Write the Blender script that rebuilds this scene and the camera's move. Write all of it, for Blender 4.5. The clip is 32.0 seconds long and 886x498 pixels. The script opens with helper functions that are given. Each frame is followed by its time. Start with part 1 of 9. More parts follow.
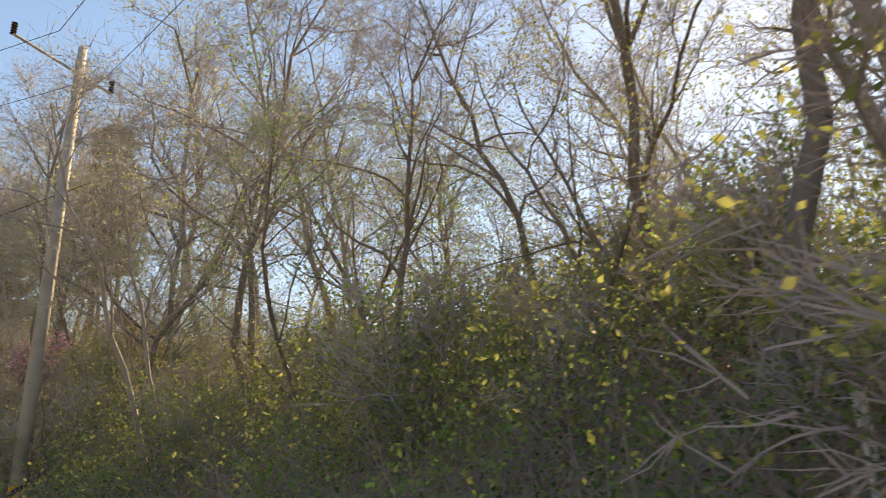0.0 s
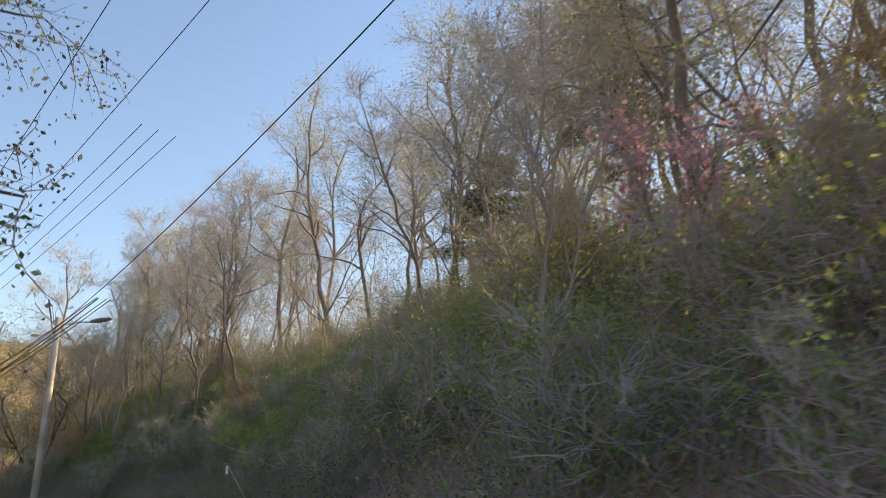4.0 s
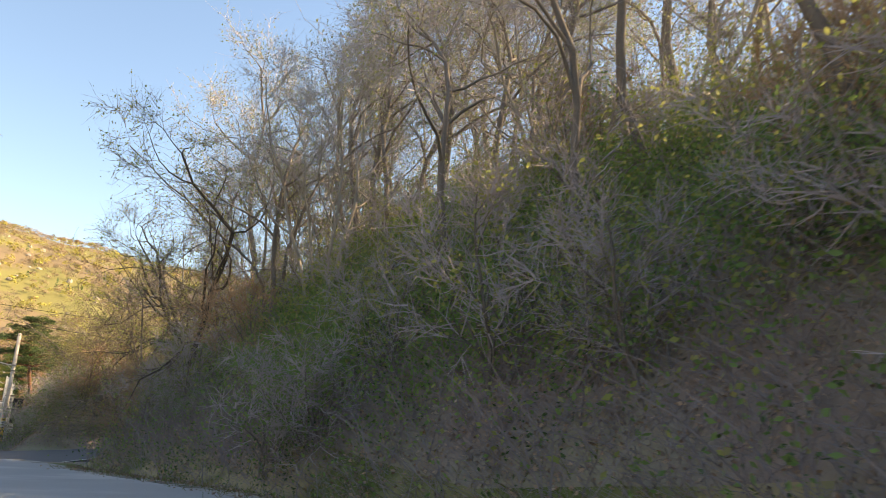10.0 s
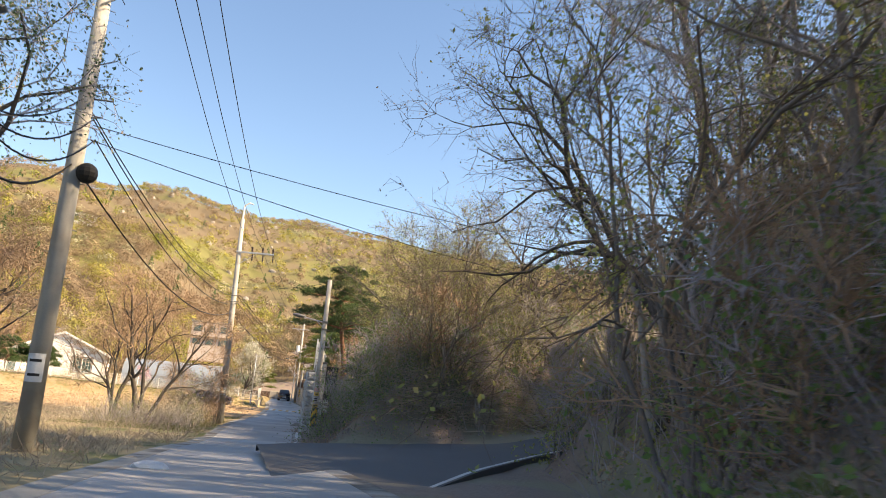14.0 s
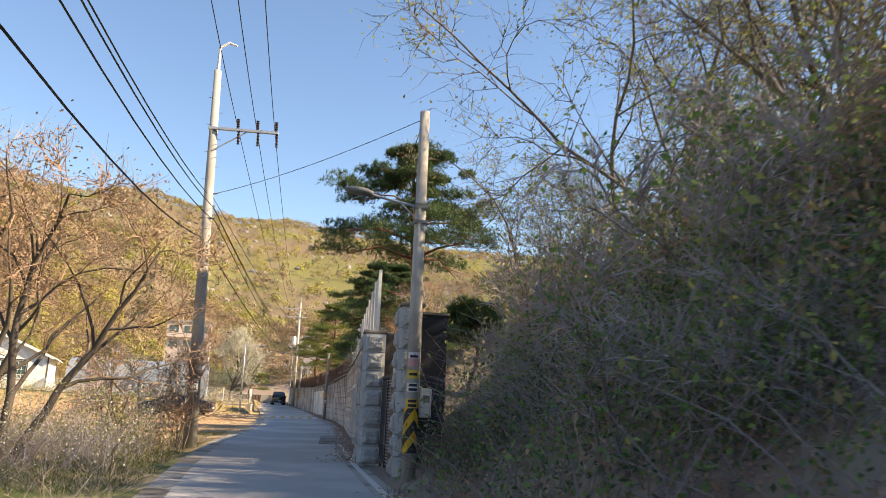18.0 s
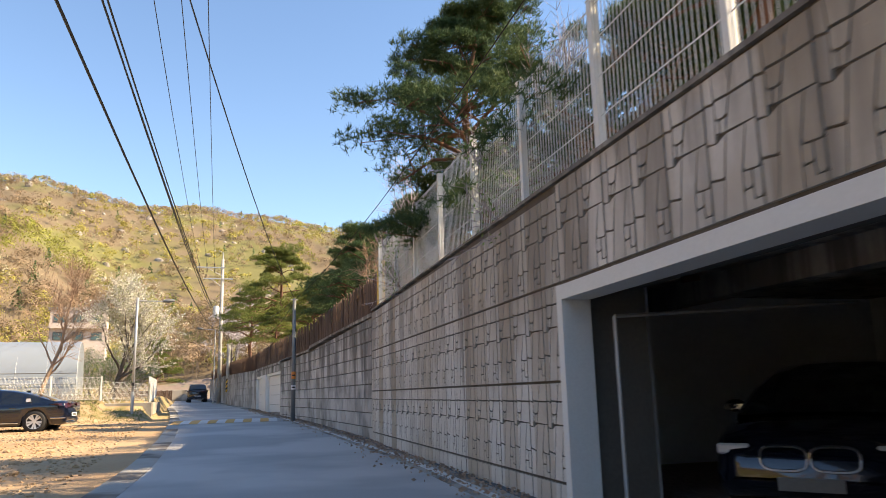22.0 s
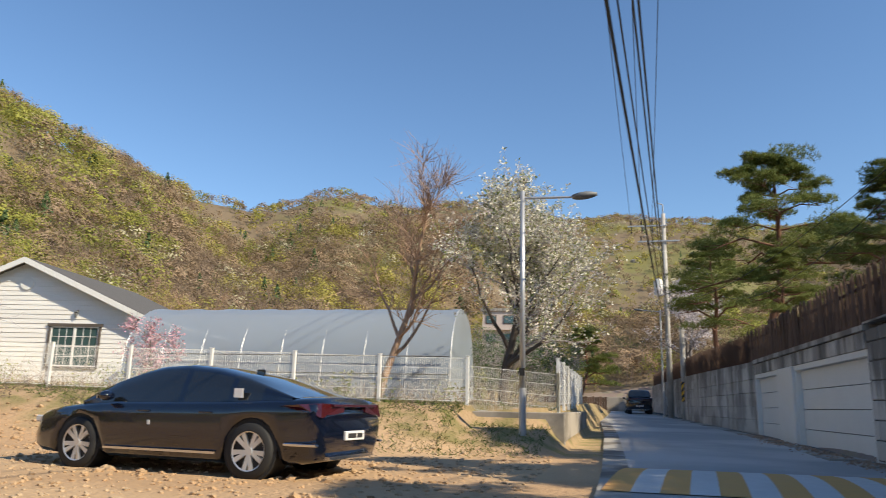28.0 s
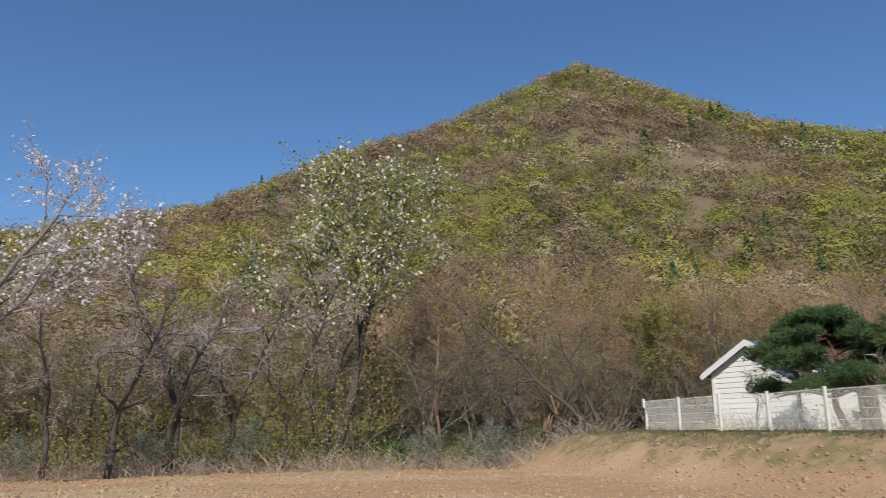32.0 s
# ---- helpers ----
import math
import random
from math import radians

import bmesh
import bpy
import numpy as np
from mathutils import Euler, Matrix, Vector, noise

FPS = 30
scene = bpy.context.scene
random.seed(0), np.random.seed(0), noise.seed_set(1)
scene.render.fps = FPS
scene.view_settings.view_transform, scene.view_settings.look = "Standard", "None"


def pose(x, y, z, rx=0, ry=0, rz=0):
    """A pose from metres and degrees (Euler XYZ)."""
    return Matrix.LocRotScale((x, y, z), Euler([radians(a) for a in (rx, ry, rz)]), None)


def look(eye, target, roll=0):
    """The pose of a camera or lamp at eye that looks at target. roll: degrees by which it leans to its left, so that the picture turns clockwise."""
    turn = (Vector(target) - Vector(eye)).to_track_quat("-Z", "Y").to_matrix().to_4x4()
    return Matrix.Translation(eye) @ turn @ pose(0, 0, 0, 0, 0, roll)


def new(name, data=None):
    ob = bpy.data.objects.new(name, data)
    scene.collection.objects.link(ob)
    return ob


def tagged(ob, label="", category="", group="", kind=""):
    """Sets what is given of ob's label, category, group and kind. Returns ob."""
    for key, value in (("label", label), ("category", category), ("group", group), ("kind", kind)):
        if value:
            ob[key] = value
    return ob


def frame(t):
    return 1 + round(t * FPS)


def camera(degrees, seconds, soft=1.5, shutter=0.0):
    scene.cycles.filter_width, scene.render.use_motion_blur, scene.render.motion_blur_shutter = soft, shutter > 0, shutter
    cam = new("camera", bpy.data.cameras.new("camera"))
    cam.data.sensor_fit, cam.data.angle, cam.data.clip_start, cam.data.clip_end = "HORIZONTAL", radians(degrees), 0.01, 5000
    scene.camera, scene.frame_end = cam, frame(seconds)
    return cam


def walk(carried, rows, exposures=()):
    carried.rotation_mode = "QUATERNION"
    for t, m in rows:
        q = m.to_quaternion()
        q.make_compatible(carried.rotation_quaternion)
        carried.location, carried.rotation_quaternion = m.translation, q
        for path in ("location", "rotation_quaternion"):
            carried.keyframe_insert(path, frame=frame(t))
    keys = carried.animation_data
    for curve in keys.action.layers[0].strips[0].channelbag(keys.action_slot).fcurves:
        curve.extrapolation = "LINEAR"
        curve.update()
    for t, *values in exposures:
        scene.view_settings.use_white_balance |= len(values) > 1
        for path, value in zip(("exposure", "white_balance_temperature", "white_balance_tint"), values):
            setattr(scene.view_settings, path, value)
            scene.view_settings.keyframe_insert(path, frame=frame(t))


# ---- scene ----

# ---------- camera ----------
cam = camera(62.4, 32.0, soft=0.8, shutter=0.2)
PATH = [
    (0, (-23.168, -89.483, 1.108), (-21.306, -89.170, 1.766), -2.1),
    (0.5, (-21.817, -88.535, 1.115), (-20.001, -88.019, 1.776), -1.7),
    (1, (-20.721, -87.425, 1.158), (-18.966, -86.724, 1.813), -1.8),
    (1.5, (-19.758, -86.263, 1.162), (-18.074, -85.400, 1.809), -1.5),
    (2, (-18.717, -84.836, 1.170), (-17.093, -83.858, 1.808), -2.1),
    (2.5, (-17.583, -83.234, 1.202), (-16.014, -82.169, 1.837), -2.7),
    (3, (-16.308, -81.479, 1.269), (-14.778, -80.349, 1.886), -3.0),
    (3.5, (-14.963, -79.422, 1.291), (-13.479, -78.229, 1.902), -3.2),
    (4, (-13.269, -76.930, 1.295), (-11.856, -75.666, 1.930), -1.9),
    (4.5, (-11.974, -74.439, 1.376), (-10.615, -73.118, 2.016), -1.5),
    (6.5, (-7.895, -64.832, 1.496), (-6.500, -63.532, 2.099), -0.2),
    (7, (-6.622, -62.692, 1.641), (-5.222, -61.386, 2.220), -0.1),
    (7.5, (-5.333, -60.490, 1.706), (-3.940, -59.176, 2.284), 0.7),
    (8, (-3.887, -58.012, 1.858), (-2.509, -56.673, 2.413), 0.6),
    (8.5, (-2.875, -55.612, 2.002), (-1.576, -54.187, 2.533), 1.3),
    (9, (-1.764, -52.978, 1.949), (-0.563, -51.465, 2.468), 2.3),
    (9.5, (-0.844, -50.668, 1.930), (0.259, -49.082, 2.446), 3.2),
    (10, (-0.188, -48.773, 2.000), (0.821, -47.122, 2.505), 2.7),
    (10.5, (0.572, -46.353, 2.123), (1.464, -44.626, 2.593), 1.6),
    (11, (0.972, -43.897, 2.313), (1.741, -42.109, 2.773), 1.7),
    (11.5, (1.097, -41.797, 2.263), (1.756, -39.966, 2.726), 1.8),
    (12, (0.958, -39.547, 2.289), (1.525, -37.685, 2.748), 1.9),
    (12.5, (0.968, -37.398, 2.169), (1.445, -35.511, 2.629), 2.9),
    (13, (0.823, -35.036, 2.132), (1.225, -33.130, 2.584), 4.0),
    (13.5, (0.597, -32.669, 1.949), (0.956, -30.753, 2.395), 4.7),
    (14, (0.377, -30.164, 1.900), (0.729, -28.241, 2.322), 5.0),
    (14.5, (0.125, -27.568, 1.768), (0.472, -25.636, 2.152), 3.8),
    (16.5, (-0.281, -17.499, 1.644), (0.071, -15.571, 2.043), 1.0),
    (17, (-0.662, -14.843, 1.607), (-0.279, -12.924, 2.022), 1.5),
    (17.5, (-0.667, -12.228, 1.421), (-0.290, -10.314, 1.860), 1.8),
    (18, (-1.009, -9.720, 1.433), (-0.603, -7.807, 1.854), 2.3),
    (18.5, (-1.018, -6.890, 1.277), (-0.612, -4.973, 1.679), 2.0),
    (19, (-1.123, -3.633, 1.164), (-0.701, -1.719, 1.561), 1.4),
    (19.5, (-1.156, -0.491, 1.126), (-0.708, 1.418, 1.519), -0.4),
    (20.3, (-1.162, 4.694, 1.172), (-0.677, 6.596, 1.554), -1.0),
    (20.5, (-1.249, 5.982, 1.169), (-0.744, 7.878, 1.559), -1.2),
    (21, (-1.324, 8.919, 1.155), (-0.788, 10.806, 1.542), -1.3),
    (21.5, (-1.387, 11.816, 1.180), (-0.799, 13.690, 1.559), -1.7),
    (22, (-1.343, 14.885, 1.140), (-0.710, 16.743, 1.524), -1.5),
    (22.5, (-1.216, 17.876, 1.034), (-0.541, 19.718, 1.426), -1.6),
    (23, (-0.719, 20.925, 1.094), (-0.044, 22.763, 1.500), -0.6),
    (23.5, (-0.456, 23.396, 1.156), (0.225, 25.233, 1.560), -0.6),
    (24, (-0.164, 25.569, 1.178), (0.504, 27.407, 1.598), -0.1),
    (24.5, (-0.417, 26.753, 1.018), (0.295, 28.571, 1.450), -1.2),
    (26.5, (-0.502, 32.456, 1.207), (-0.145, 34.376, 1.640), -0.6),
    (27, (-0.840, 33.400, 1.212), (-0.733, 35.351, 1.639), -0.7),
    (27.5, (-1.220, 34.322, 1.190), (-1.421, 36.266, 1.617), 0.6),
    (28, (-1.793, 35.044, 1.139), (-2.270, 36.941, 1.555), 1.3),
    (28.5, (-2.340, 35.700, 1.141), (-3.091, 37.508, 1.550), -0.7),
    (29, (-2.960, 36.060, 1.200), (-3.993, 37.720, 1.623), 0.5),
    (29.5, (-3.829, 36.583, 1.142), (-5.121, 38.037, 1.608), -1.1),
    (30, (-4.799, 36.801, 1.110), (-6.300, 38.029, 1.598), -0.7),
    (30.5, (-5.960, 36.810, 1.192), (-7.614, 37.820, 1.687), -0.2),
    (31, (-7.210, 36.727, 1.179), (-8.964, 37.542, 1.687), -0.2),
    (31.5, (-7.897, 36.760, 1.127), (-9.742, 37.327, 1.650), 0.0),
    (32, (-8.895, 36.516, 1.156), (-10.796, 36.839, 1.687), 0.3),
]
EXPOSURE = [(0.0, 1.3, 9360, 14), (2.0, 0.97, 8500, 14), (4.5, 1.5, 8632, 14), (8.0, 1.75, 10296, 14), (11.0, 1.7, 8528, 14), (14.0, 1.36, 7800, 14), (17.0, 1.18, 7176, 14), (19.0, 1.3, 7800, 14), (22.0, 1.36, 7280, 14), (24.5, 1.1, 7280, 14), (26.5, 1.05, 7050, 10), (28.0, 0.5, 6250, 10), (30.0, 0.02, 5720, 10), (32.0, -0.1, 5640, 10)]
walk(cam, [(t, look(eye, target, roll)) for t, eye, target, roll in PATH], EXPOSURE)

# ---------- sky and sun ----------
SUN_AZIMUTH, SUN_HEIGHT = radians(108), radians(35)
world = bpy.data.worlds.new("sky")
scene.world = world
world.use_nodes = True
wn, wl = world.node_tree.nodes, world.node_tree.links
sky = wn.new("ShaderNodeTexSky")
sky.sky_type, sky.sun_disc = "NISHITA", False
sky.sun_elevation, sky.sun_rotation = SUN_HEIGHT, SUN_AZIMUTH
sky.air_density, sky.dust_density, sky.ozone_density = 1.0, 0.1, 2.3
deep = wn.new("ShaderNodeHueSaturation")
deep.inputs["Hue"].default_value, deep.inputs["Saturation"].default_value = 0.5, 1.08
wl.new(sky.outputs[0], deep.inputs["Color"])
wl.new(deep.outputs["Color"], wn["Background"].inputs["Color"])
wn["Background"].inputs["Strength"].default_value = 0.115
sun = new("sun", bpy.data.lights.new("sun", "SUN"))
sun.data.energy, sun.data.angle, sun.data.color = 4.9, radians(0.6), (1.0, 0.85, 0.62)
sd = Vector((math.sin(SUN_AZIMUTH) * math.cos(SUN_HEIGHT), math.cos(SUN_AZIMUTH) * math.cos(SUN_HEIGHT), math.sin(SUN_HEIGHT)))
sun.matrix_basis = look(sd * 300, (0, 0, 0))

# ---------- materials ----------
def nodes_of(m):
    m.use_nodes = True
    return m.node_tree.nodes, m.node_tree.links


def mat(name, a, b=None, rough=0.8, scale=3.0, fine=40.0, bump=0.3, depth=0.01, metal=0.0, spec=0.3, rand=0.0, c=None, cscale=0.3, translucent=0.0, fade=0.35, coat=0.0):
    """A surface with two scales of variation between the colours a and b, large stains of c, and fine relief."""
    m = bpy.data.materials.new(name)
    n, l = nodes_of(m)
    bs = n["Principled BSDF"]
    bs.inputs["Roughness"].default_value, bs.inputs["Metallic"].default_value = rough, metal
    bs.inputs["Specular IOR Level"].default_value = spec
    bs.inputs["Coat Weight"].default_value = coat
    b = b or tuple(v * 0.7 for v in a)
    tc = n.new("ShaderNodeTexCoord")
    geo = n.new("ShaderNodeNewGeometry")
    n1 = n.new("ShaderNodeTexNoise")
    n1.inputs["Scale"].default_value, n1.inputs["Detail"].default_value = scale, 5
    n2 = n.new("ShaderNodeTexNoise")
    n2.inputs["Scale"].default_value, n2.inputs["Detail"].default_value = fine, 3
    for t in (n1, n2):
        l.new(geo.outputs["Position"], t.inputs["Vector"])
    mix = n.new("ShaderNodeMix")
    mix.data_type = "RGBA"
    mix.inputs["A"].default_value, mix.inputs["B"].default_value = (*a, 1), (*b, 1)
    ramp = n.new("ShaderNodeMapRange")
    ramp.inputs["From Min"].default_value, ramp.inputs["From Max"].default_value = 0.5 - fade, 0.5 + fade
    add = n.new("ShaderNodeMath")
    add.operation = "MULTIPLY_ADD"
    add.inputs[1].default_value, add.inputs[2].default_value = 0.6, 0.0
    l.new(n2.outputs["Fac"], add.inputs[0])
    add2 = n.new("ShaderNodeMath")
    add2.operation = "MULTIPLY_ADD"
    add2.inputs[1].default_value = 0.4
    l.new(n1.outputs["Fac"], add2.inputs[0])
    l.new(add.outputs[0], add2.inputs[2])
    l.new(add2.outputs[0], ramp.inputs["Value"])
    l.new(ramp.outputs["Result"], mix.inputs["Factor"])
    out = mix.outputs["Result"]
    if c:
        n3 = n.new("ShaderNodeTexNoise")
        n3.inputs["Scale"].default_value, n3.inputs["Detail"].default_value = cscale, 4
        l.new(geo.outputs["Position"], n3.inputs["Vector"])
        r3 = n.new("ShaderNodeMapRange")
        r3.inputs["From Min"].default_value, r3.inputs["From Max"].default_value = 0.47, 0.6
        l.new(n3.outputs["Fac"], r3.inputs["Value"])
        m3 = n.new("ShaderNodeMix")
        m3.data_type = "RGBA"
        m3.inputs["B"].default_value = (*c, 1)
        l.new(r3.outputs["Result"], m3.inputs["Factor"])
        l.new(out, m3.inputs["A"])
        out = m3.outputs["Result"]
    if rand:
        info = n.new("ShaderNodeObjectInfo")
        hs = n.new("ShaderNodeHueSaturation")
        mr = n.new("ShaderNodeMapRange")
        mr.inputs["To Min"].default_value, mr.inputs["To Max"].default_value = 1 - rand, 1 + rand
        l.new(info.outputs["Random"], mr.inputs["Value"])
        l.new(mr.outputs["Result"], hs.inputs["Value"])
        l.new(out, hs.inputs["Color"])
        out = hs.outputs["Color"]
    l.new(out, bs.inputs["Base Color"])
    if bump:
        bp = n.new("ShaderNodeBump")
        bp.inputs["Strength"].default_value, bp.inputs["Distance"].default_value = bump, depth
        l.new(add2.outputs[0], bp.inputs["Height"])
        l.new(bp.outputs["Normal"], bs.inputs["Normal"])
    if translucent:
        tr = n.new("ShaderNodeBsdfTranslucent")
        ms = n.new("ShaderNodeMixShader")
        ms.inputs[0].default_value = translucent
        l.new(out, tr.inputs["Color"])
        l.new(bs.outputs[0], ms.inputs[1])
        l.new(tr.outputs[0], ms.inputs[2])
        l.new(ms.outputs[0], n["Material Output"].inputs["Surface"])
    return m


def leafmat(name, cols, translucent=0.35, rough=0.6, spec=0.2, clump=0.9, clumped=0.55):
    """Foliage: each leaf or crown island takes a tone between the given colours."""
    m = bpy.data.materials.new(name)
    n, l = nodes_of(m)
    bs = n["Principled BSDF"]
    bs.inputs["Roughness"].default_value, bs.inputs["Specular IOR Level"].default_value = rough, spec
    geo = n.new("ShaderNodeNewGeometry")
    ramp = n.new("ShaderNodeValToRGB")
    el = ramp.color_ramp.elements
    while len(el) < len(cols):
        el.new(0.5)
    for i, col in enumerate(cols):
        el[i].position, el[i].color = i / (len(cols) - 1), (*col, 1)
    tn_ = n.new("ShaderNodeTexNoise")
    tn_.inputs["Scale"].default_value, tn_.inputs["Detail"].default_value = clump, 1
    l.new(geo.outputs["Position"], tn_.inputs["Vector"])
    st = n.new("ShaderNodeMapRange")
    st.inputs["From Min"].default_value, st.inputs["From Max"].default_value = 0.3, 0.7
    l.new(tn_.outputs["Fac"], st.inputs["Value"])
    bl = n.new("ShaderNodeMix")
    bl.inputs["Factor"].default_value = clumped
    l.new(geo.outputs["Random Per Island"], bl.inputs["A"])
    l.new(st.outputs["Result"], bl.inputs["B"])
    l.new(bl.outputs["Result"], ramp.inputs["Fac"])
    l.new(ramp.outputs["Color"], bs.inputs["Base Color"])
    if translucent:
        tr = n.new("ShaderNodeBsdfTranslucent")
        ms = n.new("ShaderNodeMixShader")
        ms.inputs[0].default_value = translucent
        l.new(ramp.outputs["Color"], tr.inputs["Color"])
        l.new(bs.outputs[0], ms.inputs[1])
        l.new(tr.outputs[0], ms.inputs[2])
        l.new(ms.outputs[0], n["Material Output"].inputs["Surface"])
    return m


M_ASPHALT = mat("asphalt", (0.41, 0.405, 0.395), (0.3, 0.297, 0.292), rough=0.9, scale=0.7, fine=60, bump=0.5, depth=0.006, c=(0.48, 0.465, 0.445), cscale=0.25)
M_NEWASPHALT = mat("dark_asphalt", (0.14, 0.142, 0.145), (0.1, 0.102, 0.105), rough=0.85, scale=0.8, fine=70, bump=0.5, depth=0.005)
M_CONCRETE_EDGE = mat("road_edge_concrete", (0.42, 0.4, 0.36), (0.3, 0.285, 0.255), rough=0.9, scale=1.5, fine=30, c=(0.16, 0.14, 0.12), cscale=0.8)
M_LINE = mat("white_line_paint", (0.7, 0.7, 0.68), (0.45, 0.45, 0.44), rough=0.7, scale=4, fine=60)
M_YELLOWPAINT = mat("yellow_road_paint", (0.72, 0.39, 0.1), (0.52, 0.3, 0.11), rough=0.7, scale=4, fine=60)
M_WALL = mat("cast_wall_concrete", (0.69, 0.66, 0.61), (0.55, 0.52, 0.475), rough=0.9, scale=1.6, fine=22, bump=0.6, depth=0.015, rand=0.07, c=(0.48, 0.44, 0.385), cscale=0.7)
M_JOINT = mat("dark_joint", (0.4, 0.365, 0.32), (0.27, 0.245, 0.21), rough=0.95, scale=3.0, fine=40, bump=0.4, depth=0.006)
M_WALLBACK = mat("wall_joint_concrete", (0.16, 0.148, 0.132), (0.1, 0.092, 0.083), rough=0.95, scale=1.2, fine=25)
M_CAP = mat("wall_top_concrete", (0.5, 0.48, 0.44), (0.34, 0.325, 0.3), rough=0.92, scale=1.0, fine=18, bump=0.4, c=(0.24, 0.225, 0.205), cscale=0.9)
M_BLOCK = mat("block_wall_concrete", (0.6, 0.58, 0.54), (0.44, 0.425, 0.4), rough=0.92, scale=2.2, fine=26, bump=0.6, depth=0.015, rand=0.12, c=(0.3, 0.285, 0.265), cscale=0.8)
M_GRANITE = mat("rough_granite", (0.58, 0.59, 0.58), (0.42, 0.44, 0.44), rough=0.85, scale=2.5, fine=90, bump=0.5, depth=0.01, rand=0.1)
M_GRANITE_DARK = mat("quarry_faced_granite", (0.5, 0.5, 0.48), (0.26, 0.26, 0.25), rough=0.9, scale=6, fine=40, bump=0.9, depth=0.02, fade=0.2)
M_POLE = mat("pole_concrete", (0.5, 0.48, 0.44), (0.38, 0.36, 0.33), rough=0.85, scale=3, fine=45, bump=0.25, c=(0.33, 0.31, 0.28), cscale=1.1)
M_STEEL = mat("galvanised_steel", (0.55, 0.56, 0.57), (0.42, 0.43, 0.44), rough=0.45, metal=0.6, scale=6, fine=50, bump=0.1)
M_GREYSTEEL = mat("dull_grey_steel", (0.22, 0.23, 0.23), (0.16, 0.165, 0.165), rough=0.6, metal=0.3, scale=5, fine=40, bump=0.1)
M_WHITEPAINT = mat("white_painted_steel", (0.78, 0.78, 0.75), (0.66, 0.66, 0.63), rough=0.5, scale=5, fine=40, bump=0.1)
M_BLACK = mat("black_rubber", (0.02, 0.02, 0.02), (0.03, 0.03, 0.03), rough=0.7, scale=8, fine=50, bump=0.2)
M_CABLE = mat("cable_black", (0.015, 0.015, 0.017), (0.02, 0.02, 0.02), rough=0.6, bump=0)
M_INSUL = mat("brown_porcelain", (0.05, 0.035, 0.03), (0.03, 0.02, 0.02), rough=0.3, bump=0)
M_STRIPEY = mat("warning_yellow", (0.72, 0.42, 0.02), (0.6, 0.34, 0.03), rough=0.5, scale=6, fine=30, bump=0.1)
M_STRIPEK = mat("warning_black", (0.025, 0.025, 0.028), (0.04, 0.04, 0.04), rough=0.55, bump=0.1)
M_STICKW = mat("sticker_white", (0.75, 0.75, 0.75), (0.6, 0.6, 0.6), rough=0.5, bump=0)
M_STICKR = mat("sticker_red", (0.55, 0.22, 0.21), (0.6, 0.4, 0.38), rough=0.5, bump=0)
M_STICKY = mat("sticker_yellow", (0.75, 0.5, 0.08), (0.65, 0.42, 0.08), rough=0.5, bump=0)
M_ORANGE = mat("orange_tape", (0.75, 0.25, 0.04), (0.6, 0.2, 0.04), rough=0.5, bump=0)
M_GATE = mat("dark_painted_gate", (0.035, 0.037, 0.045), (0.022, 0.024, 0.03), rough=0.45, scale=2, fine=25, bump=0.15)
M_ENAMEL = mat("dark_blue_enamel", (0.03, 0.045, 0.11), (0.025, 0.035, 0.09), rough=0.35, bump=0)
M_GARAGEWHITE = mat("white_roller_door", (0.75, 0.75, 0.72), (0.62, 0.62, 0.6), rough=0.5, scale=1.5, fine=20, bump=0.1)
M_INTERIOR = mat("garage_interior", (0.72, 0.74, 0.77), (0.6, 0.62, 0.65), rough=0.9, scale=1, fine=10)
M_WOODFENCE = mat("brown_picket", (0.13, 0.08, 0.055), (0.075, 0.048, 0.036), rough=0.85, scale=3, fine=40, rand=0.3)
M_BARK = mat("bark", (0.25, 0.22, 0.2), (0.14, 0.12, 0.11), rough=0.95, scale=4, fine=30, bump=0.8, depth=0.02)
M_BARKPALE = mat("pale_bark", (0.42, 0.375, 0.33), (0.27, 0.24, 0.21), rough=0.95, scale=4, fine=30, bump=0.8, depth=0.02)
M_DARKTWIG = mat("dark_brown_twigs", (0.21, 0.165, 0.135), (0.13, 0.1, 0.085), rough=0.95, scale=1, fine=8, bump=0)
M_TWIG = mat("twigs", (0.46, 0.41, 0.425), (0.34, 0.3, 0.31), rough=0.95, scale=1, fine=8, bump=0)
M_BRUSH = mat("purple_grey_brush", (0.31, 0.27, 0.275), (0.2, 0.172, 0.176), rough=0.95, scale=1, fine=8, bump=0)
M_REDTWIG = mat("reddish_twigs", (0.44, 0.3, 0.2), (0.3, 0.2, 0.14), rough=0.95, scale=1, fine=8, bump=0)
M_BARKDARK = mat("dark_bark", (0.13, 0.11, 0.095), (0.07, 0.06, 0.05), rough=0.95, scale=4, fine=30, bump=0.8, depth=0.02)
M_PINEBARK = mat("pine_bark", (0.26, 0.13, 0.08), (0.12, 0.07, 0.05), rough=0.95, scale=5, fine=24, bump=0.9, depth=0.02)
M_LEAF_SPRING = leafmat("spring_leaves", [(0.2, 0.23, 0.07), (0.3, 0.34, 0.1), (0.39, 0.4, 0.15), (0.33, 0.29, 0.16)], translucent=0.5)
M_LEAF_YELLOW = leafmat("yellow_spring_leaves", [(0.2, 0.25, 0.085), (0.28, 0.31, 0.115), (0.18, 0.24, 0.08)], translucent=0.5)
M_LEAF_GREEN = leafmat("fresh_green_leaves", [(0.13, 0.23, 0.075), (0.2, 0.32, 0.1), (0.27, 0.39, 0.13)], translucent=0.5)
M_LEAF_DRY = leafmat("dry_leaves", [(0.24, 0.16, 0.1), (0.36, 0.25, 0.15), (0.42, 0.3, 0.19), (0.18, 0.125, 0.085)], translucent=0.2)
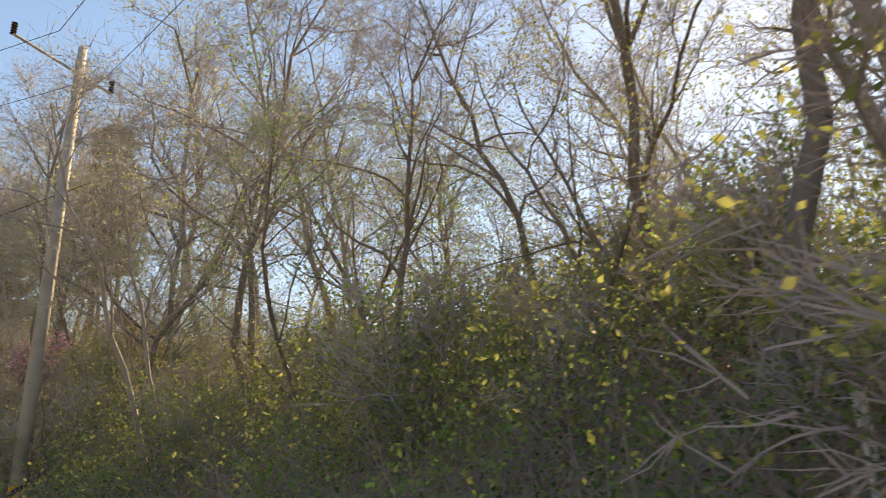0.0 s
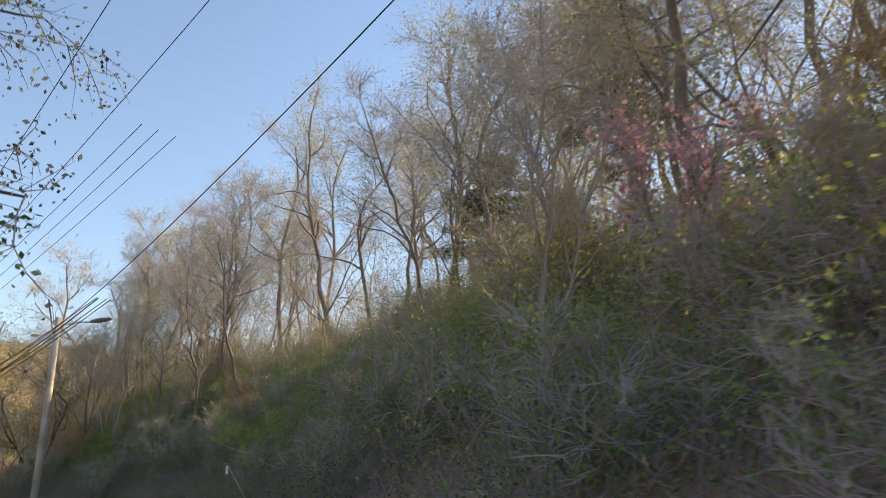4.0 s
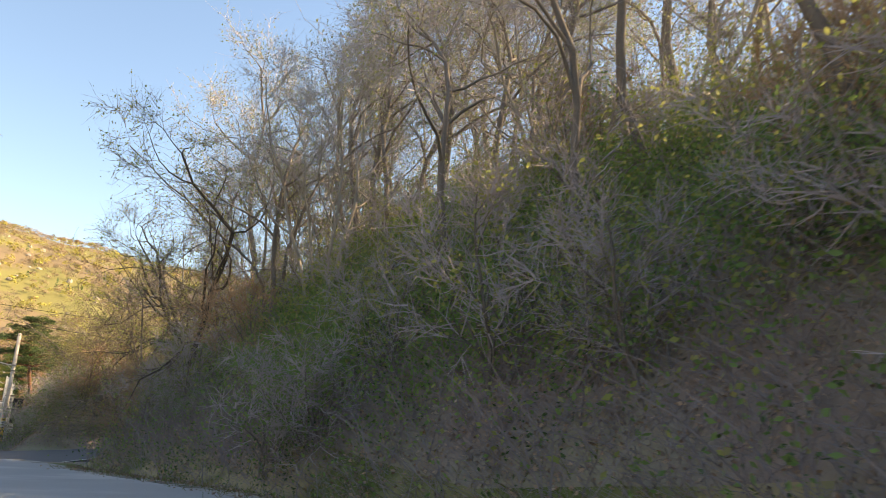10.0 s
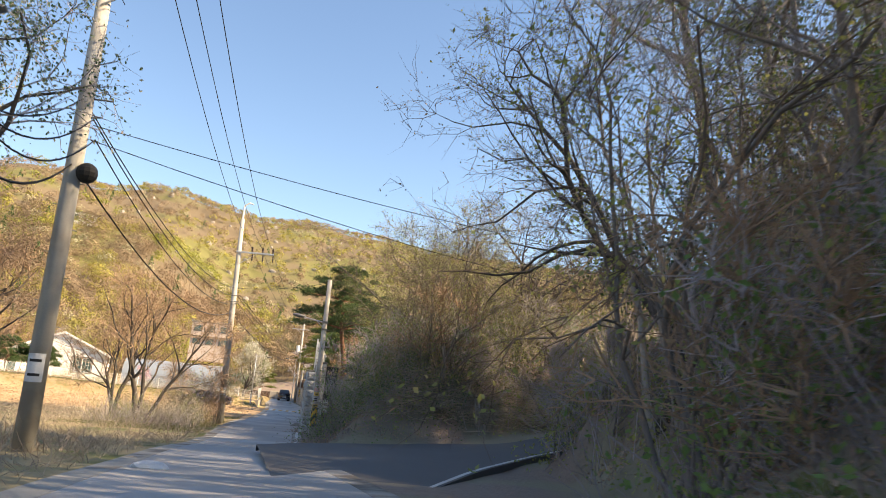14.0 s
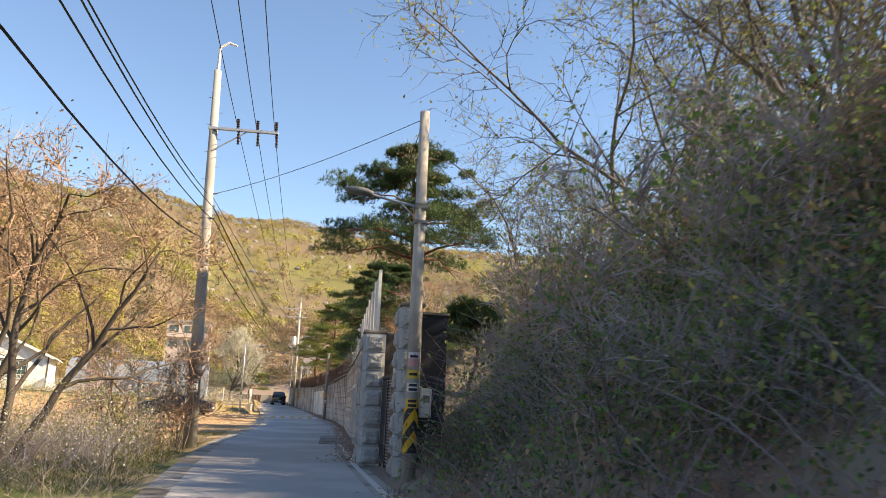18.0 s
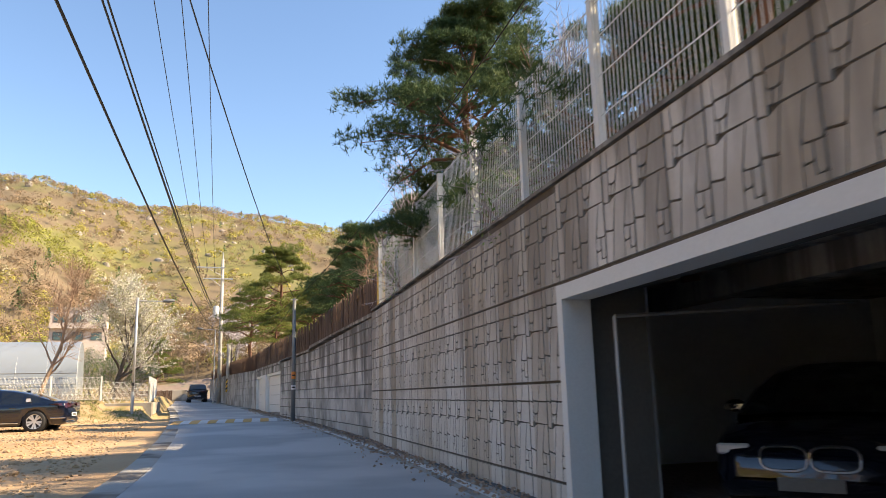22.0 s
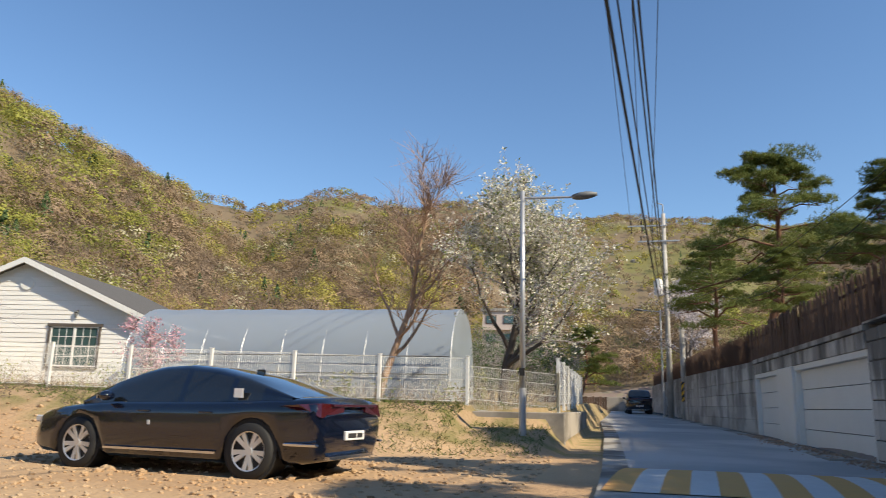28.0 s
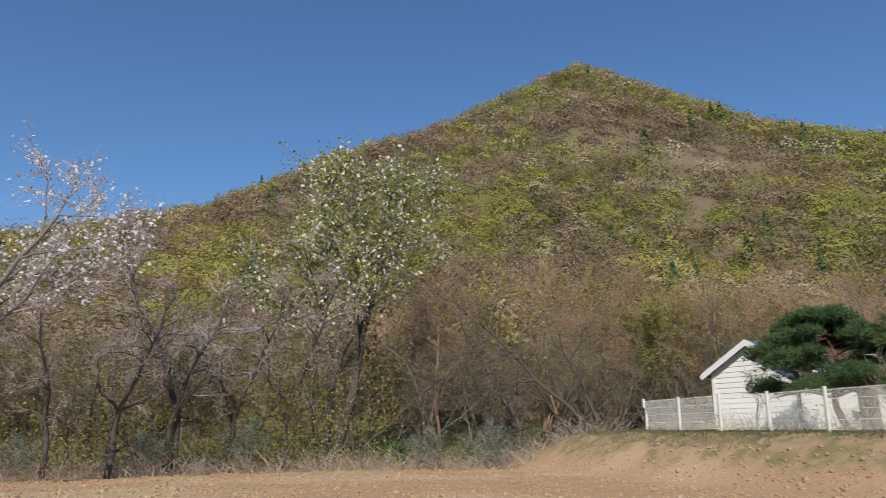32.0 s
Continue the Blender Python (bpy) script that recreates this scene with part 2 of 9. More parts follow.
M_DARKHERB = leafmat("dark_evergreen_leaves", [(0.06, 0.1, 0.04), (0.09, 0.15, 0.06), (0.13, 0.19, 0.075)], translucent=0.25)
M_NEEDLE = leafmat("pine_needles", [(0.05, 0.09, 0.04), (0.08, 0.13, 0.05), (0.13, 0.17, 0.06)], translucent=0.2)
M_NEEDLE_LIGHT = leafmat("yellowish_pine_needles", [(0.1, 0.14, 0.035), (0.17, 0.2, 0.05), (0.25, 0.26, 0.08)], translucent=0.25)
M_BLOSSOM = leafmat("white_blossom", [(0.72, 0.68, 0.54), (0.8, 0.77, 0.67), (0.6, 0.58, 0.36)], translucent=0.3)
M_BLOSSOM_COOL = leafmat("pale_blossom", [(0.7, 0.64, 0.66), (0.78, 0.74, 0.76), (0.6, 0.52, 0.52)], translucent=0.3)
M_PINK = leafmat("pink_blossom", [(0.6, 0.3, 0.38), (0.7, 0.42, 0.48), (0.5, 0.27, 0.3)], translucent=0.3)
M_STEMS = leafmat("dry_stems", [(0.34, 0.27, 0.21), (0.48, 0.4, 0.31), (0.26, 0.205, 0.165), (0.6, 0.53, 0.43)], translucent=0.0, rough=0.9)
M_GRASS = leafmat("grass_blades", [(0.07, 0.12, 0.025), (0.11, 0.17, 0.035), (0.2, 0.19, 0.07), (0.3, 0.25, 0.13)], translucent=0.3)
M_BUD = leafmat("opening_buds", [(0.36, 0.34, 0.33), (0.33, 0.37, 0.18), (0.4, 0.38, 0.36), (0.34, 0.42, 0.13)], translucent=0.45, clump=0.35, clumped=0.7)
M_LITTER = leafmat("fallen_leaves", [(0.33, 0.21, 0.15), (0.47, 0.34, 0.25), (0.25, 0.175, 0.13), (0.56, 0.45, 0.36)], translucent=0.1, rough=0.9)


def stained(m, colour, streak, height, width=0.34, amount=0.85, along=1.0):
    """Dark water streaks running down from the wall top, and panel-wide tints."""
    n, l = nodes_of(m)
    bs = n["Principled BSDF"]
    src = bs.inputs["Base Color"].links[0].from_socket
    geo = n.new("ShaderNodeNewGeometry")
    mp = n.new("ShaderNodeMapping")
    mp.inputs["Scale"].default_value = (streak, streak, 0.12)
    l.new(geo.outputs["Position"], mp.inputs["Vector"])
    t = n.new("ShaderNodeTexNoise")
    t.inputs["Scale"].default_value, t.inputs["Detail"].default_value, t.inputs["Roughness"].default_value = 1.0, 5, 0.65
    l.new(mp.outputs["Vector"], t.inputs["Vector"])
    sep = n.new("ShaderNodeSeparateXYZ")
    l.new(geo.outputs["Position"], sep.inputs[0])
    run = n.new("ShaderNodeMapRange")
    run.inputs["From Min"].default_value, run.inputs["From Max"].default_value = 0.2, height
    run.inputs["To Min"].default_value, run.inputs["To Max"].default_value = -0.12, 0.12
    l.new(sep.outputs["Z"], run.inputs["Value"])
    add = n.new("ShaderNodeMath")
    l.new(t.outputs["Fac"], add.inputs[0])
    l.new(run.outputs["Result"], add.inputs[1])
    thr = n.new("ShaderNodeMapRange")
    thr.inputs["From Min"].default_value, thr.inputs["From Max"].default_value = 0.52, 0.64
    thr.inputs["To Max"].default_value = amount
    l.new(add.outputs[0], thr.inputs["Value"])
    mix = n.new("ShaderNodeMix")
    mix.data_type = "RGBA"
    mix.inputs["B"].default_value = (*colour, 1)
    l.new(thr.outputs["Result"], mix.inputs["Factor"])
    # tints of half a formwork panel
    snap = n.new("ShaderNodeMath")
    snap.operation = "SNAP"
    snap.inputs[1].default_value = width
    l.new(sep.outputs["Y"], snap.inputs[0])
    wn_ = n.new("ShaderNodeTexWhiteNoise")
    wn_.noise_dimensions = "1D"
    l.new(snap.outputs[0], wn_.inputs["W"])
    tr = n.new("ShaderNodeValToRGB")
    el = tr.color_ramp.elements
    el[0].color, el[1].color = (1.0, 0.99, 0.97, 1), (0.74, 0.66, 0.56, 1)
    el[0].position, el[1].position = 0.45, 0.95
    l.new(wn_.outputs["Value"], tr.inputs["Fac"])
    mul = n.new("ShaderNodeMix")
    mul.data_type, mul.blend_type = "RGBA", "MULTIPLY"
    mul.inputs["Factor"].default_value = along
    l.new(src, mul.inputs["A"])
    l.new(tr.outputs["Color"], mul.inputs["B"])
    l.new(mul.outputs["Result"], mix.inputs["A"])
    l.new(mix.outputs["Result"], bs.inputs["Base Color"])


stained(M_WALL, (0.22, 0.19, 0.16), 1.7, 3.3, 0.49, 0.65, 1.0)
stained(M_WALLBACK, (0.12, 0.1, 0.085), 2.6, 3.3, 0.245)
stained(M_BLOCK, (0.14, 0.13, 0.115), 1.9, 3.0, 0.9, 0.9, 0.5)
stained(M_CAP, (0.14, 0.125, 0.11), 2.6, 3.3, 0.6, 0.8, 0.5)

# ---------- mesh helpers ----------
def mesh_arrays(name, verts, faces, materials, index=None, smooth=False):
    """A mesh from arrays; faces all of one size."""
    me = bpy.data.meshes.new(name)
    verts, faces = np.asarray(verts, np.float32), np.asarray(faces, np.int32)
    k = faces.shape[1]
    me.vertices.add(len(verts))
    me.vertices.foreach_set("co", verts.ravel())
    me.loops.add(faces.size)
    me.loops.foreach_set("vertex_index", faces.ravel())
    me.polygons.add(len(faces))
    me.polygons.foreach_set("loop_start", np.arange(0, faces.size, k, dtype=np.int32))
    for m in materials:
        me.materials.append(m)
    if index is not None:
        me.polygons.foreach_set("material_index", np.asarray(index, np.int32))
    me.polygons.foreach_set("use_smooth", np.full(len(faces), smooth))
    me.update(calc_edges=True)
    me.validate()
    return me


def thing(name, label, category, x=0, y=0, z=0, rz=0, group="", kind=""):
    ob = new(name)
    ob.matrix_basis = pose(x, y, z, 0, 0, rz)
    return tagged(ob, label, category, group, kind)


def part(name, bm, material, parent, label="", smooth=False):
    me = bpy.data.meshes.new(name)
    bm.normal_update()
    bm.to_mesh(me)
    bm.free()
    if smooth:
        me.polygons.foreach_set("use_smooth", np.full(len(me.polygons), True))
    for m in material if isinstance(material, (list, tuple)) else [material]:
        me.materials.append(m)
    ob = new(name, me)
    ob.parent = parent
    return tagged(ob, label)


def part_mesh(name, me, parent, label="", kind="", m=None):
    ob = new(name, me)
    ob.parent = parent
    if m is not None:
        ob.matrix_basis = m
    return tagged(ob, label, kind=kind)


def box(bm, x0, x1, y0, y1, z0, z1, bevel=0.0, m=None):
    r = bmesh.ops.create_cube(bm, size=1)
    vs = r["verts"]
    for v in vs:
        v.co = Vector((x0 + (v.co.x + 0.5) * (x1 - x0), y0 + (v.co.y + 0.5) * (y1 - y0), z0 + (v.co.z + 0.5) * (z1 - z0)))
    if bevel:
        es = list({e for v in vs for e in v.link_edges})
        r2 = bmesh.ops.bevel(bm, geom=es, offset=bevel, segments=1, affect="EDGES")
        vs = list({v for f in r2["faces"] for v in f.verts} | {v for v in vs if v.is_valid})
    if m is not None:
        bmesh.ops.transform(bm, matrix=m, verts=vs)
    return bm


def boxes(*dims, bevel=0.0):
    bm = bmesh.new()
    for d in dims:
        box(bm, *d, bevel=bevel)
    return bm


def tube(bm, p0, p1, r0, r1=None, sides=10, caps=True):
    r1 = r0 if r1 is None else r1
    p0, p1 = Vector(p0), Vector(p1)
    q = (p1 - p0).to_track_quat("Z", "Y").to_matrix()
    ra, rb = [], []
    for i in range(sides):
        a = 2 * math.pi * i / sides
        d = q @ Vector((math.cos(a), math.sin(a), 0))
        ra.append(bm.verts.new(p0 + d * r0))
        rb.append(bm.verts.new(p1 + d * r1))
    for i in range(sides):
        j = (i + 1) % sides
        bm.faces.new((ra[i], ra[j], rb[j], rb[i]))
    if caps:
        bm.faces.new(ra[::-1])
        bm.faces.new(rb)
    return bm


def tubes(*segs, sides=10):
    bm = bmesh.new()
    for s in segs:
        tube(bm, *s, sides=sides)
    return bm


def extrude_xz(bm, pts, y0, y1):
    """A closed outline in x and z drawn out from y0 to y1."""
    a = [bm.verts.new((x, y0, z)) for x, z in pts]
    b = [bm.verts.new((x, y1, z)) for x, z in pts]
    n = len(pts)
    bm.faces.new(a[::-1])
    bm.faces.new(b)
    for i in range(n):
        j = (i + 1) % n
        bm.faces.new((a[i], a[j], b[j], b[i]))
    bmesh.ops.recalc_face_normals(bm, faces=bm.faces)
    return bm


def lerp_table(x, table):
    t = np.array(table, float)
    return np.interp(x, t[:, 0], t[:, 1])


def smooth(x, a, b):
    t = np.clip((np.asarray(x, float) - a) / (b - a), 0, 1)
    return t * t * (3 - 2 * t)


def hash2(ix, iy):
    v = np.sin(ix * 127.1 + iy * 311.7) * 43758.5453
    return v - np.floor(v)


def vnoise(x, y):
    """Value noise on arrays, 0 to 1."""
    ix, iy = np.floor(x), np.floor(y)
    fx, fy = x - ix, y - iy
    fx, fy = fx * fx * (3 - 2 * fx), fy * fy * (3 - 2 * fy)
    a, b, c, d = hash2(ix, iy), hash2(ix + 1, iy), hash2(ix, iy + 1), hash2(ix + 1, iy + 1)
    return a + (b - a) * fx + (c - a) * fy + (a - b - c + d) * fx * fy


def fbm(x, y, octaves=4):
    s, amp = 0, 0.5
    for o in range(octaves):
        s = s + amp * vnoise(x * 2**o + 17 * o, y * 2**o - 9 * o)
        amp *= 0.5
    return s


# ---------- the plan: road line, wall line, side road, mountains ----------
LINE = np.array([(-75, -116), (-45, -103), (-30, -94.3), (-23.2, -89.5), (-20.7, -87.4), (-18.7, -84.8), (-16.3, -81.5), (-13.3, -76.9), (-12, -74.4), (-10, -69.6), (-7.9, -64.8), (-5.3, -60.5), (-2.9, -55.6), (-0.84, -50.7), (0.57, -46.4),
                 (1.05, -41.8), (0.82, -35), (0.38, -30.2), (0, -26), (-0.3, -17.5), (-0.6, -12), (-0.8, -6), (-0.95, 0), (-1.1, 8), (-1.0, 16), (-0.6, 22), (-0.2, 28), (0, 36), (0, 46), (-0.3, 58), (-0.8, 70), (-1.6, 85), (-2.6, 100), (-5, 130), (-9, 170)])
RIGHT = [(-120, 2.4), (-45, 2.4), (-24, 2.0), (-10, 1.3), (14, 2.0), (28, 2.3), (40, 2.2), (200, 2.0)]
LEFT = [(-120, 2.0), (-24, 2.0), (0, 1.7), (30, 2.0), (200, 2.2)]
WALL = np.array([(1.05, 8.0), (2.02, 21.3), (2.72, 32.3), (2.75, 43.0), (2.45, 49.5), (2.2, 60.0), (1.5, 72.0), (0.9, 92.0)])
SIDE_NEAR = np.array([(0.6, -25.0), (2.1, -19.4), (4.5, -14.1), (7.1, -10.6), (11.5, -7.8), (17.0, -5.0), (28.0, -1.0), (42.0, 4.0)])
SIDE_FAR = np.array([(-0.4, -11.5), (0.55, -8.2), (2.6, -6.8), (6.6, -6.2), (10.5, -3.8), (15.6, -1.0), (26.0, 3.0), (40.0, 8.0)])
SIDE, SIDEHALF = (SIDE_NEAR + SIDE_FAR) / 2, np.hypot(*(SIDE_NEAR - SIDE_FAR).T) / 2
SIDEZ = np.array([0.6, 0.5, 0.55, 0.8, 1.45, 2.4, 4.0, 6.0])
GARAGE_Y0, GARAGE_Y1 = 16.2, 21.2


def line_frame(x, y, pts):
    """Distance to a line, positive to its right, and the index along it."""
    x, y = np.asarray(x, float), np.asarray(y, float)
    best, side, along = np.full(x.shape, 1e9), np.zeros(x.shape), np.zeros(x.shape)
    for i in range(len(pts) - 1):
        (ax, ay), (bx, by) = pts[i], pts[i + 1]
        dx, dy = bx - ax, by - ay
        t = np.clip(((x - ax) * dx + (y - ay) * dy) / (dx * dx + dy * dy), 0, 1)
        px, py = x - ax - t * dx, y - ay - t * dy
        d = np.hypot(px, py)
        near = d < best
        best = np.where(near, d, best)
        side = np.where(near, np.sign(px * dy - py * dx), side)
        along = np.where(near, i + t, along)
    return best * side, along


def wall_x(y):
    return np.interp(y, WALL[:, 1], WALL[:, 0])


def fence_y(x):
    return 51.56 + (x + 3.26) * 0.13


SKYLINE = [(-180, 2.5, 700, 260), (-120, 2.5, 600, 240), (-90, 4, 420, 160), (-62, 9, 300, 90), (-48, 11, 300, 80), (-38, 11, 360, 90), (-30, 11.5, 600, 110), (-11, 12.1, 720, 150), (-6, 13.1, 720, 170), (0, 14.1, 720, 170), (4, 13.9, 720, 170), (11, 14.9, 650, 150),
           (16, 14.3, 600, 130), (23, 14.5, 520, 90), (29, 12.8, 520, 80), (37, 14.2, 330, 66), (45, 16.9, 300, 52), (55, 20.6, 330, 48), (62, 23.8, 360, 45), (69, 26.3, 380, 43), (75, 24.2, 370, 41),
           (80, 22.4, 350, 41), (87, 20.4, 320, 41), (93.5, 18.6, 300, 41), (101, 15.6, 280, 43), (115, 11, 260, 46), (130, 6, 300, 60), (150, 3, 500, 160), (180, 2.5, 700, 260)]


def mountain(x, y):
    bx, by = x + 5, y - 36
    r, b = np.hypot(bx, by), np.degrees(np.arctan2(-bx, by))
    e, d, r0 = (lerp_table(b, [(row[0], row[k]) for row in SKYLINE]) for k in (1, 2, 3))
    t = np.clip((r - r0) / (d - r0), 0, None)
    rise = np.where(t < 1, 0.25 * t + 0.75 * t * t * (3 - 2 * t) * 0.9 + 0.075 * t, 1 - 0.35 * np.clip(t - 1, 0, 1.2))
    top = np.tan(np.radians(e)) * d
    folds = (fbm(x / 90, y / 90, 3) - 0.45) * np.clip(r - r0, 0, 200) * 0.16 * np.clip(1.6 - t, 0.15, 1)
    ridge = 30 * np.exp(-(((b - 14) / 9) ** 2) - ((r - 260) / 70) ** 2) + 14 * np.exp(-(((b + 6) / 8) ** 2) - ((r - 230) / 60) ** 2)
    return np.where(t > 0, top * rise + folds + ridge, 0)


PROFILE = [(-85, 0.0), (-70, 0.3), (-56, 0.6), (-44, 0.95), (-38, 1.05), (-30, 0.85), (-20, 0.65), (-12, 0.4), (-5, 0.1), (0, 0.0), (30, 0.0), (120, 1.08)]


def ground_z(x, y):
    x, y = np.asarray(x, float), np.asarray(y, float)
    u, s = line_frame(x, y, LINE)
    er, el = lerp_table(y, RIGHT), lerp_table(y, LEFT)
    z = lerp_table(y, PROFILE)
    # steep bank on the right of the road
    over = u - er
    crest = lerp_table(y, [(-130, 7), (-84, 7.0), (-70, 9.5), (-58, 13.5), (-30, 14.0), (-22, 12.5), (-12, 12.0), (-2, 11.5), (4, 8.0), (8.0, 4.0)])
    steep = lerp_table(y, [(-130, 0.5), (-80, 0.62), (-66, 0.9), (-54, 1.05), (-30, 1.05), (-16, 0.95), (-4, 0.85), (8, 0.55)])
    rough = (fbm(x / 2.6, y / 2.6, 3) - 0.45) * 0.9
    start = 0.7
    bank = np.clip(over - start, 0, None) * steep
    bank = crest * (1 - np.exp(-bank / crest * 1.25)) + np.clip(rough, -0.3, 1) * smooth(over, 1.0, 3.0)
    bank -= 0.06 * np.clip(over - 16, 0, 60)
    w, ws = line_frame(x, y, SIDE)
    zs = np.interp(ws, np.arange(len(SIDE)), SIDEZ)
    cut = zs - 0.02 + np.clip(np.abs(w) - np.interp(ws, np.arange(len(SIDE)), SIDEHALF) - 0.3, 0, None) * 1.05
    bank = np.minimum(bank, np.maximum(cut - z, 0))
    bank = np.where((over > 0) & (y < 8.0), bank, 0) * smooth(over, 0.0, start)
    # raised garden behind the retaining wall
    back = x - wall_x(y)
    garden = np.where(y > 7.4, smooth(back, 0.45, 0.85) * (2.85 + 0.08 * np.clip(back, 0, 60) + 0.4 * (fbm(x / 5, y / 5, 3) - 0.4)), 0)
    pit = (y > GARAGE_Y0 - 0.6) & (y < GARAGE_Y1 + 4.3) & (back < 8.2) & ((back > 0.85) | (y < GARAGE_Y1 + 0.5))
    garden = np.where(pit, 0, garden)
    garden *= smooth(y, 7.4, 8.2) * (1 - smooth(y, 100, 150))
    # sunken yard behind the gate
    away = np.maximum(np.maximum(1.2 - x, x - 4.0), np.maximum(5.75 - y, y - 8.9))
    yard = 0.12 + np.clip(away, 0, None) * 1.5
    bank, garden = np.where(x > 0.9, np.minimum(bank, yard), bank), np.where(x > 0.9, np.minimum(garden, yard), garden)
    # terrace with the fence, house and greenhouse
    fy = fence_y(x)
    terr = smooth(y, fy - 3.2, fy - 0.4) * (0.85 + 0.5 * np.clip(-3 - x, 0, 30) / 30) * smooth(-x, 3.05, 3.4) * smooth(x, -44, -36) * (1 - smooth(y, 70, 110))
    terr = np.where(x > -5.2, np.where(y > fy - 0.15, terr, terr * 0.55), terr)
    lot = np.where((x < -6) & (y < 50), (fbm(x / 1.7, y / 1.7, 4) - 0.45) * 0.1 * smooth(-x, 6, 16), 0) + 0.3 * smooth(-x, 8, 40) * smooth(y, 20, 40)
    verge = np.where(u < -el, (fbm(x / 1.2, y / 1.2, 3) - 0.5) * 0.12 * smooth(-u - el, 0, 1.0), 0) * (y < 30)
    return z + bank + np.maximum(garden, 0) + terr + lot + verge + mountain(x, y)


def ground_at(x, y):
    return float(ground_z(np.array([x]), np.array([y]))[0])


def spaced(lo, a, b, hi, step, grow=1.13):
    mid = list(np.arange(a, b + 1e-6, step))
    out, s = [], step
    p = b
    while p < hi:
        s *= grow
        p += s
        out.append(p)
    low, s, p = [], step, a
    while p > lo:
        s *= grow
        p -= s
        low.append(p)
    return np.array(low[::-1] + mid + out)


gx = spaced(-1500, -46, 14, 1500, 0.5, 1.06)
gy = spaced(-900, -96, 64, 1700, 0.5, 1.06)
GX, GY = np.meshgrid(gx, gy)
GZ = ground_z(GX.ravel(), GY.ravel()).reshape(GX.shape)
nx, ny = len(gx), len(gy)
ids = np.arange(nx * ny).reshape(ny, nx)
quads = np.stack([ids[:-1, :-1], ids[:-1, 1:], ids[1:, 1:], ids[1:, :-1]], -1).reshape(-1, 4)
cx, cy = (GX[:-1, :-1] + GX[1:, 1:]).ravel() / 2, (GY[:-1, :-1] + GY[1:, 1:]).ravel() / 2
cu, _ = line_frame(cx, cy, LINE)
far = mountain(cx, cy) > 0.3
lotmask = (cx < -2) & (cx > -46) & (cy > 19) & (cy < fence_y(cx) - 1.9)
verge = (~far) & (cu > 0) & (cu < lerp_table(cy, RIGHT) + 1.2)
field = (~far) & (cu < 0) & ~lotmask
kinds = np.where(far, 2, np.where(lotmask, 0, np.where(field, 3, 1)))
kinds = np.where((kinds == 1) & verge & (cy < -20), 3, kinds)
kinds = np.where((~far) & (cu < 0) & (cy > 14), 4, kinds)
M_DIRT = mat("sandy_dirt", (0.5, 0.335, 0.19), (0.35, 0.23, 0.125), rough=0.95, scale=0.9, fine=14, bump=0.9, depth=0.06, c=(0.44, 0.33, 0.21), cscale=0.2)
M_SOIL = mat("leaf_litter_soil", (0.32, 0.25, 0.21), (0.2, 0.155, 0.13), rough=0.95, scale=1.5, fine=11, bump=1.0, depth=0.08, c=(0.27, 0.24, 0.17), cscale=0.35)
M_FOREST = mat("forest_floor", (0.2, 0.15, 0.095), (0.14, 0.11, 0.07), rough=0.95, scale=0.05, fine=0.6, bump=0.6, depth=0.5, c=(0.17, 0.16, 0.06), cscale=0.02)
M_FIELD = mat("dry_grass_soil", (0.4, 0.32, 0.19), (0.25, 0.21, 0.115), rough=0.95, scale=0.8, fine=12, bump=0.8, depth=0.05, c=(0.13, 0.15, 0.05), cscale=0.35)
M_TERRACE = mat("dirt_and_grass", (0.52, 0.345, 0.195), (0.36, 0.235, 0.13), rough=0.95, scale=0.9, fine=14, bump=0.9, depth=0.06, c=(0.5, 0.345, 0.2), cscale=0.2)
tn, tl = nodes_of(M_TERRACE)
tb = tn["Principled BSDF"]
tsrc = tb.inputs["Base Color"].links[0].from_socket
tgeo = tn.new("ShaderNodeNewGeometry")
tdot = tn.new("ShaderNodeVectorMath")
tdot.operation = "DOT_PRODUCT"
tdot.inputs[1].default_value = (-0.13, 1.0, 0.0)
tl.new(tgeo.outputs["Position"], tdot.inputs[0])
tno = tn.new("ShaderNodeTexNoise")
tno.inputs["Scale"].default_value, tno.inputs["Detail"].default_value = 0.55, 6
tl.new(tgeo.outputs["Position"], tno.inputs["Vector"])
tma = tn.new("ShaderNodeMath")
tma.operation = "MULTIPLY_ADD"
tma.inputs[1].default_value = 3.2
tl.new(tno.outputs["Fac"], tma.inputs[0])
tl.new(tdot.outputs["Value"], tma.inputs[2])
trg = tn.new("ShaderNodeMapRange")
trg.inputs["From Min"].default_value, trg.inputs["From Max"].default_value = 51.98 - 1.9 + 1.6 - 0.35, 51.98 - 1.9 + 1.6 + 0.35
tl.new(tma.outputs[0], trg.inputs["Value"])
tsep = tn.new("ShaderNodeSeparateXYZ")
tl.new(tgeo.outputs["Position"], tsep.inputs[0])
tm2 = tn.new("ShaderNodeMath")
tm2.operation = "MULTIPLY_ADD"
tm2.inputs[1].default_value = 6.0
tl.new(tno.outputs["Fac"], tm2.inputs[0])
tl.new(tsep.outputs["Y"], tm2.inputs[2])
tr2 = tn.new("ShaderNodeMapRange")
tr2.inputs["From Min"].default_value, tr2.inputs["From Max"].default_value = 23.5, 22.0
tl.new(tm2.outputs[0], tr2.inputs["Value"])
tmx = tn.new("ShaderNodeMath")
tmx.operation = "MAXIMUM"
tl.new(trg.outputs["Result"], tmx.inputs[0])
tl.new(tr2.outputs["Result"], tmx.inputs[1])
tgr = tn.new("ShaderNodeValToRGB")
tgr.color_ramp.elements[0].color, tgr.color_ramp.elements[1].color = (0.4, 0.28, 0.16, 1), (0.24, 0.2, 0.085, 1)
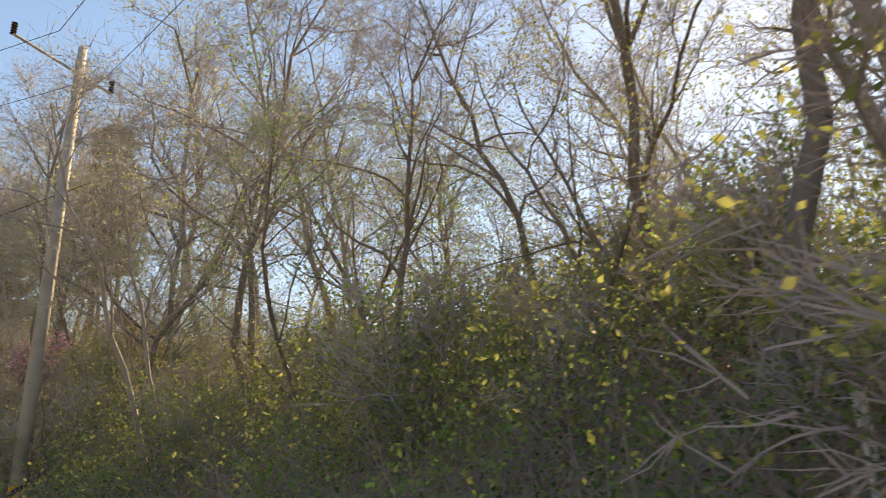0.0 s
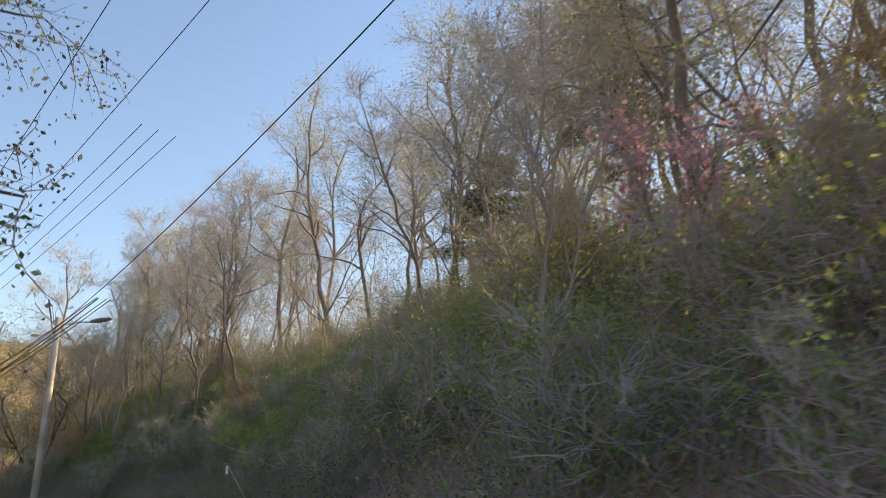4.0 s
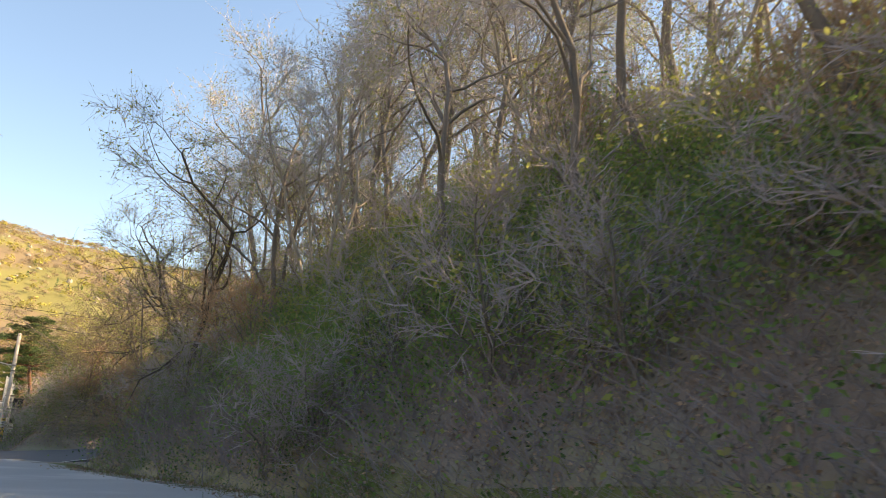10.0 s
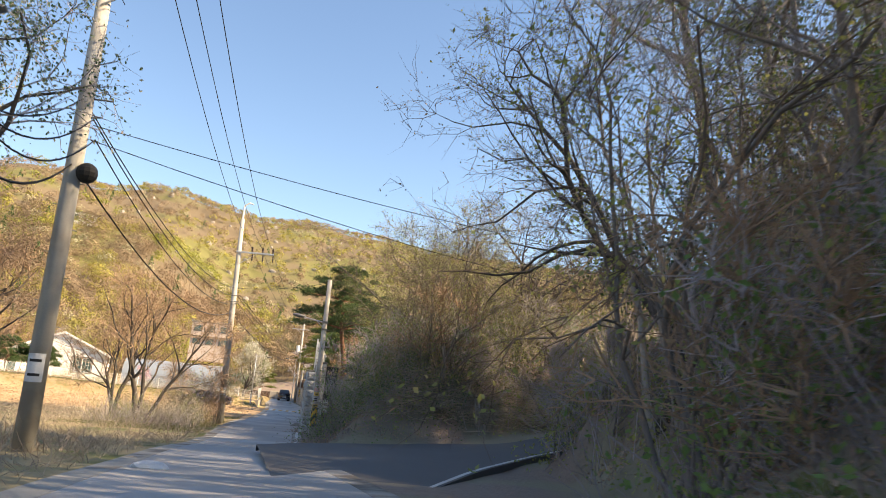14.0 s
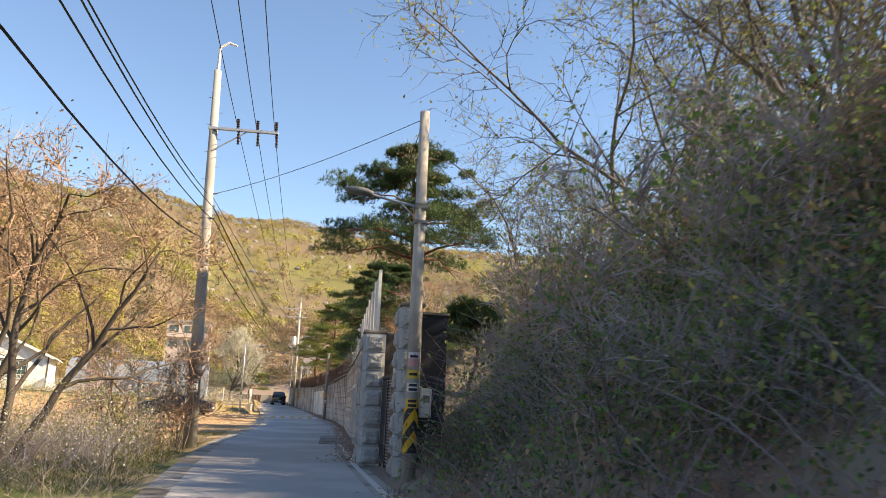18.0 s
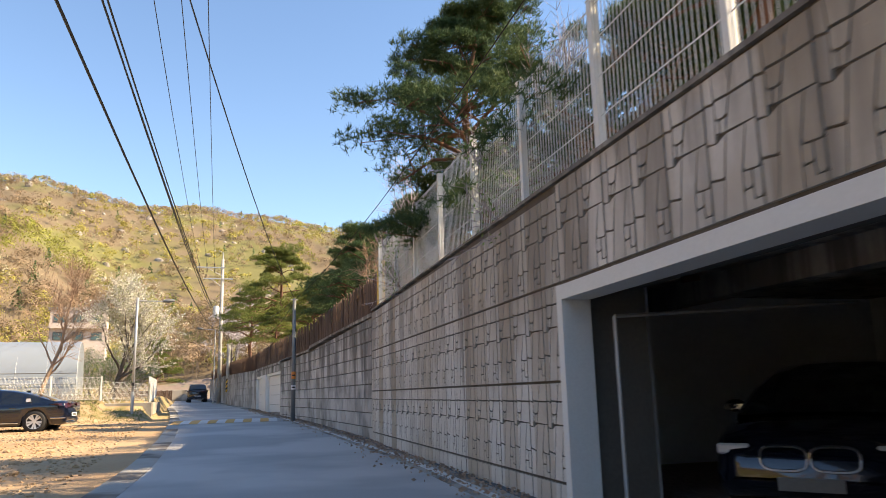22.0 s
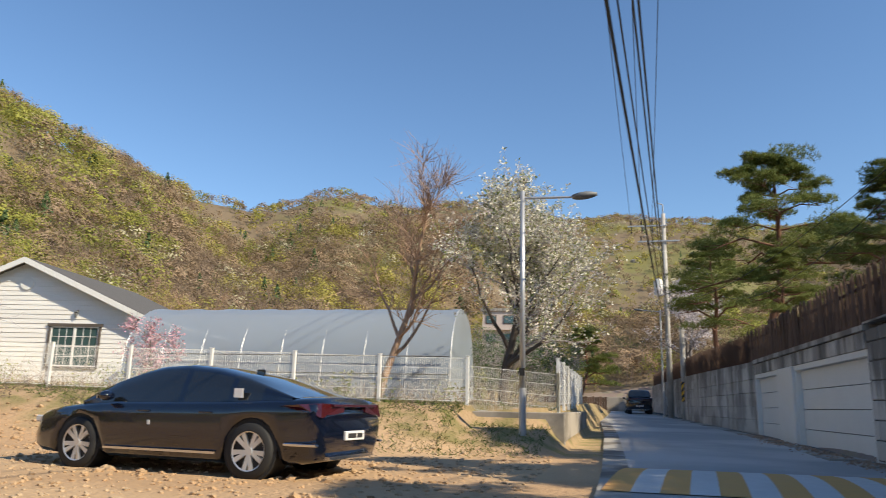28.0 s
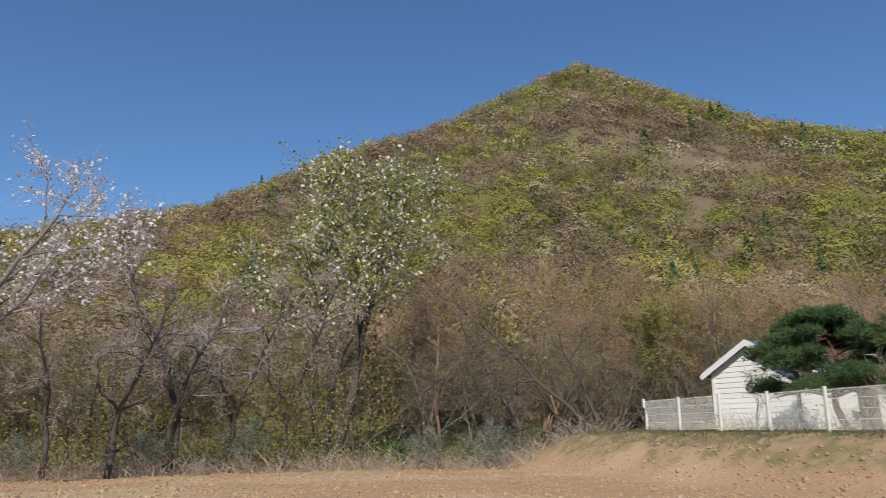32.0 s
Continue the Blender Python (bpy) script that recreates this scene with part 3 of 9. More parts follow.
tgr.color_ramp.elements[0].position, tgr.color_ramp.elements[1].position = 0.4, 0.6
tn3 = tn.new("ShaderNodeTexNoise")
tn3.inputs["Scale"].default_value, tn3.inputs["Detail"].default_value = 2.2, 6
tl.new(tgeo.outputs["Position"], tn3.inputs["Vector"])
tl.new(tn3.outputs["Fac"], tgr.inputs["Fac"])
tmix = tn.new("ShaderNodeMix")
tmix.data_type = "RGBA"
tl.new(tmx.outputs[0], tmix.inputs["Factor"])
tl.new(tsrc, tmix.inputs["A"])
tl.new(tgr.outputs["Color"], tmix.inputs["B"])
tl.new(tmix.outputs["Result"], tb.inputs["Base Color"])
ground = new("ground", mesh_arrays("ground", np.stack([GX.ravel(), GY.ravel(), GZ.ravel()], 1), quads, [M_DIRT, M_SOIL, M_FOREST, M_FIELD, M_TERRACE], kinds, smooth=True))
tagged(ground, "sandy lot, leaf-littered bank and wooded mountain ground", "ground", kind="structure")


# ---------- roads ----------
def resample(pts, step):
    pts = np.asarray(pts, float)
    d = np.r_[0, np.cumsum(np.hypot(*np.diff(pts, axis=0).T))]
    s = np.arange(0, d[-1], step)
    out = np.stack([np.interp(s, d, pts[:, 0]), np.interp(s, d, pts[:, 1])], 1)
    for _ in range(6):
        out[1:-1] = (out[:-2] + 2 * out[1:-1] + out[2:]) / 4
    return out


def ribbon(name, line, offs, zfun, material, lift):
    """A strip along the line between the offsets offs(point) = (left, right), with a thickness."""
    t = np.gradient(line, axis=0)
    t /= np.linalg.norm(t, axis=1)[:, None]
    nrm = np.stack([t[:, 1], -t[:, 0]], 1)
    rows = []
    o = np.array([offs(p) for p in line])
    for k in np.linspace(0, 1, 6):
        q = line + nrm * (o[:, :1] * (1 - k) + o[:, 1:] * k)
        z = zfun(q, line) + lift
        if k in (0.0, 1.0):
            rows.append(np.c_[q, z - 0.12]) if k == 0.0 else None
        rows.append(np.c_[q, z])
        if k == 1.0:
            rows.append(np.c_[q, z - 0.12])
    v = np.stack(rows, 1)
    n, m = v.shape[:2]
    i = np.arange(n * m).reshape(n, m)
    f = np.stack([i[:-1, :-1], i[:-1, 1:], i[1:, 1:], i[1:, :-1]], -1).reshape(-1, 4)
    return mesh_arrays(name, v.reshape(-1, 3), f, [material], smooth=False)


def road_z(q, line):
    return lerp_table(line[:, 1], PROFILE)


RL = resample(LINE, 0.8)
er = lambda p: float(lerp_table(p[1], RIGHT))  # noqa: E731
el = lambda p: float(lerp_table(p[1], LEFT))  # noqa: E731
road = new("road", ribbon("road", RL, lambda p: (-el(p) + 0.25, er(p) - 0.1), road_z, M_ASPHALT, 0.05))
tagged(road, "worn grey asphalt single-lane village road", "road", kind="structure")
for nm, f in (("road_edge", lambda p: (-el(p) - 0.15, -el(p) + 0.25)), ("road_edge", lambda p: (er(p) - 0.1, er(p) + 0.3))):
    e = new(nm, ribbon("road_edge", RL if f(RL[0])[0] < 0 else RL[np.where((RL[:, 1] < -24) | (RL[:, 1] > -400))], f, road_z, M_CONCRETE_EDGE, 0.054))
    tagged(e, "pale concrete strip along the road edge", "road edge", kind="structure")
PV = RL[(RL[:, 1] > 9) & (RL[:, 1] < 100)]
pave = new("pavement", ribbon("pavement", PV, lambda p: (er(p) + 0.3, float(wall_x(p[1])) - p[0] + 0.3), road_z, M_NEWASPHALT, 0.047))
tagged(pave, "dark tarred strip between road and retaining wall", "pavement", kind="structure")


def edge_strip(name, a, b, za, material, lift):
    """A strip between two edge lines given by matching points, over the heights za."""
    n = 60
    t = np.linspace(0, len(a) - 1, n)
    k = np.arange(len(a))
    cols = []
    soft_ = lambda q: np.convolve(np.r_[q[:1], q[:1], q, q[-1:], q[-1:]], np.ones(5) / 5, "valid")  # noqa: E731
    for f in np.linspace(0, 1, 7):
        e = a * (1 - f) + b * f
        cols.append(np.stack([soft_(np.interp(t, k, e[:, 0])), soft_(np.interp(t, k, e[:, 1])), soft_(np.interp(t, k, za)) + lift], 1))
    cols = [cols[0] - (0, 0, 0.15)] + cols + [cols[-1] - (0, 0, 0.15)]
    v = np.stack(cols, 1)
    ii = np.arange(v.shape[0] * v.shape[1]).reshape(v.shape[:2])
    f = np.stack([ii[:-1, :-1], ii[:-1, 1:], ii[1:, 1:], ii[1:, :-1]], -1).reshape(-1, 4)
    return mesh_arrays(name, v.reshape(-1, 3), f[:, ::-1], [material])


side = new("side_road", edge_strip("side_road", SIDE_NEAR, SIDE_FAR, SIDEZ, M_NEWASPHALT, 0.05))
tagged(side, "dark new asphalt side road climbing away", "road", kind="structure")
inward = (SIDE_FAR - SIDE_NEAR) / (2 * SIDEHALF[:, None])
for e0, sgn in ((SIDE_NEAR, 1),):
    k = slice(1, None) if sgn > 0 else slice(2, None)
    ln = new("road_line", edge_strip("road_line", (e0 + inward * 0.12 * sgn)[k], (e0 + inward * 0.27 * sgn)[k], SIDEZ[k], M_LINE, 0.056))
    tagged(ln, "white painted edge line on the side road", "road line", kind="structure")
LR = RL[(RL[:, 1] > -2) & (RL[:, 1] < 48)]
rl = new("road_line", ribbon("road_line", LR, lambda p: (er(p) + 0.02, er(p) + 0.14), road_z, M_LINE, 0.06))
tagged(rl, "worn white edge line beside the wall", "road line", kind="structure")
# painted speed hump
hump = thing("speed_hump", "low speed hump painted in slanted yellow and white stripes", "speed hump", -0.05, 45.7, 0.225, kind="structure")
for i in range(12):
    x0 = -1.9 + i * 0.32
    bm = bmesh.new()
    vs = []
    for k, yy in enumerate(np.linspace(-1.8, 1.8, 9)):
        h = 0.075 * math.cos(math.pi * yy / 3.7) ** 1.0
        sk = 0.09 * yy
        vs.append((bm.verts.new((x0 + sk, yy, h)), bm.verts.new((x0 + 0.32 + sk, yy, h))))
    for a, b in zip(vs, vs[1:]):
        bm.faces.new((a[0], a[1], b[1], b[0]))
    for a, b in zip(vs, vs[1:]):
        pass
    part("stripe", bm, M_YELLOWPAINT if i % 2 == 0 else M_LINE, hump)

# ---------- trees and undergrowth ----------
def tube_arrays(p0, p1, r0, r1, sides):
    """Open tapered prisms for arrays of segments."""
    d = p1 - p0
    d = d / (np.linalg.norm(d, axis=1)[:, None] + 1e-9)
    ref = np.where(np.abs(d[:, 2:3]) > 0.9, np.array([[1.0, 0, 0]]), np.array([[0, 0, 1.0]]))
    a = np.cross(d, ref)
    a /= np.linalg.norm(a, axis=1)[:, None] + 1e-9
    b = np.cross(d, a)
    n = len(p0)
    ang = 2 * np.pi * np.arange(sides) / sides
    ring = a[:, None] * np.cos(ang)[None, :, None] + b[:, None] * np.sin(ang)[None, :, None]
    v = np.concatenate([p0[:, None] + ring * r0[:, None, None], p1[:, None] + ring * r1[:, None, None]], 1)
    i = np.arange(sides)
    j = (i + 1) % sides
    f = np.stack([i, j, j + sides, i + sides], 1)[None] + (np.arange(n) * 2 * sides)[:, None, None]
    return v.reshape(-1, 3), f.reshape(-1, 4)


def leaf_arrays(c, size, rng, aspect=0.6, flat=0.0):
    """Small four-cornered leaves, turned at random, pointed at two ends."""
    n = len(c)
    a = rng.normal(size=(n, 3))
    a[:, 2] *= 1 - flat
    a /= np.linalg.norm(a, axis=1)[:, None]
    b = np.cross(a, rng.normal(size=(n, 3)) * (1, 1, 1 - flat) + (0, 0, flat * 0.01))
    b /= np.linalg.norm(b, axis=1)[:, None] + 1e-9
    s = size * rng.uniform(0.6, 1.3, n)[:, None] if np.isscalar(size) else size[:, None] * rng.uniform(0.7, 1.3, n)[:, None]
    v = np.stack([c - a * s, c + b * s * aspect, c + a * s, c - b * s * aspect], 1)
    return v.reshape(-1, 3), np.arange(4 * n).reshape(-1, 4)


def merge(*pieces):
    vs, fs, ms, k = [], [], [], 0
    for m, (v, f) in enumerate(pieces):
        vs.append(v)
        fs.append(f + k)
        ms.append(np.full(len(f), m))
        k += len(v)
    return np.concatenate(vs), np.concatenate(fs), np.concatenate(ms)


def grow(rng, height, radius, lean=(0, 0), stems=1, limbs=12, spread=0.55, first=0.3, subs=5, twigs=5, droop=0.0, up=0.5, wig=0.12, twig_len=0.5):
    """Segments (start, end, radii, level) of a branching tree."""
    out = []

    def branch(p, d, length, r, n, level):
        pts = []
        step = length / n
        for i in range(n):
            d = d + rng.normal(size=3) * wig * (1 + 0.4 * level) + np.array([0, 0, (up if level < 2 else up * 0.6) * 0.12 - droop * 0.1 * level])
            d = d / np.linalg.norm(d)
            q = p + d * step
            ra, rb = r * (1 - 0.75 * i / n), r * (1 - 0.75 * (i + 1) / n)
            out.append((p, q, ra, rb, level))
            pts.append((q, d, rb))
            p = q
        return pts

    def side_dir(d, angle):
        s = np.cross(d, rng.normal(size=3))
        s /= np.linalg.norm(s) + 1e-9
        return d * math.cos(angle) + s * math.sin(angle)

    for st in range(stems):
        base = np.array([rng.uniform(-0.25, 0.25), rng.uniform(-0.25, 0.25), -0.4]) if stems > 1 else np.array([0, 0, -0.4])
        d = np.array([lean[0] + rng.normal() * 0.1 * stems, lean[1] + rng.normal() * 0.1 * stems, 1.0])
        d /= np.linalg.norm(d)
        h = height * rng.uniform(0.8, 1.0) if st else height
        trunk = branch(base, d, h + 0.4, radius * (1 if st == 0 else 0.75), 11, 0)
        for k in range(limbs):
            f = first + (1 - first) * (k + rng.uniform(0, 0.8)) / limbs
            q, td, r = trunk[min(int(f * 11), 10)]
            ln = height * spread * (1.1 - 0.75 * f) * rng.uniform(0.7, 1.2)
            limb = branch(q, side_dir(td, rng.uniform(0.5, 1.0)), ln, r * 0.6, 6, 1)
            for s in range(subs):
                q2, d2, r2 = limb[rng.integers(1, 6)]
                sub = branch(q2, side_dir(d2, rng.uniform(0.4, 0.9)), ln * rng.uniform(0.3, 0.55), max(r2 * 0.6, 0.012), 4, 2)
                for w in range(twigs):
                    q3, d3, r3 = sub[rng.integers(0, 4)]
                    branch(q3, side_dir(d3, rng.uniform(0.3, 0.9)), twig_len * rng.uniform(0.5, 1.4), 0.008, 2, 3)
    return out


def tree_meshes(name, seed, leaves=1200, leaf=0.05, leaf_mat=None, bark=None, twig_mat=None, cluster=0.12, twig_r=1.0, leaf2=None, frac2=0.0, lowest=0.0, **kw):
    rng = np.random.default_rng(seed)
    segs = grow(rng, **kw)
    p0, p1 = np.array([s[0] for s in segs]), np.array([s[1] for s in segs])
    r0, r1, lv = np.array([s[2] for s in segs]), np.array([s[3] for s in segs]), np.array([s[4] for s in segs])
    big, small = lv <= 1, lv >= 2
    v, f = tube_arrays(p0[big], p1[big], r0[big], r1[big], 7)
    trunk = mesh_arrays(name + "_trunk", v, f, [bark or M_BARK], smooth=True)
    pieces = [tube_arrays(p0[small], p1[small], r0[small] * twig_r, r1[small] * twig_r, 3)]
    mats = [twig_mat or M_TWIG]
    if leaves:
        ends = np.where((lv >= 2) & (p1[:, 2] > lowest))[0]
        pick = rng.choice(ends, leaves)
        c = p0[pick] + (p1[pick] - p0[pick]) * rng.uniform(0, 1, (leaves, 1)) + rng.normal(size=(leaves, 3)) * cluster
        k = int(leaves * (1 - frac2))
        pieces.append(leaf_arrays(c[:k], leaf, rng))
        mats.append(leaf_mat or M_LEAF_SPRING)
        if k < leaves:
            pieces.append(leaf_arrays(c[k:], leaf * 1.1, rng))
            mats.append(leaf2)
    v, f, m = merge(*pieces)
    return trunk, mesh_arrays(name + "_crown", v, f, mats, m)


def plant_tree(meshes, label, x, y, scale=1.0, rz=0.0, tilt=(0, 0), z=None, name="tree", category="tree", group=""):
    ob = thing(name, label, category, group=group)
    z = ground_at(x, y) if z is None else z
    ob.matrix_basis = Matrix.LocRotScale((x, y, z), Euler((radians(tilt[0]), radians(tilt[1]), radians(rz))), (scale, scale, scale))
    part_mesh("trunk", meshes[0], ob)
    part_mesh("crown", meshes[1], ob)
    return ob


WOOD = [
    tree_meshes("oak_a", 11, leaves=3200, leaf=0.036, leaf_mat=M_LEAF_SPRING, leaf2=M_BUD, frac2=0.45, height=9.5, radius=0.11, limbs=14, spread=0.46, first=0.3, subs=7, twigs=9, twig_r=0.75, wig=0.16, twig_len=0.75),
    tree_meshes("oak_b", 12, leaves=2800, leaf=0.036, leaf_mat=M_LEAF_YELLOW, leaf2=M_BUD, frac2=0.4, height=11, radius=0.13, limbs=14, spread=0.42, first=0.35, subs=7, twigs=9, twig_r=0.75, wig=0.16, lean=(-0.15, 0.05), twig_len=0.75),
    tree_meshes("oak_c", 13, leaves=2200, leaf=0.034, leaf_mat=M_BUD, bark=M_BARKPALE, height=8.5, radius=0.08, stems=2, limbs=10, spread=0.48, first=0.28, subs=7, twigs=9, twig_r=0.7, wig=0.17, twig_len=0.7),
    tree_meshes("oak_d", 14, leaves=3000, leaf=0.036, height=7.5, radius=0.075, stems=3, limbs=8, spread=0.45, first=0.2, subs=7, twigs=8, twig_r=0.7, wig=0.17, lean=(-0.2, 0), twig_len=0.65),
    tree_meshes("oak_e", 15, leaves=1200, leaf=0.03, leaf_mat=M_BUD, height=10, radius=0.1, limbs=15, spread=0.46, first=0.3, subs=8, twigs=11, twig_r=0.7, wig=0.17, bark=M_BARK, lean=(0.1, 0.1), twig_len=0.75),
    tree_meshes("oak_f", 16, leaves=3000, leaf=0.036, leaf_mat=M_LEAF_GREEN, height=6.5, radius=0.07, stems=2, limbs=10, spread=0.55, first=0.15, subs=7, twigs=8, twig_r=0.75, twig_len=0.6),
]
DARKWOOD = [
    tree_meshes("elm_a", 17, leaves=1500, leaf=0.036, leaf_mat=M_LEAF_SPRING, bark=M_BARKDARK, twig_mat=M_DARKTWIG, height=9.5, radius=0.12, limbs=12, spread=0.5, first=0.3, subs=6, twigs=7, twig_r=0.75, wig=0.22, lean=(-0.15, 0), twig_len=0.7),
    tree_meshes("elm_b", 18, leaves=700, leaf=0.034, leaf_mat=M_LEAF_DRY, bark=M_BARKDARK, twig_mat=M_DARKTWIG, height=10, radius=0.13, limbs=12, spread=0.5, first=0.35, subs=6, twigs=8, twig_r=0.75, wig=0.24, twig_len=0.7),
    tree_meshes("elm_c", 19, leaves=2600, leaf=0.036, leaf_mat=M_LEAF_SPRING, bark=M_BARK, twig_mat=M_DARKTWIG, height=8, radius=0.07, stems=3, limbs=8, spread=0.42, first=0.25, subs=6, twigs=7, twig_r=0.75, wig=0.18, twig_len=0.6),
]
DARKWOOD_LABELS = ["dark-limbed spreading tree with small new leaves", "black-limbed tree with few withered leaves", "three-stemmed dark tree with olive new leaves"]
WOOD_LABELS = ["slender oak with small grey-green spring leaves on the bank", "tall thin oak with yellowish new leaves on the bank crest", "twin-stemmed pale tree with a few dry leaves on the bank",
               "three-stemmed young tree with opening leaves on the slope", "dark tree with fine twigs and reddish buds on the bank", "small bushy tree with fresh green leaves on the slope"]


def offset_point(s, u):
    """A point u metres to the right of the road line at length s along it."""
    i = min(max(int(s / 0.8), 1), len(RL) - 2)
    t = RL[i + 1] - RL[i - 1]
    t = t / np.linalg.norm(t)
    return RL[i][0] + t[1] * u, RL[i][1] - t[0] * u


def off_side(x, y):
    """Clear distance to the edge of the side road."""
    w, ws = line_frame(np.array([x]), np.array([y]), SIDE) if np.isscalar(x) else line_frame(x, y, SIDE)
    d = np.abs(w) - np.interp(ws, np.arange(len(SIDE)), SIDEHALF)
    return float(d[0]) if np.isscalar(x) else d


rng = np.random.default_rng(5)
S0 = 0.8 * np.argmin(np.hypot(*(RL - (-30, -95)).T))
S1 = 0.8 * np.argmin(np.hypot(*(RL - (0, -23)).T))
count = 0
for row, (u0, u1, gap) in enumerate(((5, 8, 2.6), (8, 12, 1.9), (12, 17, 1.7), (17, 25, 2.2))):
    s = S0 - 12
    while s < S1 + 14:
        s += gap * rng.uniform(0.6, 1.4)
        u = rng.uniform(u0, u1)
        x, y = offset_point(s, u)
        steepzone = -66 < y < -34
        if row == 0 and (steepzone or rng.random() < 0.35):
            continue
        if row == 1 and steepzone and rng.random() < 0.6:
            continue
        if off_side(x, y) < 1.2 or y > -12:
            continue
        k = int(rng.choice(6, p=[0.24, 0.2, 0.16, 0.16, 0.16, 0.08]))
        count += 1
        if row >= 2 and y < -62 and count % 5 in (0, 2):
            rng.uniform(0, 1, 2), rng.normal(size=2)
            continue
        plant_tree(WOOD[k], WOOD_LABELS[k], x, y, rng.uniform(0.85, 1.35) * (0.75 if row == 0 else 1 if row == 1 else 1.15), rng.uniform(0, 360), (rng.normal() * 4, rng.normal() * 4), name="oak_tree", group="woodland trees on the bank")
# slope between the side road and the gate
for i in range(44):
    x, y = 3.6 + 21 * rng.uniform(0, 1) ** 1.4, rng.uniform(-7.5, 7.6)
    if off_side(x, y) < 1.0 or (x < 4.6 and y > 1.5) or float(line_frame(x, y, SIDE)[0]) > 0:
        continue
    k = int(rng.choice(3, p=[0.3, 0.4, 0.3])) if x > 8.5 else 2
    plant_tree(DARKWOOD[k], DARKWOOD_LABELS[k] + " above the side road", x, y, rng.uniform(0.5, 0.85), rng.uniform(0, 360), (rng.normal() * 5, rng.normal() * 5), group="woodland trees on the bank")


# ---- bank undergrowth: stems, twigs, leaves and litter ----
def stems_arrays(x, y, h, rng, width=0.008, lean=0.5, curl=0.4, seg=3):
    """Thin curved three-sided canes growing from the ground."""
    n = len(x)
    z = ground_z(x, y) - 0.05
    p = np.stack([x, y, z], 1)
    d = np.stack([rng.normal(size=n) * lean, rng.normal(size=n) * lean, np.ones(n)], 1)
    bend = np.stack([rng.normal(size=n) * curl, rng.normal(size=n) * curl, rng.uniform(-0.5, 0.1, n) * curl], 1)
    vs, fs, k = [], [], 0
    for i in range(seg):
        d = d + bend / seg * 1.6
        d /= np.linalg.norm(d, axis=1)[:, None]
        q = p + d * (h / seg)[:, None]
        v, f = tube_arrays(p, q, np.full(n, width) * (1 - 0.28 * i), np.full(n, width) * (1 - 0.28 * (i + 1)), 3)
        vs.append(v)
        fs.append(f + k)
        k += len(v)
        p = q
    return np.concatenate(vs), np.concatenate(fs)


def bank_points(n, rng, umin, umax, ymin=-100, ymax=7.5):
    """Random points on the slope right of the road, off the side road."""
    xs, ys = np.zeros(0), np.zeros(0)
    while len(xs) < n:
        i = rng.integers(1, len(RL) - 1, 3 * n)
        t = RL[i + 1] - RL[i - 1]
        t /= np.linalg.norm(t, axis=1)[:, None]
        u = umin + (umax - umin) * rng.uniform(0, 1, 3 * n) ** 1.3
        u = u + lerp_table(RL[i][:, 1], RIGHT)
        x, y = RL[i][:, 0] + t[:, 1] * u + rng.normal(size=3 * n) * 0.3, RL[i][:, 1] - t[:, 0] * u + rng.normal(size=3 * n) * 0.3
        ok = (y > ymin) & (y < ymax) & (off_side(x, y) > 0.35) & ~((y > 3.0) & (x < 3.4))
        xs, ys = np.r_[xs, x[ok]], np.r_[ys, y[ok]]
    return xs[:n], ys[:n]


def scatter(name, label, category, arrays, material):
    v, f = arrays
    ob = new(name, mesh_arrays(name, v, f, [material]))
    return tagged(ob, label, category, kind="stuff")


rng = np.random.default_rng(21)
x, y = bank_points(22000, rng, 0.8, 15)
scatter("dry_brush", "tangle of dry canes and twigs over the shaded bank", "brush", stems_arrays(x, y, rng.uniform(0.25, 1.1, len(x)), rng, width=0.006, lean=0.7, curl=0.8), M_BRUSH)
x, y = bank_points(11000, rng, 0.9, 14)
scatter("thicket", "thin upright saplings and shoots on the bank", "brush", stems_arrays(x, y, rng.uniform(0.8, 2.6, len(x)), rng, width=0.009, lean=0.35, curl=0.5), M_BRUSH)
x, y = bank_points(190000, rng, 0.25, 13)
scatter("leaf_litter", "brown fallen oak leaves covering the bank", "leaf litter", leaf_arrays(np.stack([x, y, ground_z(x, y) + rng.uniform(0.0, 0.08, len(x))], 1), 0.034, rng, 0.55, 0.6), M_LITTER)


def clumps(n, per, spreadr, rng, pts, zlo, zhi, gate=None):
    x, y = pts
    if gate is not None:
        keep = gate(x, y)
        x, y = x[keep], y[keep]
    n = len(x)
    cx, cy = np.repeat(x, per), np.repeat(y, per)
    r = np.repeat(rng.uniform(0.5, 1.2, n) * spreadr, per)
    cx, cy = cx + rng.normal(size=n * per) * r * 0.5, cy + rng.normal(size=n * per) * r * 0.5
    return np.stack([cx, cy, ground_z(cx, cy) + rng.uniform(zlo, zhi, n * per) * np.repeat(rng.uniform(0.4, 1, n), per)], 1)


c = clumps(330, 170, 1.0, rng, bank_points(330, rng, 0.8, 9), 0.05, 1.3)
scatter("bank_shrubs", "low evergreen shrubs with small dark leaves on the bank", "shrub", leaf_arrays(c, 0.032, rng, 0.5), M_DARKHERB)
c = clumps(560, 230, 1.2, rng, bank_points(560, rng, 1.3, 10), 0.05, 1.6)
scatter("green_shrubs", "shrubs with fresh green leaves on the bank", "shrub", leaf_arrays(c, 0.036, rng, 0.55), M_LEAF_GREEN)
c = clumps(700, 200, 1.5, rng, bank_points(700, rng, 2, 15), 0.2, 2.6)
scatter("opening_shrubs", "shrubs with sparse olive spring leaves among the trees", "shrub", leaf_arrays(c, 0.042, rng, 0.55), M_LEAF_SPRING)
c = clumps(90, 120, 1.4, rng, bank_points(90, rng, 3, 16), 0.2, 2.2)
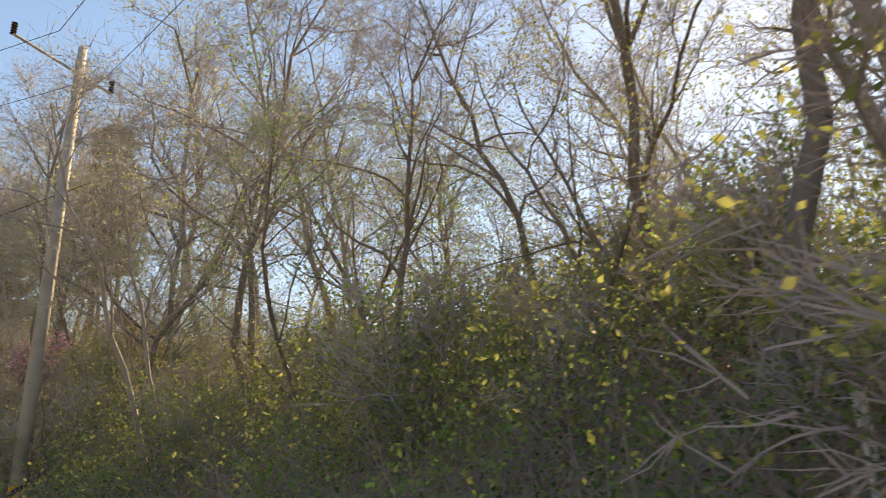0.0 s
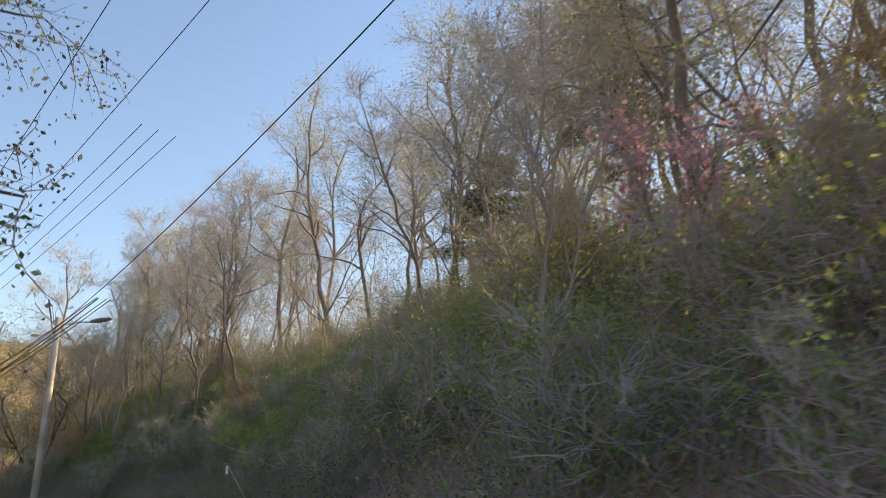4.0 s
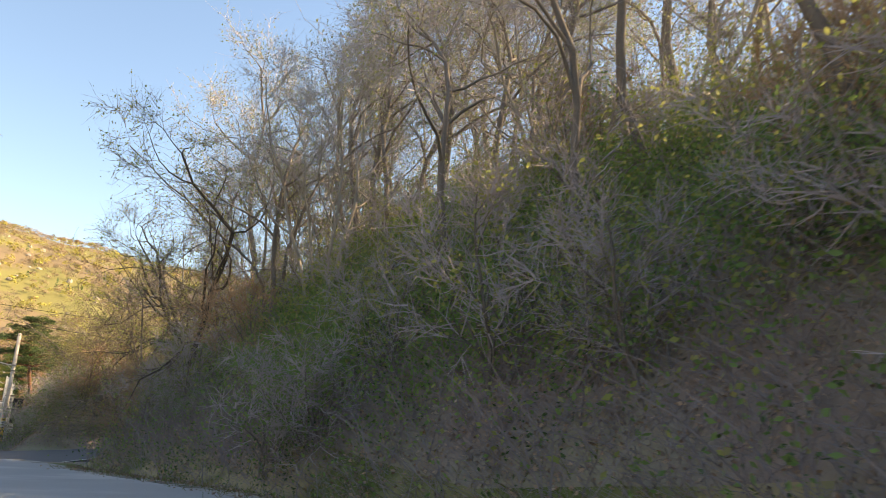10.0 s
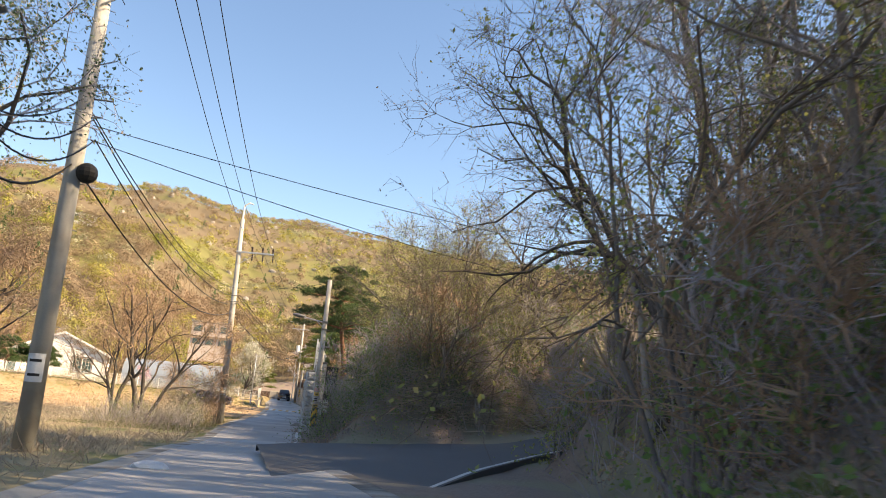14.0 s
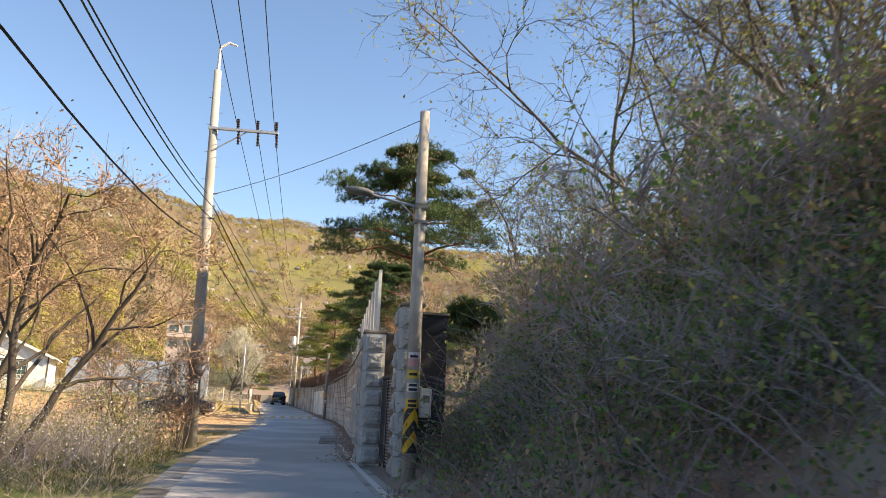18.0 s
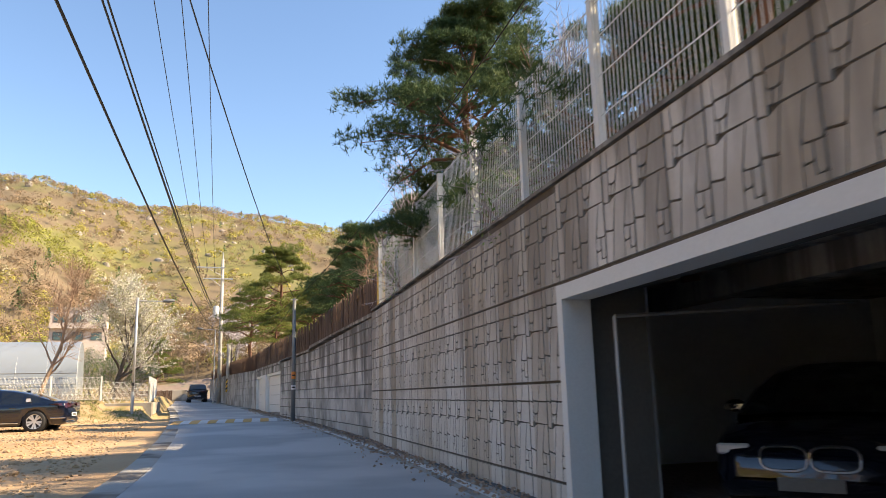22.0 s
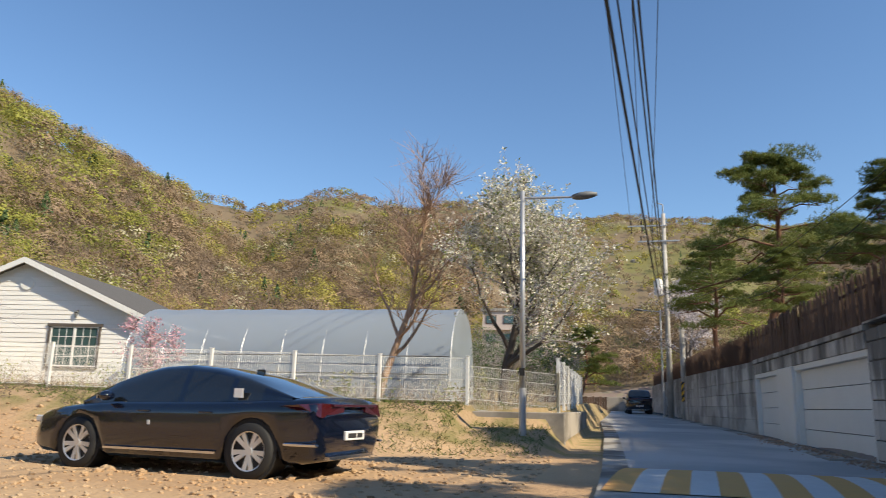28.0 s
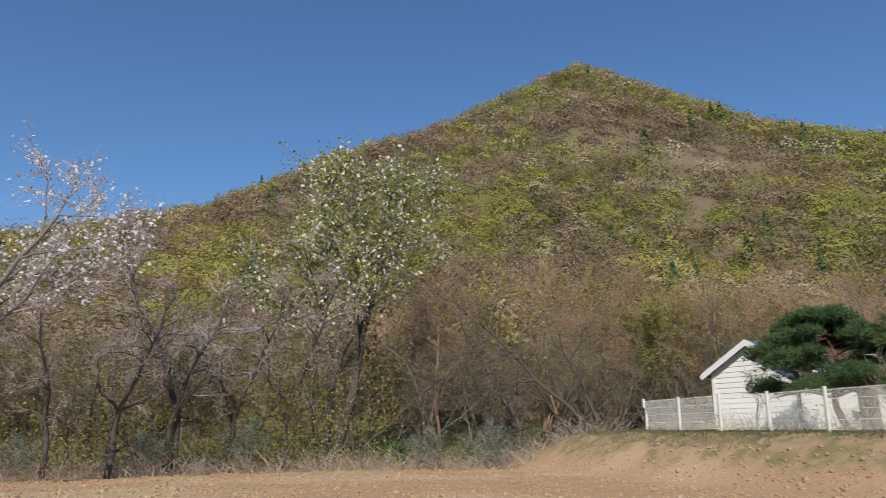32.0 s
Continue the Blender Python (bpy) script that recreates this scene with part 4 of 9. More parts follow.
scatter("withered_shrubs", "shrubs still hung with withered brown leaves", "shrub", leaf_arrays(c, 0.036, rng, 0.55), M_LEAF_DRY)
# bushes with their own stems along the slope
BUSH = [tree_meshes("bush_a", 51, leaves=900, leaf=0.035, leaf_mat=M_LEAF_SPRING, cluster=0.1, height=2.4, radius=0.035, stems=4, limbs=6, spread=0.6, first=0.12, subs=5, twigs=5, twig_len=0.4),
        tree_meshes("bush_b", 52, leaves=250, leaf=0.035, leaf_mat=M_LEAF_DRY, twig_mat=M_REDTWIG, cluster=0.1, height=2.8, radius=0.035, stems=4, limbs=6, spread=0.55, first=0.12, subs=6, twigs=6, twig_len=0.45),
        tree_meshes("bush_c", 53, leaves=1300, leaf=0.035, leaf_mat=M_LEAF_GREEN, cluster=0.12, height=2.0, radius=0.03, stems=4, limbs=6, spread=0.6, first=0.12, subs=5, twigs=5, twig_len=0.4)]
BUSH_LABELS = ["many-stemmed bush with small olive leaves on the bank", "leafless reddish many-stemmed bush on the bank", "fresh green many-stemmed bush on the bank"]
xs, ys = bank_points(210, rng, 1.3, 11)
for x, y in zip(xs, ys):
    k = int(rng.choice(3, p=[0.45, 0.1, 0.45]))
    plant_tree(BUSH[k], BUSH_LABELS[k], float(x), float(y), rng.uniform(0.5, 1.1), rng.uniform(0, 360), (rng.normal() * 8, rng.normal() * 8), name="bush", category="bush", group="bushes on the bank")
# tall saplings between the trees, and a denser tangle on the steep slope
x, y = bank_points(24000, rng, 0.8, 5.5, -66, -26)
scatter("foot_tangle", "dense purple-grey tangle of fine twigs at the slope foot", "brush", stems_arrays(x, y, rng.uniform(0.25, 0.8, len(x)), rng, width=0.0045, lean=0.9, curl=0.9), M_BRUSH)
x, y = bank_points(3400, rng, 5, 19)
scatter("saplings", "thin leafless saplings standing between the trees", "saplings", stems_arrays(x, y, rng.uniform(2.2, 5.0, len(x)), rng, width=0.016, lean=0.22, curl=0.35, seg=4), M_TWIG)
x, y = bank_points(17000, rng, 1.2, 10, -68, -26)
scatter("slope_tangle", "grey-brown tangle of fine dead stems on the steep slope", "brush", stems_arrays(x, y, rng.uniform(0.4, 1.3, len(x)), rng, width=0.005, lean=0.9, curl=0.9), M_BRUSH)
c = clumps(0, 260, 1.3, rng, bank_points(420, rng, 2.4, 9, -66, -28), 0.1, 1.5)
scatter("slope_greenery", "fresh green leaves of low shrubs across the steep slope", "shrub", leaf_arrays(c, 0.048, rng, 0.55), M_LEAF_GREEN)
x, y = bank_points(4200, rng, 9, 26, -110, -30)
scatter("far_saplings", "fine grey-pink saplings filling the wood behind the crest", "saplings", stems_arrays(x, y, rng.uniform(2.5, 7.0, len(x)), rng, width=0.013, lean=0.25, curl=0.45, seg=4), M_TWIG)
c = clumps(0, 100, 2.2, rng, bank_points(650, rng, 7, 26, -110, -26), 1.0, 7.0)
scatter("budding_haze", "opening buds and small catkins through the wood", "buds", leaf_arrays(c, 0.042, rng, 0.6), M_BUD)
c = clumps(0, 110, 1.3, rng, bank_points(420, rng, 5, 16, -100, -28), 0.6, 3.4)
scatter("yellow_shrubs", "sunlit yellow-green new leaves along the crest", "shrub", leaf_arrays(c, 0.034, rng, 0.6), M_LEAF_YELLOW)
for k, x, y, sc, rz, tx, ty in ((0, 5.6, -25.2, 0.95, 10, 0, -10), (2, 5.4, -21.6, 1.1, 200, 0, -9), (1, 7.4, -16.4, 1.05, 80, 4, -15), (0, 9.4, -14.0, 0.95, 300, 0, -8), (2, 6.6, -19.0, 1.0, 20, 4, -4),
                                (2, 5.6, 1.4, 1.05, 120, 0, -2), (2, 5.2, 3.6, 0.95, 30, 2, 0), (1, 9.0, 2.6, 0.85, 340, 0, 2), (0, 9.8, -1.4, 0.85, 255, 0, 0),
                                (2, 6.4, -28.6, 1.0, 110, 0, -9)):
    plant_tree(DARKWOOD[k], DARKWOOD_LABELS[k] + " by the junction", x, y, sc, rz, (tx, ty), group="woodland trees on the bank")
for k, x, y, sc, rz, ty in ((2, 6.8, -32.0, 0.95, 40, -6), (0, 7.2, -36.5, 0.9, 220, -6), (4, 7.0, -40.5, 0.9, 100, -6), (1, 7.6, -45.0, 0.85, 10, -4)):
    plant_tree(WOOD[k], WOOD_LABELS[k], x, y, sc, rz, (0, ty), group="woodland trees on the bank")
M_LIME = leafmat("lime_maple_leaves", [(0.27, 0.4, 0.06), (0.36, 0.48, 0.09), (0.43, 0.5, 0.12)], translucent=0.5)
MAPLE = tree_meshes("maple", 56, leaves=1300, leaf=0.07, leaf_mat=M_LIME, cluster=0.12, height=4.4, radius=0.06, stems=2, limbs=8, spread=0.45, first=0.5, subs=5, twigs=4, lean=(-0.2, -0.05), twig_len=0.5, lowest=2.0)
plant_tree(MAPLE, "young maple with lime-green leaves leaning over the slope foot", 0.35, -56.5, 0.62, 0, name="maple_tree")
plant_tree(MAPLE, "young maple with bright new leaves above the junction", 9.5, -22.0, 0.8, 60, name="maple_tree")
# big evergreen shrubs shading the wedge between the road and the side road
EVER = tree_meshes("evergreen_shrub", 54, leaves=5200, leaf=0.05, leaf_mat=M_DARKHERB, cluster=0.22, height=4.6, radius=0.07, stems=4, limbs=8, spread=0.5, first=0.1, subs=6, twigs=5, twig_len=0.5)
# Spread far up the side road to block the sun; farther ones are unseen.
for i in range(75):
    x, y = rng.uniform(3.5, 30), rng.uniform(-27, 0)
    if y < -16.5 or off_side(x, y) < 1.6 or float(line_frame(x, y, SIDE)[0]) < 0 or float(line_frame(x, y, LINE)[0]) < 4.5:
        continue
    plant_tree(EVER, "tall dense evergreen shrub above the junction, set there to block the sun", x, y, rng.uniform(0.8, 1.35), rng.uniform(0, 360), name="evergreen_shrub", category="shrub", group="evergreen shrubs")
plant_tree(BUSH[2], "dense fresh green bush behind the brush heap", 3.3, -3.3, 1.15, 40, name="bush", category="bush", group="bushes on the bank")
plant_tree(BUSH[2], "fresh green bush behind the brush heap", 4.3, -2.8, 1.0, 140, name="bush", category="bush", group="bushes on the bank")
n = 2600
x, y = rng.uniform(1.7, 5.0, n), rng.uniform(1.2, 5.2, n)
scatter("bramble_thicket", "dense dark bramble beside the gate pillar", "brush", stems_arrays(x, y, rng.uniform(0.3, 1.3, len(x)), rng, width=0.006, lean=0.7, curl=0.8), M_DARKTWIG)
for x, y, sc, k in ((3.2, 2.6, 0.6, 0), (3.7, 3.5, 0.7, 1), (4.2, 2.2, 0.75, 1), (3.0, 1.6, 0.55, 2)):
    plant_tree(BUSH[k], BUSH_LABELS[k], x, y, sc, 90 * k + 40 * x, name="bush", category="bush", group="bushes on the bank")
CROOK = tree_meshes("crooked_oak", 55, leaves=150, leaf=0.05, leaf_mat=M_LEAF_DRY, bark=M_BARKDARK, twig_mat=M_BARKDARK, height=6.5, radius=0.16, limbs=10, spread=0.6, first=0.3, subs=6, twigs=7, wig=0.3, lean=(-0.2, -0.1), twig_len=0.6)
plant_tree(CROOK, "gnarled black oak with crooked limbs above the side road", 10.6, -0.6, 1.0, 0, name="tree", group="woodland trees on the bank")
# dense thicket on the slope above the side road and beside the gate
n = 9000
x, y = 2.6 + 13 * rng.uniform(0, 1, n) ** 1.5, rng.uniform(-8.5, 6.2, n)
ok = (off_side(x, y) > 0.9) & ~((y > 3.6) & (x < 2.9))
x, y = x[ok], y[ok]
scatter("bramble_thicket", "dense grey-brown bramble thicket covering the shaded slope", "brush", stems_arrays(x, y, rng.uniform(0.5, 2.3, len(x)), rng, width=0.005, lean=0.55, curl=0.8), M_TWIG)
c = clumps(0, 150, 1.3, rng, (x[:110], y[:110]), 0.2, 2.4)
scatter("thicket_leaves", "withered and olive leaves hanging in the thicket", "shrub", leaf_arrays(c, 0.036, rng, 0.55), M_LEAF_DRY)
c = clumps(0, 190, 1.2, rng, (x[230:420], y[230:420]), 0.1, 2.0)
scatter("thicket_evergreen", "dark evergreen leaves low in the thicket", "shrub", leaf_arrays(c, 0.036, rng, 0.5), M_DARKHERB)
# grass along the foot of the bank and the left verge
x, y = bank_points(12000, rng, 0.15, 1.1, -100, -24)
scatter("verge_grass", "short green grass along the foot of the bank", "grass", stems_arrays(x, y, rng.uniform(0.08, 0.3, len(x)), rng, width=0.007, lean=0.5, curl=0.6, seg=2), M_GRASS)

# ---------- wooded mountains ----------
def crown_arrays(n, rng, base, height, radius, per, size, shape="round", aspect=0.6):
    """Many far crowns: per crown a cloud of small leaf or twig facets."""
    c = np.repeat(base, per, 0)
    hh, rr = np.repeat(height, per), np.repeat(radius, per)
    d = rng.normal(size=(n * per, 3))
    d /= np.linalg.norm(d, axis=1)[:, None]
    d[:, 2] = np.where(rng.uniform(0, 1, n * per) < 0.7, np.abs(d[:, 2]), d[:, 2])
    k = rng.uniform(0.45, 1.0, n * per) ** 0.4
    if shape == "round":
        lump = 1 + 0.3 * np.sin(d[:, 0] * 5 + np.repeat(rng.uniform(0, 6, n), per)) * np.cos(d[:, 1] * 4 + d[:, 2] * 5)
        p = c + d * (rr * k * lump)[:, None] * (1, 1, 0.9)
        p[:, 2] += hh * 0.82 - rr * 0.85
    else:
        t = rng.uniform(0, 1, n * per)
        p = c + d * (rr * (1.02 - t) * 0.9)[:, None] * (1, 1, 0.2)
        p[:, 2] += hh * (0.2 + 0.8 * t)
    m = d + rng.normal(size=d.shape) * 0.18 + (0, 0, 0.1)
    m /= np.linalg.norm(m, axis=1)[:, None]
    a = np.cross(m, rng.normal(size=d.shape))
    a /= np.linalg.norm(a, axis=1)[:, None] + 1e-9
    b = np.cross(m, a)
    s = np.repeat(size, per)[:, None] * rng.uniform(0.6, 1.4, (n * per, 1))
    v = np.stack([p - a * s, p + b * s * aspect, p + a * s, p - b * s * aspect], 1)
    return v.reshape(-1, 3), np.arange(4 * n * per).reshape(-1, 4)


def forest_points(n, rng, b0, b1, r0, r1, near_bias=1.0):
    b = np.radians(rng.uniform(b0, b1, n))
    r = r0 + (r1 - r0) * rng.uniform(0, 1, n) ** near_bias
    x, y = -5 - np.sin(b) * r, 36 + np.cos(b) * r
    keep = mountain(x, y) > 0.8
    return x[keep], y[keep]


def forest(name, label, x, y, rng, hmin, hmax, per, size, material, shape="round", ratio=0.42, aspect=0.6):
    z = ground_z(x, y)
    n = len(x)
    h = rng.uniform(hmin, hmax, n)
    rad = h * ratio * rng.uniform(0.75, 1.2, n)
    v, f = crown_arrays(n, rng, np.stack([x, y, z], 1), h, rad, per, np.full(n, size) * h / hmax, shape, aspect)
    ob = new(name, mesh_arrays(name, v, f, [material]))
    return tagged(ob, label, "woodland", kind="stuff")


def forest_trunks(name, label, x, y, rng, hmin, hmax, material, r=0.1, limbs=4):
    z = ground_z(x, y)
    n = len(x)
    h = rng.uniform(hmin, hmax, n)
    p0 = np.stack([x, y, z - 0.5], 1)
    mid = p0 + np.stack([rng.normal(size=n) * 0.3, rng.normal(size=n) * 0.3, h * 0.5], 1)
    top = mid + np.stack([rng.normal(size=n) * 0.5, rng.normal(size=n) * 0.5, h * 0.45], 1)
    P0, P1, R0, R1 = [p0, mid], [mid, top], [np.full(n, r), np.full(n, r * 0.7)], [np.full(n, r * 0.7), np.full(n, r * 0.2)]
    for k in range(limbs):
        t = rng.uniform(0.2, 0.8, n)[:, None]
        a = p0 + (mid - p0) * np.minimum(t * 2, 1) + (top - mid) * np.maximum(t * 2 - 1, 0)
        e = a + np.stack([rng.normal(size=n) * h * 0.16, rng.normal(size=n) * h * 0.16, h * rng.uniform(0.15, 0.35, n)], 1)
        P0.append(a)
        P1.append(e)
        R0.append(np.full(n, r * 0.5))
        R1.append(np.full(n, r * 0.12))
    v, f = tube_arrays(np.concatenate(P0), np.concatenate(P1), np.concatenate(R0), np.concatenate(R1), 3)
    ob = new(name, mesh_arrays(name, v, f, [material]))
    return tagged(ob, label, "woodland", kind="stuff")


M_F_BROWN = leafmat("bare_crown_twigs", [(0.169, 0.124, 0.0845), (0.26, 0.195, 0.13), (0.351, 0.26, 0.169), (0.468, 0.351, 0.24)], translucent=0.4, rough=0.95, clump=0.17, clumped=0.92)
M_F_OLIVE = leafmat("olive_crowns", [(0.203, 0.174, 0.0508), (0.319, 0.283, 0.0725), (0.45, 0.399, 0.102), (0.348, 0.326, 0.087)], translucent=0.4, clump=0.17, clumped=0.92)
M_F_GREEN = leafmat("green_crowns", [(0.174, 0.181, 0.0435), (0.29, 0.297, 0.0653), (0.42, 0.42, 0.0943)], translucent=0.4, clump=0.17, clumped=0.92)
M_F_PALE = leafmat("pale_crowns", [(0.36, 0.33, 0.2), (0.43, 0.4, 0.26), (0.3, 0.28, 0.16)], translucent=0.15)
M_F_GREY = leafmat("grey_brown_trunks", [(0.33, 0.25, 0.19), (0.2, 0.15, 0.115)], translucent=0.0, rough=0.9)
rng = np.random.default_rng(77)


def patch(x, y, sc=70, thr=0.5, off=0.0):
    return fbm(x / sc + off, y / sc - off, 3) > thr


def spread_forest(b0, b1, r0, r1, n, bias, hmin, hmax, per, size, tag, fresh=0.36):
    x, y = forest_points(n, rng, b0, b1, r0, r1, bias)
    pick = rng.uniform(0, 1, len(x))
    green = patch(x, y, 60, 0.5 if fresh < 0.5 else 0.42) & (pick < fresh + 0.12)
    yellow = ~green & patch(x, y, 35, 0.41, 3.3) & (pick < 0.62)
    pale = ~green & ~yellow & (pick > 0.955)
    conif = (pick > 0.93) & (pick < 0.955)
    brown = ~green & ~yellow & ~pale & ~conif
    forest("woodland_brown", "leafless brown oak woodland on the " + tag, x[brown], y[brown], rng, hmin, hmax, int(per * 1.5), size * 1.2, M_F_BROWN, aspect=0.3)
    forest("woodland_olive", "yellow-olive budding trees on the " + tag, x[yellow], y[yellow], rng, hmin, hmax, int(per * 1.2), size * 0.9, M_F_OLIVE)
    forest("woodland_green", "fresh green trees on the " + tag, x[green], y[green], rng, hmin, hmax, int(per * 1.2), size * 0.9, M_F_GREEN)
    forest("woodland_pale", "pale blossoming trees dotted over the " + tag, x[pale], y[pale], rng, hmin, hmax, per, size, M_F_PALE)
    forest("woodland_pines", "dark pines dotted over the " + tag, x[conif], y[conif], rng, hmin, hmax, per, size, M_NEEDLE, "cone", 0.3)


spread_forest(38, 118, 50, 105, 520, 0.8, 7, 11, 640, 0.2, "near mountain slope", 0.3)
spread_forest(38, 118, 95, 165, 900, 0.8, 7, 11, 380, 0.27, "middle mountain slope", 0.3)
spread_forest(34, 122, 155, 400, 3000, 0.75, 8, 12.5, 170, 0.42, "upper mountain slope")
spread_forest(-34, 13, 75, 280, 1500, 0.8, 6, 10, 130, 0.4, "valley head slopes", 0.7)
spread_forest(13, 38, 60, 280, 1300, 0.75, 6, 10, 150, 0.34, "valley side slopes", 0.2)
spread_forest(-34, 38, 280, 760, 5000, 0.8, 5, 8.5, 44, 0.62, "far ridge", 0.3)
spread_forest(-95, -34, 80, 320, 1500, 0.8, 6, 9, 40, 0.6, "garden-side hill")
x, y = forest_points(3000, rng, 38, 118, 42, 120, 0.8)
forest_trunks("woodland_trunks", "slender pale trunks and limbs of the near mountain woodland", x, y, rng, 4, 9, M_F_GREY, 0.055, 9)
x, y = forest_points(2600, rng, 12, 42, 58, 190, 0.8)
forest_trunks("woodland_trunks", "fine-twigged bare trees on the valley side slopes", x, y, rng, 5, 10, M_F_GREY, 0.06, 11)
x, y = forest_points(1200, rng, -34, 12, 80, 260, 0.8)
forest_trunks("woodland_trunks", "slender trunks on the valley head slopes", x, y, rng, 5, 8, M_F_GREY, 0.09, 3)
# dark pines along the skyline of the peak
b = np.radians(rng.uniform(50, 100, 46))
r = lerp_table(np.degrees(b), [(row[0], row[2]) for row in SKYLINE]) * rng.uniform(0.95, 1.0, 46)
forest("skyline_pines", "dark pines standing on the mountain skyline", -5 - np.sin(b) * r, 36 + np.cos(b) * r, rng, 9, 15, 150, 0.7, M_NEEDLE, "round", 0.3)
# bare rocks on the far slope
bm = bmesh.new()
for i in range(70):
    bb, r = math.radians(rng.uniform(-8, 16)), rng.uniform(300, 560)
    x, y = -5 - math.sin(bb) * r, 36 + math.cos(bb) * r
    s = rng.uniform(1.2, 3.2)
    bmesh.ops.create_icosphere(bm, subdivisions=2, radius=1.0, matrix=Matrix.LocRotScale((x, y, ground_at(x, y) - s * 0.1), Euler((rng.uniform(0, 3), rng.uniform(0, 3), 0)), (s, s * 0.8, s * 0.7)))
me = bpy.data.meshes.new("rocks")
bm.to_mesh(me)
bm.free()
me.materials.append(M_BARKPALE)
tagged(new("rocks", me), "pale rock outcrops on the far mountain slope", "rocks", kind="stuff")

# ---------- retaining wall, gate and garages ----------
def stone_mesh(name, seed, material, uneven=0.25, bevel=0.06):
    """A unit block, proud on its -y face, with worn edges and an uneven front."""
    rng = random.Random(seed)
    bm = bmesh.new()
    n = 3
    grid = [[bm.verts.new((-0.5 + i / n, -0.5 + (0.9 if i in (0, n) or k in (0, n) else 0.0) * 0.35 + rng.uniform(-1, 1) * uneven * 0.3, -0.5 + k / n)) for k in range(n + 1)] for i in range(n + 1)]
    for i in range(n + 1):
        for k in range(n + 1):
            v = grid[i][k]
            if i not in (0, n):
                v.co.x += (-bevel if i > n / 2 else bevel) * -1.6
            if k not in (0, n):
                v.co.z += (-bevel if k > n / 2 else bevel) * -1.6
    for i in range(n):
        for k in range(n):
            bm.faces.new((grid[i][k], grid[i + 1][k], grid[i + 1][k + 1], grid[i][k + 1]))
    rim = [grid[i][0] for i in range(n + 1)] + [grid[n][k] for k in range(1, n + 1)] + [grid[i][n] for i in range(n - 1, -1, -1)] + [grid[0][k] for k in range(n - 1, 0, -1)]
    back = [bm.verts.new((v.co.x, 0.5, v.co.z)) for v in rim]
    for a in range(len(rim)):
        b = (a + 1) % len(rim)
        bm.faces.new((rim[b], rim[a], back[a], back[b]))
    bm.normal_update()
    me = bpy.data.meshes.new(name)
    bm.to_mesh(me)
    bm.free()
    me.materials.append(material)
    return me


def plain_block(k):
    """A unit block with a narrow worn edge and a slightly uneven split face."""
    rng = random.Random(70 + k)
    n = 4
    bm = bmesh.new()
    us = [-0.5, -0.47, -0.15, 0.18, 0.475, 0.5]
    vs = [-0.5, -0.46, 0.0, 0.455, 0.5]
    g = [[bm.verts.new((u, -0.5 + (0.3 if i in (0, 5) or j in (0, 4) else rng.uniform(-0.08, 0.1)), v)) for j, v in enumerate(vs)] for i, u in enumerate(us)]
    for i in range(5):
        for j in range(n):
            bm.faces.new((g[i][j], g[i + 1][j], g[i + 1][j + 1], g[i][j + 1]))
    rim = [g[i][0] for i in range(6)] + [g[5][j] for j in range(1, 5)] + [g[i][4] for i in range(4, -1, -1)] + [g[0][j] for j in range(3, 0, -1)]
    back = [bm.verts.new((v.co.x, 0.5, v.co.z)) for v in rim]
    for a in range(len(rim)):
        b = (a + 1) % len(rim)
        bm.faces.new((rim[b], rim[a], back[a], back[b]))
    bmesh.ops.recalc_face_normals(bm, faces=bm.faces)
    me = bpy.data.meshes.new("block")
    bm.to_mesh(me)
    bm.free()
    me.materials.append(M_BLOCK)
    return me


BLOCKS = [plain_block(k) for k in range(6)]


def rock_face(k):
    """A rough quarry-faced boss, 1 by 1, bulging towards -y and dying out at its rim."""
    rng = np.random.default_rng(500 + k)
    n = 9
    u, v = np.meshgrid(np.linspace(-0.5, 0.5, n), np.linspace(-0.5, 0.5, n))
    edge = np.clip(1 - np.maximum(np.abs(u), np.abs(v)) * 2, 0, 0.35) / 0.35
    d = edge ** 0.6 * (0.35 + 0.65 * fbm(u * 3.5 + k * 7.3, v * 3.5 - k * 3.1, 4) + rng.uniform(-0.14, 0.14, u.shape) + 0.25 * (v < 0.1 * rng.normal()))
    p = np.stack([u + rng.uniform(-0.02, 0.02, u.shape) * (edge > 0), -d, v + rng.uniform(-0.02, 0.02, u.shape) * (edge > 0)], -1).reshape(-1, 3)
    i = np.arange(n * n).reshape(n, n)
    f = np.stack([i[:-1, :-1], i[:-1, 1:], i[1:, 1:], i[1:, :-1]], -1).reshape(-1, 4)
    return mesh_arrays("boss", p, f, [M_GRANITE_DARK])


ROCKS = [rock_face(k) for k in range(5)]
GRANITES = [stone_mesh("rusticated_block", 40 + k, M_GRANITE, 0.2, 0.02) for k in range(4)]


def run_frame(p0, p1):
    d = Vector((p1[0] - p0[0], p1[1] - p0[1], 0))
    ln = d.length
    d.normalize()
    # local x runs along the wall, local -y faces the road (to the left of travel)
    n = Vector((d.y, -d.x, 0))
    m = Matrix((( d.x, n.x, 0, p0[0]), (d.y, n.y, 0, p0[1]), (0, 0, 1, 0), (0, 0, 0, 1)))
    return m, ln


